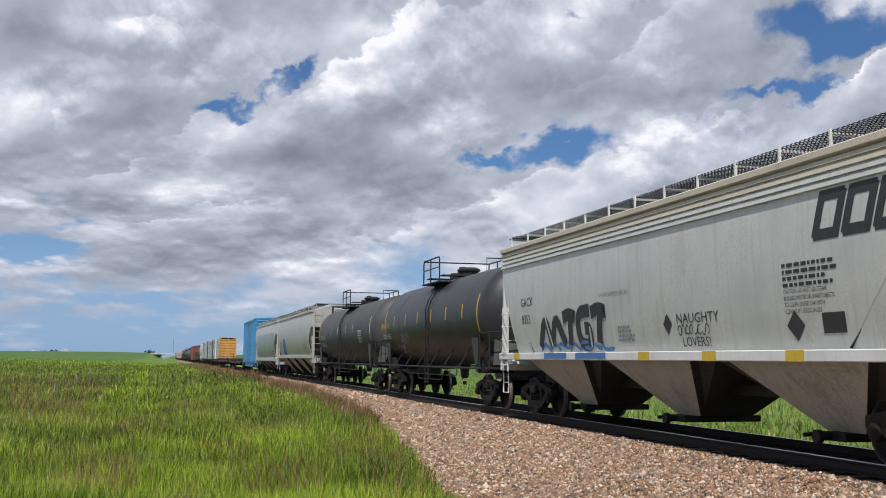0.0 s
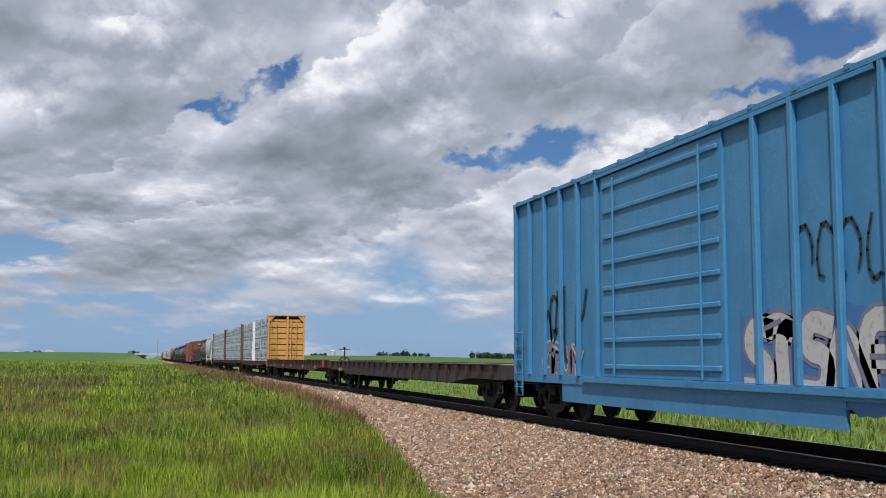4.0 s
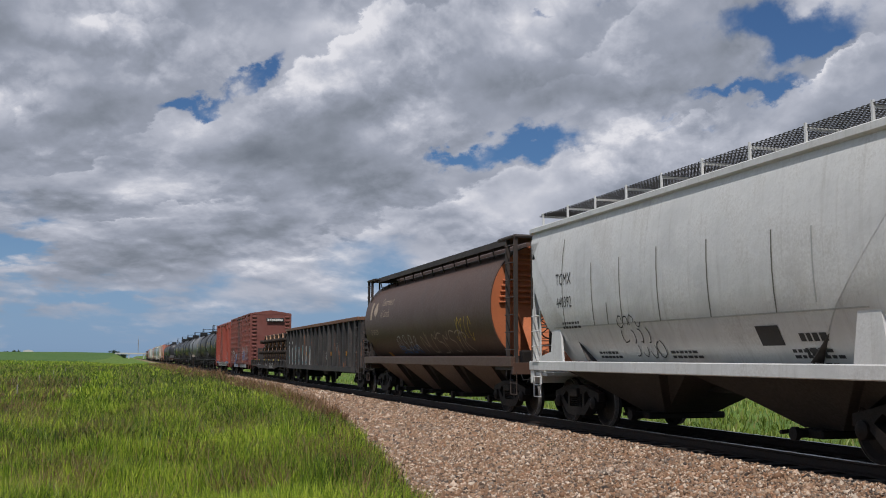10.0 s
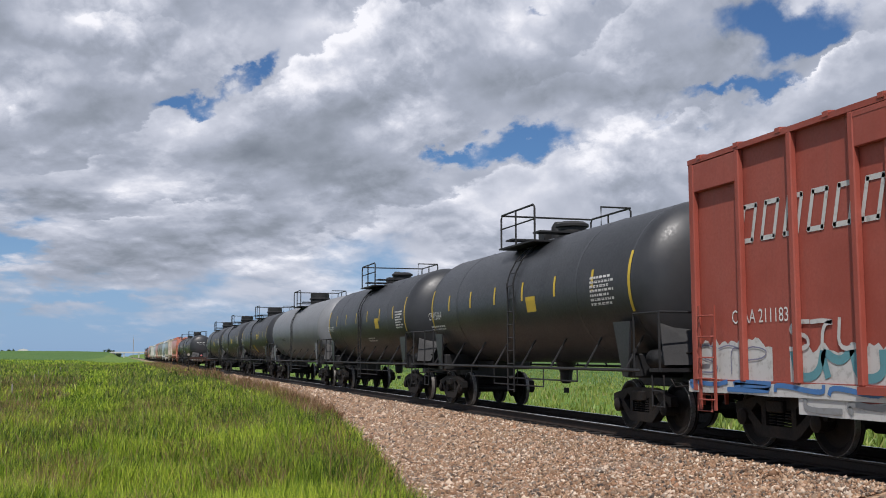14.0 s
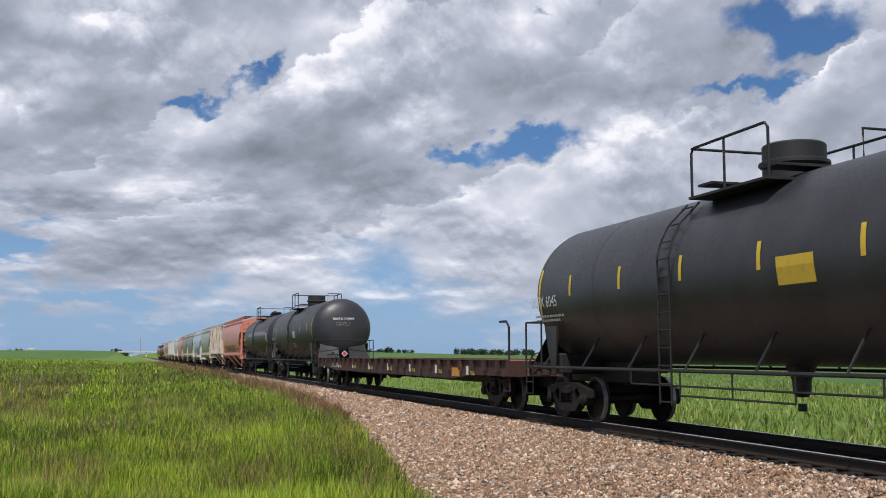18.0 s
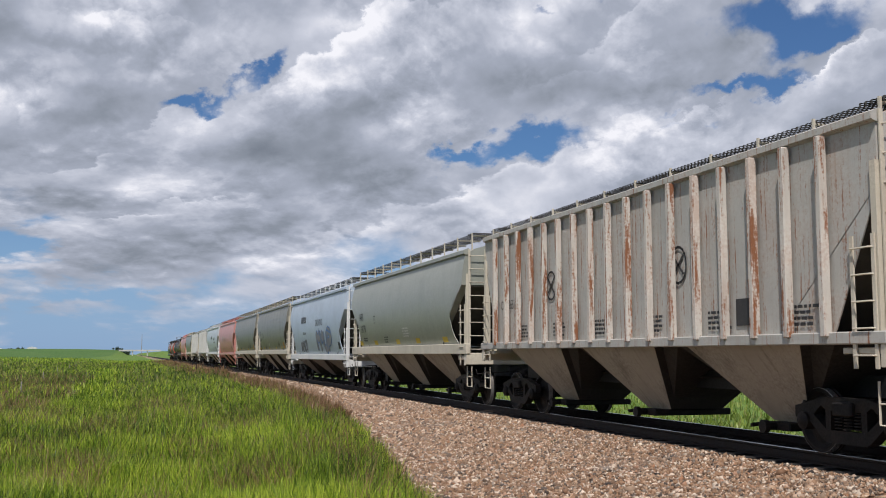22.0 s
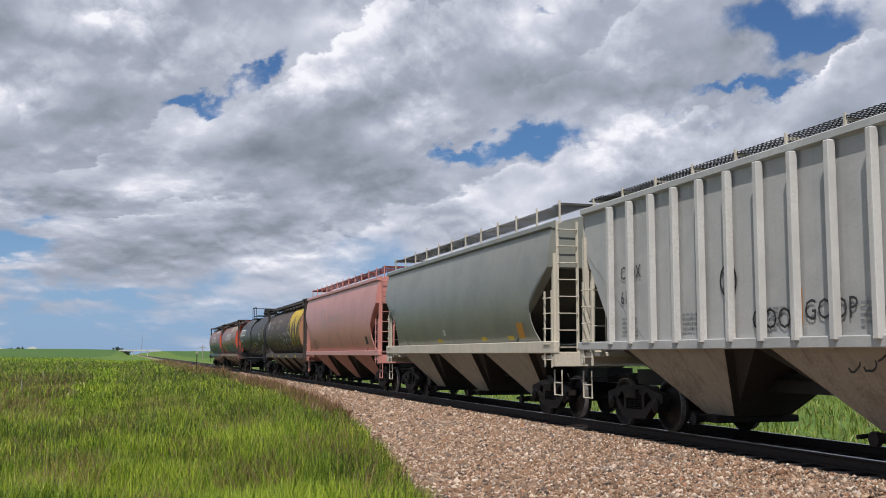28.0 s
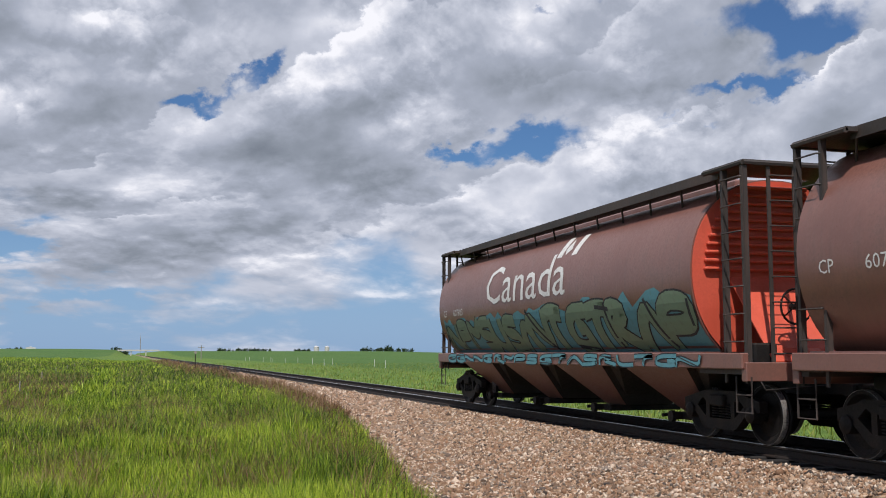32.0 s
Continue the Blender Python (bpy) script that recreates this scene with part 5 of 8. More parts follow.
    lathe_bm = lathe(bmesh.new(), [(-0.35, 0.001), (-0.32, 0.15), (0.32, 0.15), (0.35, 0.001)], 14, "x", (-0.3, -(half - 0.95), 1.33))
    part("air_reservoir", lathe_bm, end_mat, car, "small rusty red air reservoir", smooth=True)
    add_truck(car, -(half - 2.0)), add_truck(car, half - 2.0)
    add_ends(car, half, "brown_black")
    return done(car), half, side_x


# ---------------------------------------------------------------- tank cars
def tank(lo, hi, label, mat, r=1.46, zc=2.64, dome="low", bands=2, ladder_y=0.0, stripes=(), jacket=None, saddle=None):
    """A tank car: dished barrel on stub sills, platform with rails and dome in the middle, side rails, trucks."""
    car, half = car_base(lo, hi, label, "tank car")
    yb = half - 0.85
    saddle = saddle or mat

    def side_x(z):
        return -math.sqrt(max(0.01, r * r - (z - zc) ** 2))

    head = [(0.0, r), (0.12, r * 0.985), (0.26, r * 0.93), (0.40, r * 0.82), (0.52, r * 0.66), (0.60, r * 0.48), (0.66, r * 0.26), (0.68, 0.001)]
    straight = yb - 0.68
    prof = [(-straight - a, rr) for a, rr in head[::-1]] + [(straight + a, rr) for a, rr in head]
    barrel = soften(part("barrel", lathe(bmesh.new(), prof, 56, "y", (0, 0, zc)), mat, car), 50)
    for k in range(bands):
        y = straight * (-0.62 + 1.24 * k / max(1, bands - 1)) if bands > 1 else 0
        bm = bmesh.new()
        lathe(bm, [(-0.05, r - 0.01), (-0.05, r + 0.004), (0.05, r + 0.004), (0.05, r - 0.01)], 48, "y", (0, y, zc))
        soften(part("barrel_band", bm, mat, car), 50)
    for s in (-1, 1):
        bm = lathe(bmesh.new(), [(-0.04, r - 0.01), (-0.04, r + 0.003), (0.04, r + 0.003), (0.04, r - 0.01)], 48, "y", (0, s * (straight - 0.05), zc))
        soften(part("head_seam", bm, mat, car), 50)
    # stub sills, saddles and end platforms
    for s in (-1, 1):
        part("stub_sill", boxed(-0.32, 0.32, min(s * (half - 3.6), s * (half - 0.6)), max(s * (half - 3.6), s * (half - 0.6)), 0.80, 1.25, bevel=0.02), "dark_steel", car)
        y = s * (half - 2.05)
        part("saddle", boxed(-1.30, 1.30, y - 0.22, y + 0.22, 0.98, 1.42, bevel=0.03), "dark_steel", car)
        for e in (-1, 1):
            bm = bmesh.new()
            plate(bm, [(e * 1.34, y - 0.10, 1.0), (e * 1.40, y - 0.34, 2.0), (e * 1.40, y + 0.34, 2.0), (e * 1.34, y + 0.10, 1.0)], (e * 0.04, 0, 0))
            part("saddle_web", bm, saddle, car)
            bm = bmesh.new()
            plate(bm, [(e * 0.25, s * (half - 0.62), 1.22), (e * 1.30, s * (half - 0.75), 1.22), (e * 1.10, s * (yb - 0.40), 1.95), (e * 0.25, s * (yb - 0.1), 1.75)], (0, s * 0.03, 0))
            part("head_brace", bm, "dark_steel", car)
        part("end_platform", boxed(-1.45, 1.45, min(s * (half - 0.55), s * (half - 1.0)), max(s * (half - 0.55), s * (half - 1.0)), 1.10, 1.16), "dark_steel", car)
        bm = bmesh.new()
        rod(bm, [(-1.45, s * (half - 1.55), 1.15), (-1.45, s * (half - 1.55), 2.12), (-1.45, s * (half - 0.62), 2.12), (1.45, s * (half - 0.62), 2.12), (1.45, s * (half - 1.55), 2.12), (1.45, s * (half - 1.55), 1.15)], 0.022, 6)
        rod(bm, [(-1.45, s * (half - 0.62), 1.12), (-1.45, s * (half - 0.62), 2.12)], 0.022, 6)
        rod(bm, [(1.45, s * (half - 0.62), 1.12), (1.45, s * (half - 0.62), 2.12)], 0.022, 6)
        part("end_handrail", bm, "dark_steel", car)
        # side rail along the bottom of the barrel
        bm = bmesh.new()
        rod(bm, [(s * 1.50, -half + 1.2, 1.12), (s * 1.50, half - 1.2, 1.12)], 0.032, 7)
        part("side_rail", bm, "dark_steel", car)
        n = 8
        for k in range(n):
            y = -half + 1.8 + (2 * half - 3.6) * k / (n - 1)
            shared("rail_bracket_%.2f" % zc, lambda bm: rod(bm, [(-1.50, 0, 1.12), (-1.12, 0, zc - math.sqrt(r * r - 1.12 ** 2) + 0.02)], 0.022, 5), "dark_steel", car,
                   pose(0, y, 0) if s < 0 else pose(0, y, 0, 0, 0, 180), name="rail_bracket")
    # lower running pipes between the trucks
    bm = bmesh.new()
    rod(bm, [(-1.25, -3.4, 0.86), (-1.25, 3.4, 0.86)], 0.018, 5)
    rod(bm, [(-1.25, -1.6, 0.70), (-1.25, 1.6, 0.70)], 0.018, 5)
    for y in (-3.4, -1.6, 0, 1.6, 3.4):
        rod(bm, [(-1.25, y, 0.70 if abs(y) < 2 else 0.86), (-1.25, y, 1.12)], 0.016, 5)
    part("safety_rod", bm, "dark_steel", car)
    # bottom outlet
    bm = lathe(bmesh.new(), [(0.72, 0.09), (0.78, 0.14), (0.98, 0.15), (1.25, 0.26)], 16, "z")
    rod(bm, [(0, 0, 0.62), (0.0, 0, 0.50)], 0.07, 8)
    part("bottom_outlet", bm, "dark_steel", car)
    # platform, railings and dome on the crown
    zt = zc + r
    bm = bmesh.new()
    for s in (-1, 1):
        box(bm, s * 0.98 - 0.30, s * 0.98 + 0.30, -1.12, 1.12, zt - 0.24, zt - 0.20)
    for s in (-1, 1):
        box(bm, -1.1, 1.1, s * 0.90 - 0.22, s * 0.90 + 0.22, zt - 0.02, zt + 0.02)
    part("crown_platform", bm, "dark_steel", car)
    bm = bmesh.new()
    for s in (-1, 1):
        rod(bm, [(s * 1.22, -1.10, zt - 0.22), (s * 1.22, -1.10, zt + 0.54), (s * 1.22, -1.02, zt + 0.62), (s * 1.22, 1.02, zt + 0.62), (s * 1.22, 1.10, zt + 0.54), (s * 1.22, 1.10, zt - 0.22)], 0.024, 6)
        rod(bm, [(s * 1.22, -1.10, zt + 0.28), (s * 1.22, 1.10, zt + 0.28)], 0.018, 6) if dome == "low" else None
    for s in (-1, 1):
        rod(bm, [(-1.22, s * 1.10, zt + 0.62), (1.22, s * 1.10, zt + 0.62)] if s > 0 else [(1.22, s * 1.10, zt + 0.62), (0.45, s * 1.10, zt + 0.62), (0.45, s * 1.10, zt)], 0.024, 6)
        rod(bm, [(s * 1.22, 0.1, zt - 0.22), (s * 1.22, 0.1, zt + 0.62)], 0.022, 6)
    part("crown_railing", bm, "dark_steel", car)
    bm = bmesh.new()
    if dome == "drum":
        lathe(bm, [(zt - 0.15, 0.50), (zt + 0.16, 0.50), (zt + 0.20, 0.56), (zt + 0.25, 0.56), (zt + 0.28, 0.50), (zt + 0.52, 0.50), (zt + 0.55, 0.46)], 20, "z")
    else:
        lathe(bm, [(zt - 0.15, 0.34), (zt + 0.18, 0.34), (zt + 0.20, 0.40), (zt + 0.26, 0.40), (zt + 0.32, 0.30)], 16, "z", (0, -0.45, 0))
        lathe(bm, [(zt - 0.1, 0.18), (zt + 0.30, 0.18), (zt + 0.42, 0.10)], 12, "z", (0, 0.35, 0))
        box(bm, -0.3, 0.3, 0.55, 0.95, zt - 0.05, zt + 0.22, 0.03)
    soften(part("dome", bm, "dark_steel", car, "black manway dome with valves"), 40)
    # ladder up the near side, bent over the barrel
    bm = bmesh.new()
    arc = [(-1.52, 0.55), (-1.52, 1.12)] + [(-1.52, z) for z in (1.6, 2.1, zc)] + [(-math.sqrt(max(0.1, (r + 0.07) ** 2 - (z - zc) ** 2)), z) for z in (3.05, 3.35, 3.62, zt - 0.22)]
    w = 0.20
    for s in (-w, w):
        rod(bm, [(x, ladder_y + s, z) for x, z in arc], 0.02, 5)
    zr = 0.60
    while zr < zt - 0.3:
        x = -1.52 if zr < zc else -math.sqrt(max(0.1, (r + 0.07) ** 2 - (zr - zc) ** 2))
        rod(bm, [(x, ladder_y - w, zr), (x, ladder_y + w, zr)], 0.014, 5)
        zr += 0.30
    part("ladder", bm, "dark_steel", car)
    shared("brake_wheel", brake_wheel_shape, "truck_steel", car, pose(-0.55, -(half - 0.80), 1.42, 90, 0, 0), label="iron hand-brake wheel", smooth=True)
    bm = lathe(bmesh.new(), [(-0.32, 0.001), (-0.30, 0.17), (0.30, 0.17), (0.32, 0.001)], 14, "y", (-1.0, -(half - 1.35), 1.32))
    part("air_reservoir", bm, "dark_steel", car, smooth=True)
    for y, z, h, m_ in stripes:
        surface(None, car, "reflective_stripe", m_, side_x, [rect(y, z, 0.10, h)], 0.12, 0.006)
    add_truck(car, -(half - 2.05)), add_truck(car, half - 2.05)
    add_ends(car, half)
    return done(car), half, side_x


# ---------------------------------------------------------------- boxcars
def boxcar(lo, hi, label, mat, end_mat, z0=1.02, z1=4.32, roof_rise=0.16, door=(0.0, 2.6), style="post", posts=9, door_mat=None, roof_mat=None, side_drop=0.0, plain_end=False, covers=()):
    """A boxcar: posts or corrugated panels on the side, sliding door on rails, ribbed ends, a ribbed roof."""
    car, half = car_base(lo, hi, label, "boxcar")
    yb = half - 0.62
    X = 1.44

    def side_x(z):
        return -X

    part("body", boxed(-X, X, -yb, yb, z0, z1), mat, car)
    for s in (-1, 1):
        part("side_sill", boxed(s * X - 0.05, s * X + 0.05, -yb, yb, z0 - 0.16, z0 + 0.02), mat, car)
        if side_drop:
            part("drop_sill", prism(bmesh.new(), [(s * X - 0.03, z0 - 0.16), (s * X + 0.03, z0 - 0.16), (s * X + 0.03, z0 - 0.16 - side_drop), (s * X - 0.03, z0 - 0.16 - side_drop)], -yb * 0.62, yb * 0.62), mat, car)
    # roof: shallow gable with seams
    bm = prism(bmesh.new(), [(-X - 0.09, z1 - 0.02), (-X - 0.09, z1 + 0.06), (0, z1 + roof_rise + 0.06), (X + 0.09, z1 + 0.06), (X + 0.09, z1 - 0.02)], -yb - 0.05, yb + 0.05)
    part("roof", bm, roof_mat or mat, car)
    n = 14
    for k in range(n):
        y = -yb + 0.3 + (2 * yb - 0.6) * k / (n - 1)
        shared("roof_seam_%s_%.2f" % (roof_mat or mat, z1), lambda bm: prism(bm, [(-X - 0.10, z1 + 0.02), (-X - 0.10, z1 + 0.09), (0, z1 + roof_rise + 0.10), (X + 0.10, z1 + 0.09), (X + 0.10, z1 + 0.02)], -0.06, 0.06),
               roof_mat or mat, car, pose(0, y, 0), name="roof_seam")
    dy, dw = door
    for s in (-1, 1):
        # posts
        for k in range(posts):
            y = -yb + 0.06 + (2 * yb - 0.12) * k / (posts - 1)
            if abs(y - dy) < dw / 2 + 0.12:
                continue
            deep = 0.095
            shared("side_post_%s_%.2f_%.2f" % (mat, z0, z1), lambda bm: box(bm, -X - deep, -X, -0.055, 0.055, z0, z1 - 0.02, 0.015), mat, car,
                   pose(0, y, 0) if s < 0 else pose(0, y, 0, 0, 0, 180), name="side_post")
        if style == "panel" and s < 0:
            # pressed panels between the posts
            for k in range(posts - 1):
                y = -yb + 0.06 + (2 * yb - 0.12) * (k + 0.5) / (posts - 1)
                if abs(y - dy) < dw / 2 + 0.3:
                    continue
                w = (2 * yb - 0.12) / (posts - 1) / 2 - 0.07
                for j in range(8):
                    z = z0 + 0.22 + (z1 - z0 - 0.35) * j / 7.6
                    shared("pressed_panel_%s_%.2f" % (mat, w), lambda bm: prism(bm, [(-X + 0.005, 0.27), (-X - 0.055, 0.16), (-X - 0.055, 0.05), (-X + 0.005, 0.0)], -w, w), mat, car, pose(0, y, z), name="pressed_panel")
        # cover sheets over the tops of some bays, flush with the posts
        for k in covers if s < 0 else ():
            gap_w = (2 * yb - 0.12) / (posts - 1)
            y = yb - 0.06 - gap_w * (k + 0.5)
            part("cover_sheet", boxed(-X - 0.085, -X + 0.01, y - gap_w / 2 + 0.05, y + gap_w / 2 - 0.05, z1 - 0.48, z1 - 0.03, bevel=0.01), mat, car)
        # door
        door_ob = part("door", boxed(s * X - 0.05, s * X + 0.05, dy - dw / 2, dy + dw / 2, z0 + 0.02, z1 - 0.12, bevel=0.01), door_mat or mat, car)
        for j in range(11 if style != "blue" else 8):
            cnt = 11 if style != "blue" else 8
            z = z0 + 0.22 + (z1 - z0 - 0.55) * j / (cnt - 1)
            shared("door_rib_%s_%.2f" % (door_mat or mat, dw), lambda bm: box(bm, -X - 0.085, -X - 0.04, -dw / 2 + 0.1, dw / 2 - 0.1, -0.055, 0.055, 0.025), door_mat or mat, door_ob,
                   pose(0, dy, z) if s < 0 else pose(0, dy, z, 0, 0, 180), name="door_rib")
        for e in (-1, 1):
            part("lock_bar", rod(bmesh.new(), [(s * (X + 0.10), dy + e * dw * 0.36, z0 + 0.05), (s * (X + 0.10), dy + e * dw * 0.36, z1 - 0.2)], 0.022, 6), door_mat or mat, door_ob)
        part("door_rail", boxed(s * X - 0.11, s * X + 0.11, dy - dw * 1.3, dy + dw * 0.7, z0 - 0.10, z0 + 0.0), mat, car)
        part("door_track", boxed(s * X - 0.09, s * X + 0.09, dy - dw * 1.3, dy + dw * 0.7, z1 - 0.10, z1 - 0.03), mat, car)
        # ends
        m_ = end_mat
        end = part("end_panel", boxed(-X + 0.02, X - 0.02, min(s * yb, s * (yb + 0.03)), max(s * yb, s * (yb + 0.03)), z0 - 0.1, z1 - 0.02), m_, car)
        count = 13
        for j in range(count):
            z = z0 + 0.10 + (z1 - z0 - 0.30) * j / (count - 1)
            if plain_end:
                for e in (-1, 1):
                    shared("edge_rib_%s" % m_, lambda bm: box(bm, -0.17, 0.17, -0.05, 0.05, -0.07, 0.07, 0.035), m_, end, pose(e * (X - 0.22), s * (yb + 0.06), z), name="end_rib")
            else:
                shared("end_rib_%s_%.2f" % (m_, z1), lambda bm: box(bm, -X + 0.10, X - 0.10, -0.05, 0.05, -0.07, 0.07, 0.035), m_, end, pose(0, s * (yb + 0.06), z), name="end_rib")
        for e in (-1, 1):
            part("corner_post", boxed(e * X - 0.07, e * X + 0.07, s * yb - 0.06, s * yb + 0.06, z0 - 0.16, z1), mat, car)
        add_ladder(car, mat, pose(-X - 0.10, s * (yb - 0.42), 0), 0.42, z0 - 0.45, z0 + 1.15, 5)
        add_ladder(car, mat, pose(-X + 0.36, s * (yb + 0.14), 0, 0, 0, 90 if s < 0 else -90), 0.42, z0 - 0.4, z0 + 1.2, 5)
    part("centre_sill", boxed(-0.32, 0.32, -half + 0.6, half - 0.6, 0.70, z0), "dark_steel", car)
    for k in range(5):
        y = -4 + 2 * k
        shared("cross_bearer", lambda bm: box(bm, -1.35, 1.35, -0.06, 0.06, 0.82, 1.0), "dark_steel", car, pose(0, y, 0))
    shared("brake_gear", brake_gear_shape, "truck_steel", car, label="black brake cylinder and rods")
    shared("brake_wheel", brake_wheel_shape, "truck_steel", car, pose(-0.4, -(yb + 0.22), 1.75), label="iron hand-brake wheel", smooth=True)
    add_truck(car, -(half - 2.15)), add_truck(car, half - 2.15)
    add_ends(car, half, mat)
    return done(car), half, side_x


# ---------------------------------------------------------------- flats and gondola
def flatcar(lo, hi, label, mat, pocket_mat, deck=1.18, deep=0.52, pockets=22, belly=0.25, wheel_post=False, deck_mat="deck_wood"):
    car, half = car_base(lo, hi, label, "flatcar")
    yb = half - 0.55
    part("deck", boxed(-1.46, 1.46, -yb, yb, deck - 0.07, deck), deck_mat, car, "worn plank deck")
    n = 60
    for k in range(n):
        y = -yb + 2 * yb * (k + 0.5) / n
        shared("deck_plank_%s_%.2f" % (deck_mat, yb), lambda bm: box(bm, -1.45, 1.45, -yb / n + 0.008, yb / n - 0.008, deck, deck + 0.02), deck_mat, car, pose(0, y, 0), name="deck_plank")
    for s in (-1, 1):
        bm = bmesh.new()
        low, shallow = deck - deep, min(0.35, deep - 0.06)
        pts = [(-yb, deck + 0.03), (yb, deck + 0.03), (yb, deck - shallow), (yb - 2.6, deck - shallow), (yb - 4.4, low), (-yb + 4.4, low), (-yb + 2.6, deck - shallow), (-yb, deck - shallow)]
        plate(bm, [(s * 1.47, y, z) for y, z in pts], (s * 0.035, 0, 0))
        part("side_sill", bm, mat, car)
        part("sill_flange", boxed(min(s * 1.44, s * 1.56), max(s * 1.44, s * 1.56), -yb, yb, deck + 0.03, deck + 0.05), mat, car)
        for k in range(pockets):
            y = -yb + 0.5 + (2 * yb - 1.0) * k / (pockets - 1)
            shared("stake_pocket_%s_%.2f" % (pocket_mat, deck), lambda bm: plate(bm, [(-1.505, -0.10, deck + 0.02), (-1.505, 0.10, deck + 0.02), (-1.505, 0.07, deck - 0.24), (-1.505, -0.07, deck - 0.24)], (-0.09, 0, 0)),
                   pocket_mat, car, pose(0, y, 0) if s < 0 else pose(0, y, 0, 0, 0, 180), name="stake_pocket")
        part("end_sill", boxed(-1.48, 1.48, s * yb - 0.06, s * yb + 0.06, deck - 0.36, deck + 0.03, bevel=0.012), mat, car)
    part("centre_sill", boxed(-0.34, 0.34, -half + 0.6, half - 0.6, deck - 0.62, deck - 0.07), "dark_steel", car)
    for k in range(9):
        y = -yb * 0.75 + 1.5 * yb * k / 8
        shared("cross_bearer_%.2f" % deck, lambda bm: box(bm, -1.44, 1.44, -0.05, 0.05, deck - 0.30, deck - 0.08), "dark_steel", car, pose(0, y, 0), name="cross_bearer")
    shared("brake_gear", brake_gear_shape, "truck_steel", car, label="black brake cylinder and rods")
    if wheel_post:
        for s in (-1, 1):
            bm = rod(bmesh.new(), [(-0.9, s * (yb + 0.16), deck - 0.3), (-0.9, s * (yb + 0.16), deck + 0.52)], 0.03, 6)
            part("brake_staff", bm, "dark_steel", car)
            break
        shared("brake_wheel", brake_wheel_shape, "truck_steel", car, pose(-0.9, -(yb + 0.16), deck + 0.55, 90, 0, 0), label="iron hand-brake wheel on a staff", smooth=True)
    else:
        shared("brake_wheel", brake_wheel_shape, "truck_steel", car, pose(-0.7, -(yb + 0.14), deck - 0.05), label="iron hand-brake wheel", smooth=True)
    add_truck(car, -(half - 2.6)), add_truck(car, half - 2.6)
    add_ends(car, half, mat)
    return done(car), half, (lambda z: -1.505)


def bulkhead(car, y, s, mat, deck, top):
    """A ribbed bulkhead at a flatcar's end, with its open side outwards."""
    # added dark backing stands for the shadowed open slots between the beams
    bh = part("bulkhead", boxed(-1.40, 1.40, min(y, y - s * 0.05), max(y, y - s * 0.05), deck, top), "dark_steel", car)
    o0, o1 = min(y, y + s * 0.26), max(y, y + s * 0.26)
    for x in (-1.40, 1.28):
        part("bulkhead_post", boxed(x, x + 0.12, o0, o1, deck - 0.3, top, bevel=0.01), mat, bh)
    part("bulkhead_post", boxed(0.02, 0.16, o0, o1, deck - 0.3, top), mat, bh)
    rows = 8
    for k in range(rows + 1):
        z = deck + (top - deck) * k / rows
        if k < rows:
            part("bulkhead_beam", boxed(-1.28, 1.28, min(y, y + s * 0.12), max(y, y + s * 0.12), z + 0.02, z + (top - deck) / rows - (0.045 if k < rows - 1 else 0.22), bevel=0.012), mat, bh)
    part("bulkhead_cap", boxed(-1.44, 1.44, min(y - s * 0.06, y + s * 0.28), max(y - s * 0.06, y + s * 0.28), top, top + 0.10, bevel=0.01), mat, bh)
    for e in (-1, 1):
        bm = plate(bmesh.new(), [(e * 1.28, y + s * 0.20, top), (e * 0.85, y + s * 0.20, top), (e * 1.28, y + s * 0.20, top - 0.45)], (0, s * 0.04, 0))
        part("gusset", bm, mat, bh)
        add_ladder(bh, mat, pose(e * 0.75 - 0.2, y + s * 0.28, 0, 0, 0, 90 if s < 0 else -90), 0.40, deck, top - 0.4, 8)
    return bh


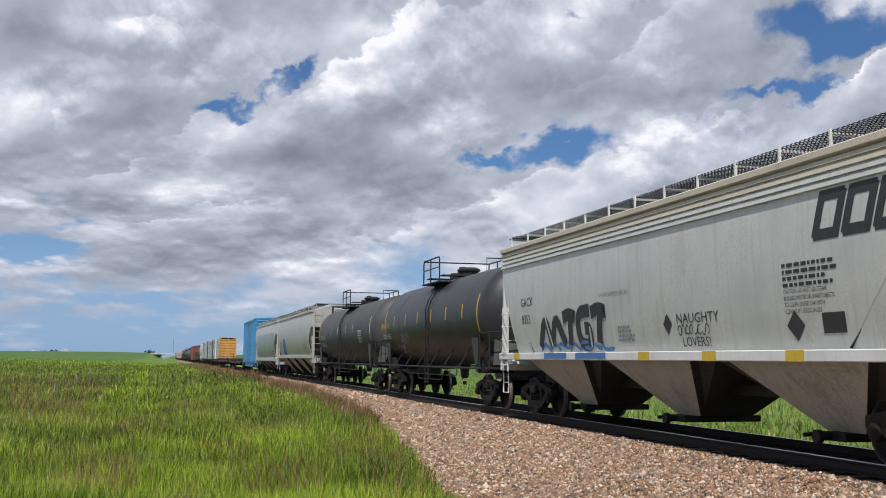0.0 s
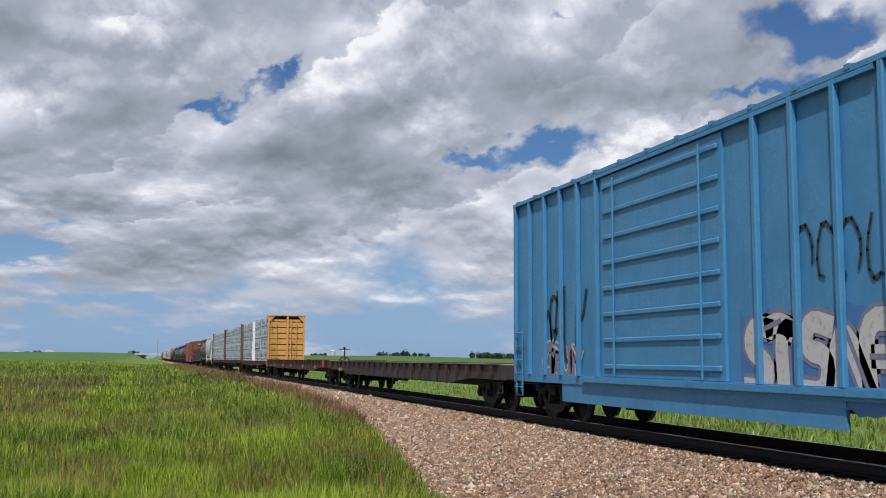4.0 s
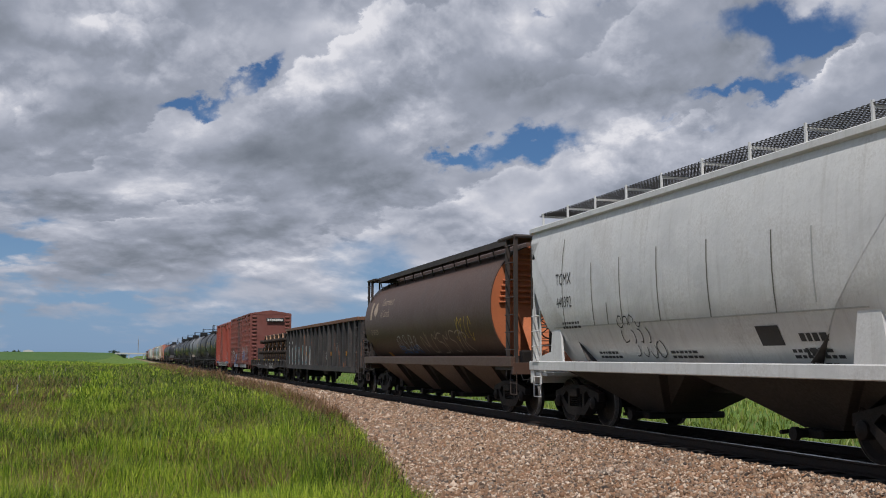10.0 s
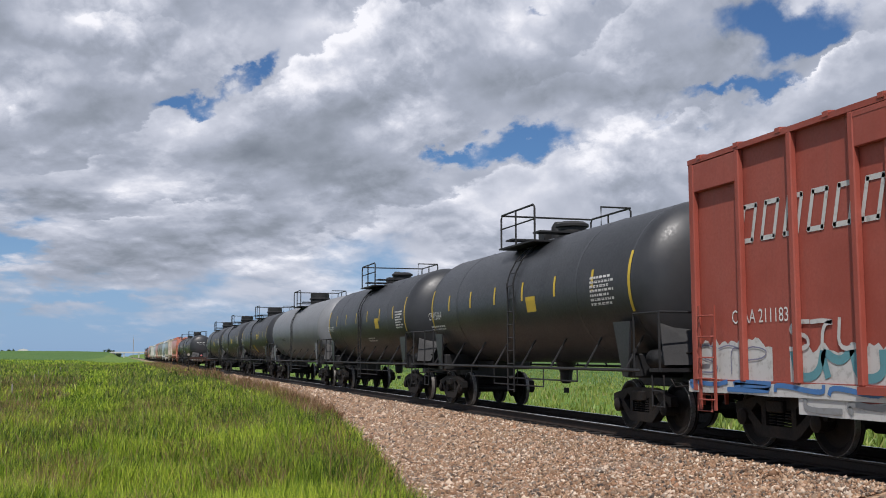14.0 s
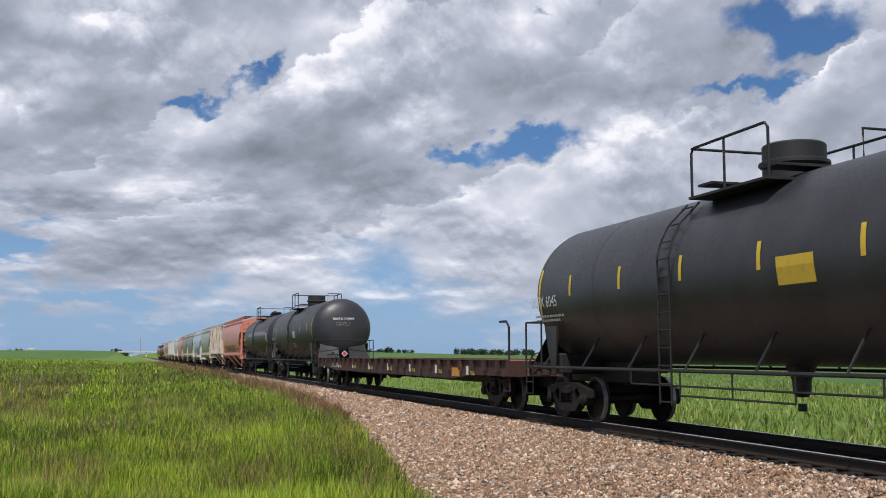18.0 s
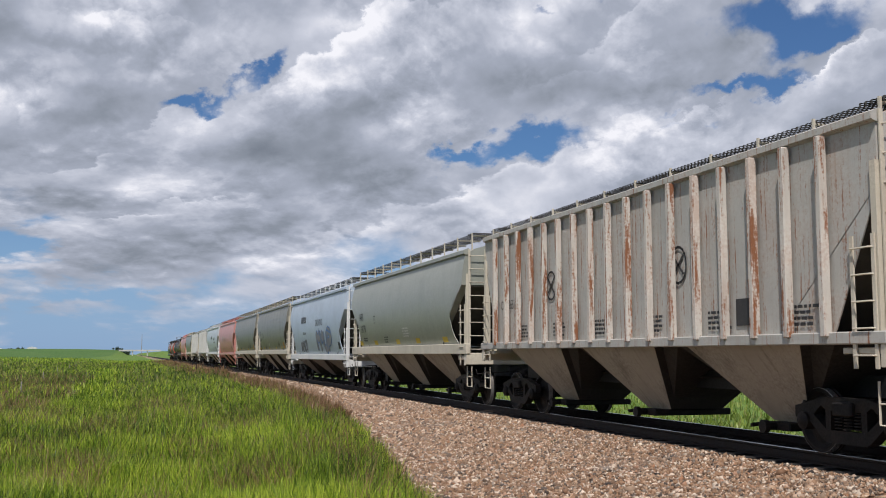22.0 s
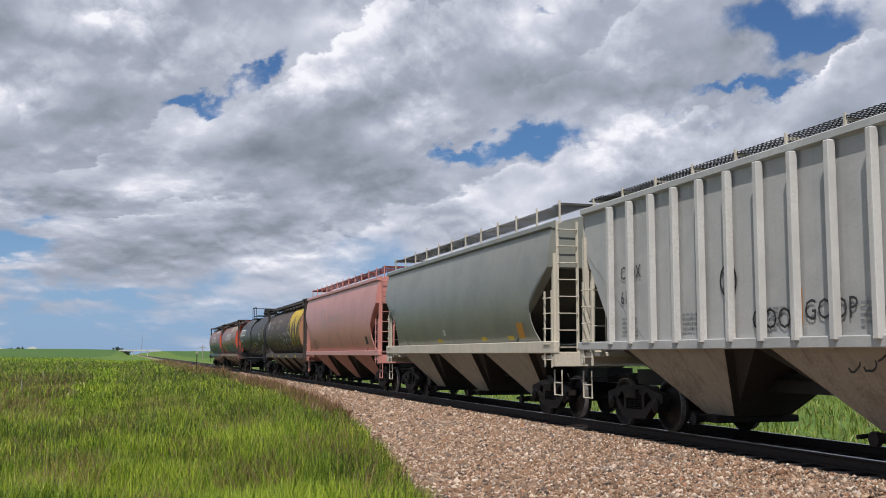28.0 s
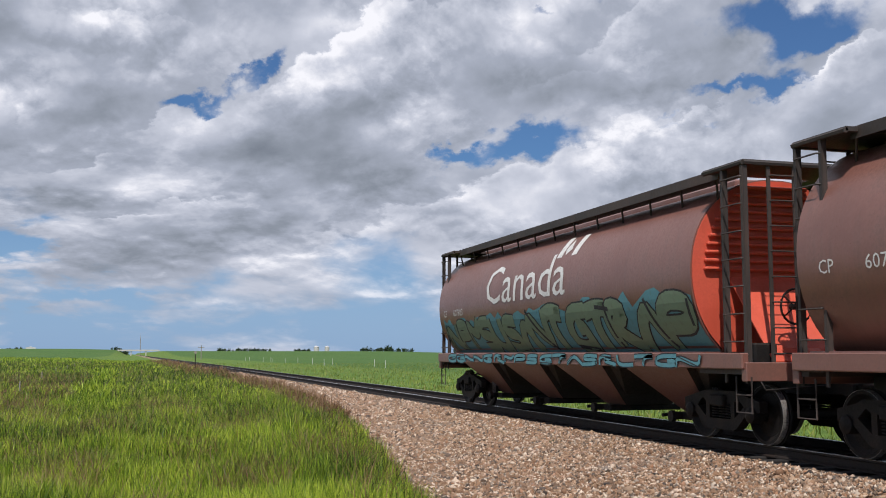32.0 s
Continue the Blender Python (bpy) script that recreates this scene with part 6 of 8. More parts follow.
def gondola(lo, hi, label, mat, z0=0.78, z1=2.95):
    car, half = car_base(lo, hi, label, "gondola car")
    yb = half - 0.55
    part("floor", boxed(-1.40, 1.40, -yb, yb, 1.05, 1.12), mat, car)
    for s in (-1, 1):
        part("side_wall", boxed(min(s * 1.40, s * 1.44), max(s * 1.40, s * 1.44), -yb, yb, z0 + 0.2, z1), mat, car)
        part("side_sill", boxed(min(s * 1.40, s * 1.54), max(s * 1.40, s * 1.54), -yb + 0.5, yb - 0.5, z0, z0 + 0.22), mat, car)
        part("top_chord", boxed(min(s * 1.38, s * 1.58), max(s * 1.38, s * 1.58), -yb, yb, z1 - 0.12, z1 + 0.02, bevel=0.012), "rust_brown", car, "rusted top chord")
        n = 17
        for k in range(n):
            y = -yb + 0.6 + (2 * yb - 1.2) * k / (n - 1)
            shared("side_stake_" + mat, lambda bm: plate(bm, [(-1.44, -0.10, z0 + 0.2), (-1.44, 0.10, z0 + 0.2), (-1.44, 0.07, z1 - 0.12), (-1.44, -0.07, z1 - 0.12)], (-0.13, 0, 0)),
                   mat, car, pose(0, y, 0) if s < 0 else pose(0, y, 0, 0, 0, 180), name="side_stake")
        end = part("end_wall", boxed(-1.40, 1.40, s * yb - 0.03, s * yb + 0.03, z0 + 0.2, z1), mat, car)
        for j in range(6):
            z = 1.15 + 0.30 * j
            shared("gon_end_rib", lambda bm: box(bm, -1.38, 1.38, -0.06, 0.06, -0.06, 0.06, 0.02), mat, end, pose(0, s * (yb + 0.08), z), name="end_rib")
        part("end_cap", boxed(-1.46, 1.46, s * yb - 0.08, s * yb + 0.10, z1 - 0.12, z1 + 0.02, bevel=0.012), "rust_brown", car)
        add_ladder(car, mat, pose(-1.50, s * (yb - 0.3), 0), 0.40, 0.75, 2.7, 6)
        add_ladder(car, mat, pose(-1.15, s * (yb + 0.17), 0, 0, 0, 90 if s < 0 else -90), 0.40, 0.75, 2.8, 6)
    part("centre_sill", boxed(-0.34, 0.34, -half + 0.6, half - 0.6, 0.65, 1.05), "dark_steel", car)
    shared("brake_gear", brake_gear_shape, "truck_steel", car, label="black brake cylinder and rods")
    add_truck(car, -(half - 2.2)), add_truck(car, half - 2.2)
    add_ends(car, half, mat)
    return done(car), half, (lambda z: -1.575)

# ---------------------------------------------------------------- paint shop
paint("light_grey", (0.52, 0.53, 0.50), 0.34, (0.22, 0.18, 0.13), 0.35, 0.40)
paint("beige_grey", (0.41, 0.40, 0.345), 0.34, (0.20, 0.17, 0.13), 0.30, 0.30)
paint("mid_grey", (0.43, 0.435, 0.415), 0.34, (0.20, 0.18, 0.15), 0.30, 0.25)
paint("patch_grey", (0.25, 0.275, 0.285), 0.34, (0.30, 0.31, 0.30), 0.3, 0.35)
paint("boxcar_blue", (0.055, 0.235, 0.44), 0.45, (0.05, 0.09, 0.12), 0.35, 0.35)
paint("white_paint", (0.64, 0.64, 0.62), 0.34, (0.28, 0.25, 0.21), 0.35, 0.35, dents=0.5)
paint("grain_brown", (0.085, 0.046, 0.031), 0.46, (0.040, 0.032, 0.026), 0.45, 0.35)
paint("grain_red", (0.190, 0.080, 0.060), 0.34, (0.085, 0.058, 0.045), 0.40, 0.35)
paint("dark_brown", (0.062, 0.038, 0.026), 0.46, (0.032, 0.027, 0.022), 0.45, 0.35)
paint("end_orange", (0.42, 0.125, 0.045), 0.55, (0.16, 0.06, 0.04), 0.35, 0.25)
paint("end_red", (0.56, 0.085, 0.045), 0.50, (0.22, 0.05, 0.03), 0.25, 0.25)
paint("end_tan", (0.38, 0.19, 0.105), 0.55, (0.15, 0.09, 0.06), 0.35, 0.25)
paint("brown_black", (0.040, 0.032, 0.028), 0.60, (0.09, 0.05, 0.035), 0.40, 0.25)
paint("gondola_black", (0.028, 0.027, 0.027), 0.62, (0.11, 0.09, 0.08), 0.55, 0.45, rust=0.2)
paint("rust_brown", (0.17, 0.085, 0.050), 0.75, (0.09, 0.05, 0.03), 0.5, 0.3)
paint("flat_rust", (0.052, 0.021, 0.016), 0.70, (0.018, 0.013, 0.012), 0.65, 0.50, rust=0.3)
paint("flat_black", (0.030, 0.027, 0.026), 0.65, (0.055, 0.042, 0.035), 0.5, 0.35, rust=0.2)
paint("flat_yellow", (0.20, 0.115, 0.034), 0.62, (0.060, 0.040, 0.028), 0.65, 0.75, rust=0.7)
paint("bulkhead_yellow", (0.60, 0.32, 0.085), 0.50, (0.25, 0.14, 0.05), 0.30, 0.45, rust=0.25)
paint("bulkhead_brown", (0.155, 0.060, 0.042), 0.60, (0.08, 0.045, 0.035), 0.4, 0.35, rust=0.2)
paint("boxcar_brown", (0.185, 0.058, 0.045), 0.60, (0.110, 0.058, 0.048), 0.35, 0.40)
paint("boxcar_red", (0.31, 0.066, 0.044), 0.58, (0.17, 0.06, 0.045), 0.35, 0.40)
paint("tank_black", (0.024, 0.0255, 0.029), 0.40, (0.040, 0.040, 0.041), 0.25, 0.28, dents=0.05)
paint("tank_dusty", (0.052, 0.052, 0.054), 0.52, (0.085, 0.078, 0.072), 0.35, 0.35, dents=0.05)
paint("tank_grey", (0.17, 0.175, 0.185), 0.46, (0.08, 0.085, 0.085), 0.35, 0.25, dents=0.08)
paint("potash_orange", (0.60, 0.215, 0.145), 0.34, (0.30, 0.13, 0.09), 0.30, 0.35)
paint("potash_pink", (0.57, 0.245, 0.205), 0.34, (0.28, 0.135, 0.115), 0.32, 0.35)
paint("rusty_white", (0.42, 0.41, 0.375), 0.55, (0.30, 0.17, 0.10), 0.35, 0.45, rust=0.45, dents=0.4)
paint("rusty_rib", (0.56, 0.52, 0.46), 0.55, (0.34, 0.15, 0.08), 0.4, 0.6, rust=0.9)
paint("rib_post", (0.52, 0.51, 0.48), 0.5, (0.22, 0.18, 0.14), 0.35, 0.4)
paint("rib_white", (0.40, 0.40, 0.385), 0.50, (0.30, 0.28, 0.25), 0.30, 0.30, dents=0.55)
paint("rib_white_worn", (0.42, 0.425, 0.415), 0.50, (0.27, 0.25, 0.22), 0.30, 0.30, dents=0.6)
paint("olive_grey", (0.305, 0.315, 0.270), 0.34, (0.17, 0.16, 0.13), 0.28, 0.25)
paint("seam_shade", (0.135, 0.130, 0.108), 0.5, (0.10, 0.09, 0.075), 0.30, 0.25)
paint("efnx_grey", (0.205, 0.196, 0.160), 0.34, (0.17, 0.15, 0.12), 0.30, 0.25)
paint("pale_blue", (0.42, 0.49, 0.57), 0.34, (0.20, 0.22, 0.25), 0.25, 0.22)
paint("pale_grey_blue", (0.50, 0.535, 0.555), 0.34, (0.25, 0.25, 0.25), 0.28, 0.25)
paint("green_grey", (0.215, 0.222, 0.190), 0.34, (0.17, 0.165, 0.13), 0.28, 0.25)
paint("cream", (0.55, 0.50, 0.40), 0.55, (0.26, 0.19, 0.13), 0.35, 0.35)
paint("pale_bay", (0.46, 0.43, 0.37), 0.7, (0.10, 0.08, 0.065), 0.5, 0.55)
paint("cream_bay", (0.40, 0.345, 0.27), 0.7, (0.07, 0.056, 0.045), 0.5, 0.55)
paint("dusty_dark_bay", (0.16, 0.135, 0.115), 0.75, (0.05, 0.042, 0.035), 0.6, 0.6)
paint("pink_bay", (0.50, 0.22, 0.17), 0.70, (0.12, 0.06, 0.05), 0.5, 0.5)
# shade of the recess below the hopper ends, given as paint colour
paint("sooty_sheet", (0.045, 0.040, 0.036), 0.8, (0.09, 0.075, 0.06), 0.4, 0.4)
# dark bay colour: grime plus the shade of the undersides, painted in
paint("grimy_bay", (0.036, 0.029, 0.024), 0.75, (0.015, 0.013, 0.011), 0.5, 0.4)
paint("white_sill", (0.66, 0.66, 0.64), 0.5, (0.33, 0.28, 0.22), 0.3, 0.3)
paint("deck_wood", (0.20, 0.165, 0.135), 0.85, (0.10, 0.08, 0.07), 0.5, 0.2)
paint("red_deck", (0.28, 0.075, 0.05), 0.8, (0.12, 0.06, 0.045), 0.4, 0.2)
grating_material("walk_grating", (0.075, 0.070, 0.066))
grating_material("red_grating", (0.22, 0.06, 0.045))

# couplings along the train, in metres ahead of the camera when the clip starts
COUPLINGS = (9.0, 27.0, 43.1, 61.8, 82.2, 102.1, 118.8, 145.2, 173.3, 196.7, 219.8, 243.5, 257.5, 274.6, 295.2, 312.7, 328.9, 344.3,
             360.0, 376.0, 394.2, 411.2, 428.4, 446.1, 473.4, 491.2, 508.6, 526.8, 543.1, 559.4, 576.5, 592.5, 609.0, 626.6, 644.0,
             660.7, 678.0, 694.5, 712.1, 729.0, 747.9, 764.9, 781.9)


def ends_of(k):
    return COUPLINGS[k], COUPLINGS[k + 1]


def sill_marks(car, half, z, mat="yellow_mark", every=2.4, w=0.45, h=0.16, x=-1.565):
    faces = []
    y = half - 1.8
    while y > -half + 1.5:
        surface(None, car, "sill_reflector", mat, lambda q: x, [rect(y, z, w, h)], 1, 0.004)
        y -= every


def yellow_stripes(half, zc, tall=0.42, n=6, mat="yellow_mark"):
    out = [(y, zc - 0.1, tall, mat) for y in [half - 3.2 - (2 * half - 6.4) * k / (n - 1) for k in range(n)]]
    return out + [(half - 1.55, zc - 0.55, 1.1, mat), (-half + 1.65, zc - 0.55, 1.1, mat)]


LOADS = []          # (thing, place along the train, x, z, turn)


# 0: light grey hopper with a rusty tan roof
car, half, at = hopper(*ends_of(0), "light grey covered hopper car with rusty tan roof and spray paint", "light_grey", "white_sill", "white_sill", "pale_bay",
                       zs=(1.37, 1.54), ze=4.18, bays=3, roof_mat="cream", walk_up=0.36, cut=0.95, end_cut=3.7, outline=((0, 1), (1, 0)), eave_ribs=4, bulge=0.08)
sill_marks(car, half, 1.375)
letters(car, "GACX", at, 6.75, 2.68, 0.21, "black_mark")
letters(car, "8352", at, 6.72, 2.26, 0.21, "black_mark")
blocks(car, at, -5.55, 3.10, 2.6, 0.52, 4, "black_mark", 0.35, gap=0.30, thin=0.15)
small_print(car, at, -4.70, 2.72, 1.30, 4, pitch=0.095)
for row, words in enumerate(("CAUTION: DO NOT USE STEAM,", "BOILING WATER OR SHARP OBJECTS", "TO CLEAN. ENTER CAR WITH", "CLEAN SOFT SOLED SHOES.")):
    letters(car, words, at, -4.70, 2.34 - 0.095 * row, 0.062, "black_mark", 0.80, "stencil")
letters(car, "DO NOT HAMMER ON CAR", at, 1.9, 2.66, 0.085, "grey_spray", 0.9, "stencil")
panel(car, at, -5.55, 1.76, 0.50, 0.28, "black_mark")
surface(None, car, "hazard_diamond", "black_mark", at, [[(-0.85, 2.02), (-1.02, 1.83), (-1.19, 2.02), (-1.02, 2.21)]], 0.2)
surface(None, car, "hazard_diamond", "black_mark", at, [[(-4.70, 1.88), (-4.92, 1.66), (-5.14, 1.88), (-4.92, 2.10)]], 0.2)
spray(car, at, 5.45, 1.60, 3.9, 0.92, "black_spray", "pale_spray", 3, 5, 0.035)
spray(car, at, 5.5, 1.56, 4.2, 0.24, None, "blue_spray", 4, 7, 0.08)
surface(None, car, "spray_paint", "blue_spray", lambda z: -1.567, [rect(5.0, 1.40, 1.4, 0.13), rect(3.1, 1.40, 1.6, 0.13)], 1, 0.003)
letters(car, "NAUGHTY", at, -1.35, 2.02, 0.17, "black_spray", 1.25, "spray_paint")
scrawl(car, at, -1.40, 1.80, 1.1, 0.20, "black_spray", 5, 0.022, 8)
letters(car, "LOVERS!", at, -1.50, 1.62, 0.16, "black_spray", 1.15, "spray_paint")
small_print(car, at, 1.1, 2.0, 0.7, 4, "grey_spray")

# 1, 2: tank cars
car, half, at = tank(*ends_of(1), "black tank car with yellow lettering and white scrawl", "tank_black", r=1.50, zc=2.70, dome="low", ladder_y=-0.6,
                     stripes=yellow_stripes(8.0, 2.70), bands=2)
letters(car, "UTLX 42970", at, 7.1, 2.55, 0.22, "yellow_mark", 0.9)
small_print(car, at, 6.9, 2.30, 1.5, 3, "white_mark", 0.07)
scrawl(car, at, 5.0, 1.55, 1.2, 0.35, "pale_spray", 8, 0.03, 5)
scrawl(car, at, 4.0, 1.95, 1.4, 0.40, "pale_spray", 9, 0.03, 6)
car, half, at = tank(*ends_of(2), "dusty dark grey tank car with faded lettering", "tank_dusty", r=1.48, zc=2.68, dome="low", ladder_y=0.2,
                     stripes=[(y, 2.6, 0.4, "pale_spray") for y in (5.2, 3.4, 1.2, -1.2, -3.2)] + [(7.6, 2.1, 1.1, "yellow_mark"), (-7.5, 2.1, 1.1, "pale_spray")], bands=3)
letters(car, "ACFX 95186", at, 7.1, 2.40, 0.24, "pale_spray", 0.9)
small_print(car, at, 7.0, 2.15, 1.6, 3, "pale_spray", 0.08)
small_print(car, at, -4.6, 2.6, 0.9, 6, "pale_spray", 0.1)

# 3, 4: grey hoppers
def end_vent(car, half, frame_mat, panel_mat):
    """A framed lattice vent high on the end that faces the way the train runs."""
    y = -half + 0.70
    vent = part("end_vent", boxed(-0.38, 0.46, y, y + 0.07, 3.74, 4.50, bevel=0.01), frame_mat, car, "framed vent with a lattice")
    part("vent_panel", boxed(-0.28, 0.36, y - 0.02, y + 0.01, 3.84, 4.40), panel_mat, vent)
    bm = bmesh.new()
    for i in range(8):
        for j in range(7):
            x, z = -0.26 + 0.073 * i + 0.03 * (j % 2), 3.87 + 0.072 * j
            box(bm, x, x + 0.045, y - 0.028, y - 0.01, z, z + 0.045)
    tagged(part("vent_hole", bm, "dark_steel", vent), kind="stuff")


car, half, at = hopper(*ends_of(3), "beige-grey curved-side covered hopper car", "beige_grey", "beige_grey", "beige_grey", "cream_bay",
                       zs=(1.36, 1.56), ze=4.18, bays=4, cut=1.15, seams=0)
surface(None, car, "paint_patch", "blue_spray", at, [[(5.9, 1.6), (4.1, 1.6), (4.1, 2.45), (4.5, 2.75), (5.5, 2.75), (5.9, 2.4)]], 0.2, 0.005)
surface(None, car, "rust_streak", "orange_mark", at, [rect(-6.9, 1.7, 0.10, 0.9, 0.2)], 0.2)
small_print(car, at, 7.6, 2.5, 0.9, 5, "grey_spray")
small_print(car, at, -5.5, 2.2, 0.9, 4, "grey_spray")
panel(car, at, -1.0, 1.85, 0.3, 0.25, "white_mark")
end_vent(car, half, "dark_steel", "white_sill")
car, half, at = hopper(*ends_of(4), "grey covered hopper car with large repainted patch", "mid_grey", "mid_grey", "mid_grey", "dusty_dark_bay",
                       zs=(1.12, 1.38), ze=4.20, bays=4, cut=1.25, roundness=0.1)
surface(None, car, "repainted_patch", "patch_grey", at, [rect(6.3, 1.40, 14.6, 1.98)], 0.2, 0.004, "darker blue-grey repainted patch")
surface(None, car, "repainted_patch", "patch_grey", at, [rect(9.05, 2.76, 0.85, 0.72)], 0.2, 0.004, "darker blue-grey repainted patch")
letters(car, "NCIX", at, 8.2, 2.50, 0.22, "black_mark", 0.85)
letters(car, "1262", at, 8.1, 2.10, 0.22, "black_mark", 0.85)
small_print(car, at, 8.0, 1.85, 1.2, 3)
panel(car, at, 6.9, 2.45, 0.16, 0.22, "black_mark")
surface(None, car, "rust_streak", "orange_mark", at, [rect(-7.2, 1.6, 0.14, 1.2, 0.45)], 0.2)
surface(None, car, "rust_streak", "orange_mark", at, [rect(-3.9, 1.6, 0.10, 0.45, 0.2)], 0.2)
panel(car, at, -6.2, 1.62, 0.55, 0.36, "black_mark")
panel(car, at, -6.85, 1.60, 0.25, 0.24, "white_mark")

# 5: tall blue boxcar
car, half, at = boxcar(*ends_of(5), "tall bright blue boxcar with ribbed ends and spray paint", "boxcar_blue", "boxcar_blue", z0=1.02, z1=5.12, posts=17, style="blue", door=(0.35, 4.6), side_drop=0.38, roof_rise=0.08)
spray(car, lambda z: -1.445, -2.4, 0.80, 3.6, 1.25, "pale_spray", "lilac_spray", 21, 5, 0.09, under="blue_spray")
scrawl(car, lambda z: -1.445, -3.8, 2.3, 2.0, 1.0, "black_spray", 22, 0.05, 4)
spray(car, lambda z: -1.445, 5.9, 1.1, 2.4, 2.0, None, "black_spray", 23, 4, 0.10)
spray(car, lambda z: -1.445, 2.4, 1.3, 4.0, 1.6, None, "grey_spray", 24, 6, 0.05)
spray(car, lambda z: -1.445, 5.9, 0.95, 2.2, 0.8, "lilac_spray", "pale_spray", 25, 4, 0.06)
small_print(car, lambda z: -1.445, -6.4, 1.9, 0.8, 5, "white_mark")

# 6, 7: empty flats
car, half, at = flatcar(*ends_of(6), "empty dark rusty flatcar with a brake wheel on a staff", "flat_black", "flat_rust", deck=1.20, deep=0.50, pockets=24, wheel_post=False)
car6 = car
bm = rod(bmesh.new(), [(-0.9, half - 0.7, 0.9), (-0.9, half - 0.7, 1.80)], 0.03, 6)
part("brake_staff", bm, "dark_steel", car)
shared("brake_wheel", brake_wheel_shape, "truck_steel", car, pose(-0.9, half - 0.7, 1.82, 90, 0, 0), label="iron hand-brake wheel on a staff", smooth=True)
panel(car, at, half - 2.6, 0.82, 0.8, 0.14, "yellow_mark")
car, half, at = flatcar(*ends_of(7), "empty red-brown flatcar with stake pockets", "flat_rust", "flat_rust", deck=1.24, deep=0.50, pockets=26)
letters(car, "CP", at, -1.4, 0.86, 0.22, "grey_spray")
for y in (9.0, 4.5, 0.6, -4.6, -9.2):
    panel(car, at, y, 0.86, 0.55, 0.14, "orange_mark")
part("tie_down_post", boxed(-1.62, -1.50, -half + 1.2, -half + 1.6, 0.95, 1.28), "red_mark", car)


# 8 to 10: bulkhead flats with wrapped lumber
def tree_mark_shape(bm):
    """A plain pine-tree sign, two-tone halves left to the materials: three stacked tiers and a trunk."""
    half_pts = [(0.03, 0.0), (0.03, 0.07), (0.18, 0.02), (0.18, 0.13), (0.10, 0.20), (0.17, 0.18), (0.15, 0.29), (0.08, 0.33), (0.13, 0.32), (0.09, 0.41)]
    pts = [(-y, z) for y, z in half_pts] + [(0.0, 0.52)] + half_pts[::-1]
    pts = [(y * 0.86, 0.05 + z * 0.80) for y, z in pts]
    bm.faces.new([bm.verts.new((0, y, z)) for y, z in pts])


def word_mark_shape(bm):
    for k in range(8):
        y = 0.36 - k * 0.093
        f = [bm.verts.new((0, yy, zz)) for yy, zz in ((y, 0), (y - 0.066, 0), (y - 0.066, 0.105), (y, 0.105))]
        bm.faces.new(f)


def strap_shape(bm):
    box(bm, -0.006, 0.0, -0.012, 0.012, 0.0, 0.84)


def lumber_pack(length, logos, seed):
    """One wrapped pack: 1.22 m wide, creased sheet with slightly slack faces."""
    rng = random.Random(seed)
    bm = bmesh.new()
    w, h = 0.66, 0.825
    nx = max(6, int(length / 0.35))
    ring = [(-w, 0.0), (-w, 0.22), (-w, 0.44), (-w, 0.66), (-w, h), (w, h), (w, 0.0)]
    cols = []
    for k in range(nx + 1):
        y = -length / 2 + length * k / nx
        row = []
        for j, (x, z) in enumerate(ring):
            slack = rng.uniform(-0.014, 0.010) if j in (1, 2, 3) else rng.uniform(-0.006, 0.004)
            row.append(bm.verts.new((x + (slack if x < 0 else 0), y, z + (rng.uniform(-0.012, 0.006) if j == 4 else 0))))
        cols.append(row)
    for a, b in zip(cols, cols[1:]):
        for j in range(len(ring)):
            q = (j + 1) % len(ring)
            bm.faces.new((a[j], a[q], b[q], b[j]))
    bmesh.ops.recalc_face_normals(bm, faces=bm.faces[:])
    pack = part("lumber_pack", bm, "lumber_wrap")
    for s in (-1, 1):
        part("pack_end", boxed(-w + 0.004, w - 0.004, s * length / 2 - 0.012, s * length / 2 + 0.012, 0.005, h - 0.005), "white_wrap", pack, "plain white end cover")
    for k in range(logos):
        y = length / 2 - length * (k + 0.55) / logos + rng.uniform(-0.08, 0.08)
        z = 0.25 + rng.uniform(-0.03, 0.04)
        shared("tree_mark_b" if rng.random() < 0.5 else "tree_mark_a", tree_mark_shape, "green_mark" if rng.random() < 0.5 else "deep_green_mark", pack, pose(-w - 0.016, y, z), name="tree_mark", label="dark green tree sign")
        tagged(shared("word_mark", word_mark_shape, "black_mark", pack, pose(-w - 0.016, y, z - 0.15), label="black printed word as bars"), kind="stuff")
    for k in range(3):
        y = -length / 2 + length * (k + 0.5) / 3 + rng.uniform(-0.2, 0.2)
        shared("pack_strap", strap_shape, "black_mark", pack, pose(-w - 0.014, y, 0.0))
    return tagged(pack, "lumber pack in silvery white wrap with green tree signs", "lumber pack", "lumber packs on the flatcars")


def stack_lumber(lo, hi, spans, seed):
    """Four tiers, two packs across, on the deck between the bulkheads."""
    rng = random.Random(seed)
    mid = (lo + hi) / 2
    for y0, y1, n in spans:
        for tier in range(4):
            cuts = [y0 + (y1 - y0) * k / n for k in range(n + 1)]
            for k in range(1, n):
                cuts[k] += rng.uniform(-0.5, 0.5) * (tier % 2)
            for a, b in zip(cuts, cuts[1:]):
                for side in (-1, 1):
                    L = b - a - 0.03
                    pack = lumber_pack(L, max(2, round(L / 1.0)) if side < 0 else 1, rng.randint(0, 9999))
                    LOADS.append((pack, mid + (a + b) / 2, side * 0.68 + rng.uniform(-0.02, 0.02), 1.165 + 0.842 * tier, 0 if side < 0 else 180))


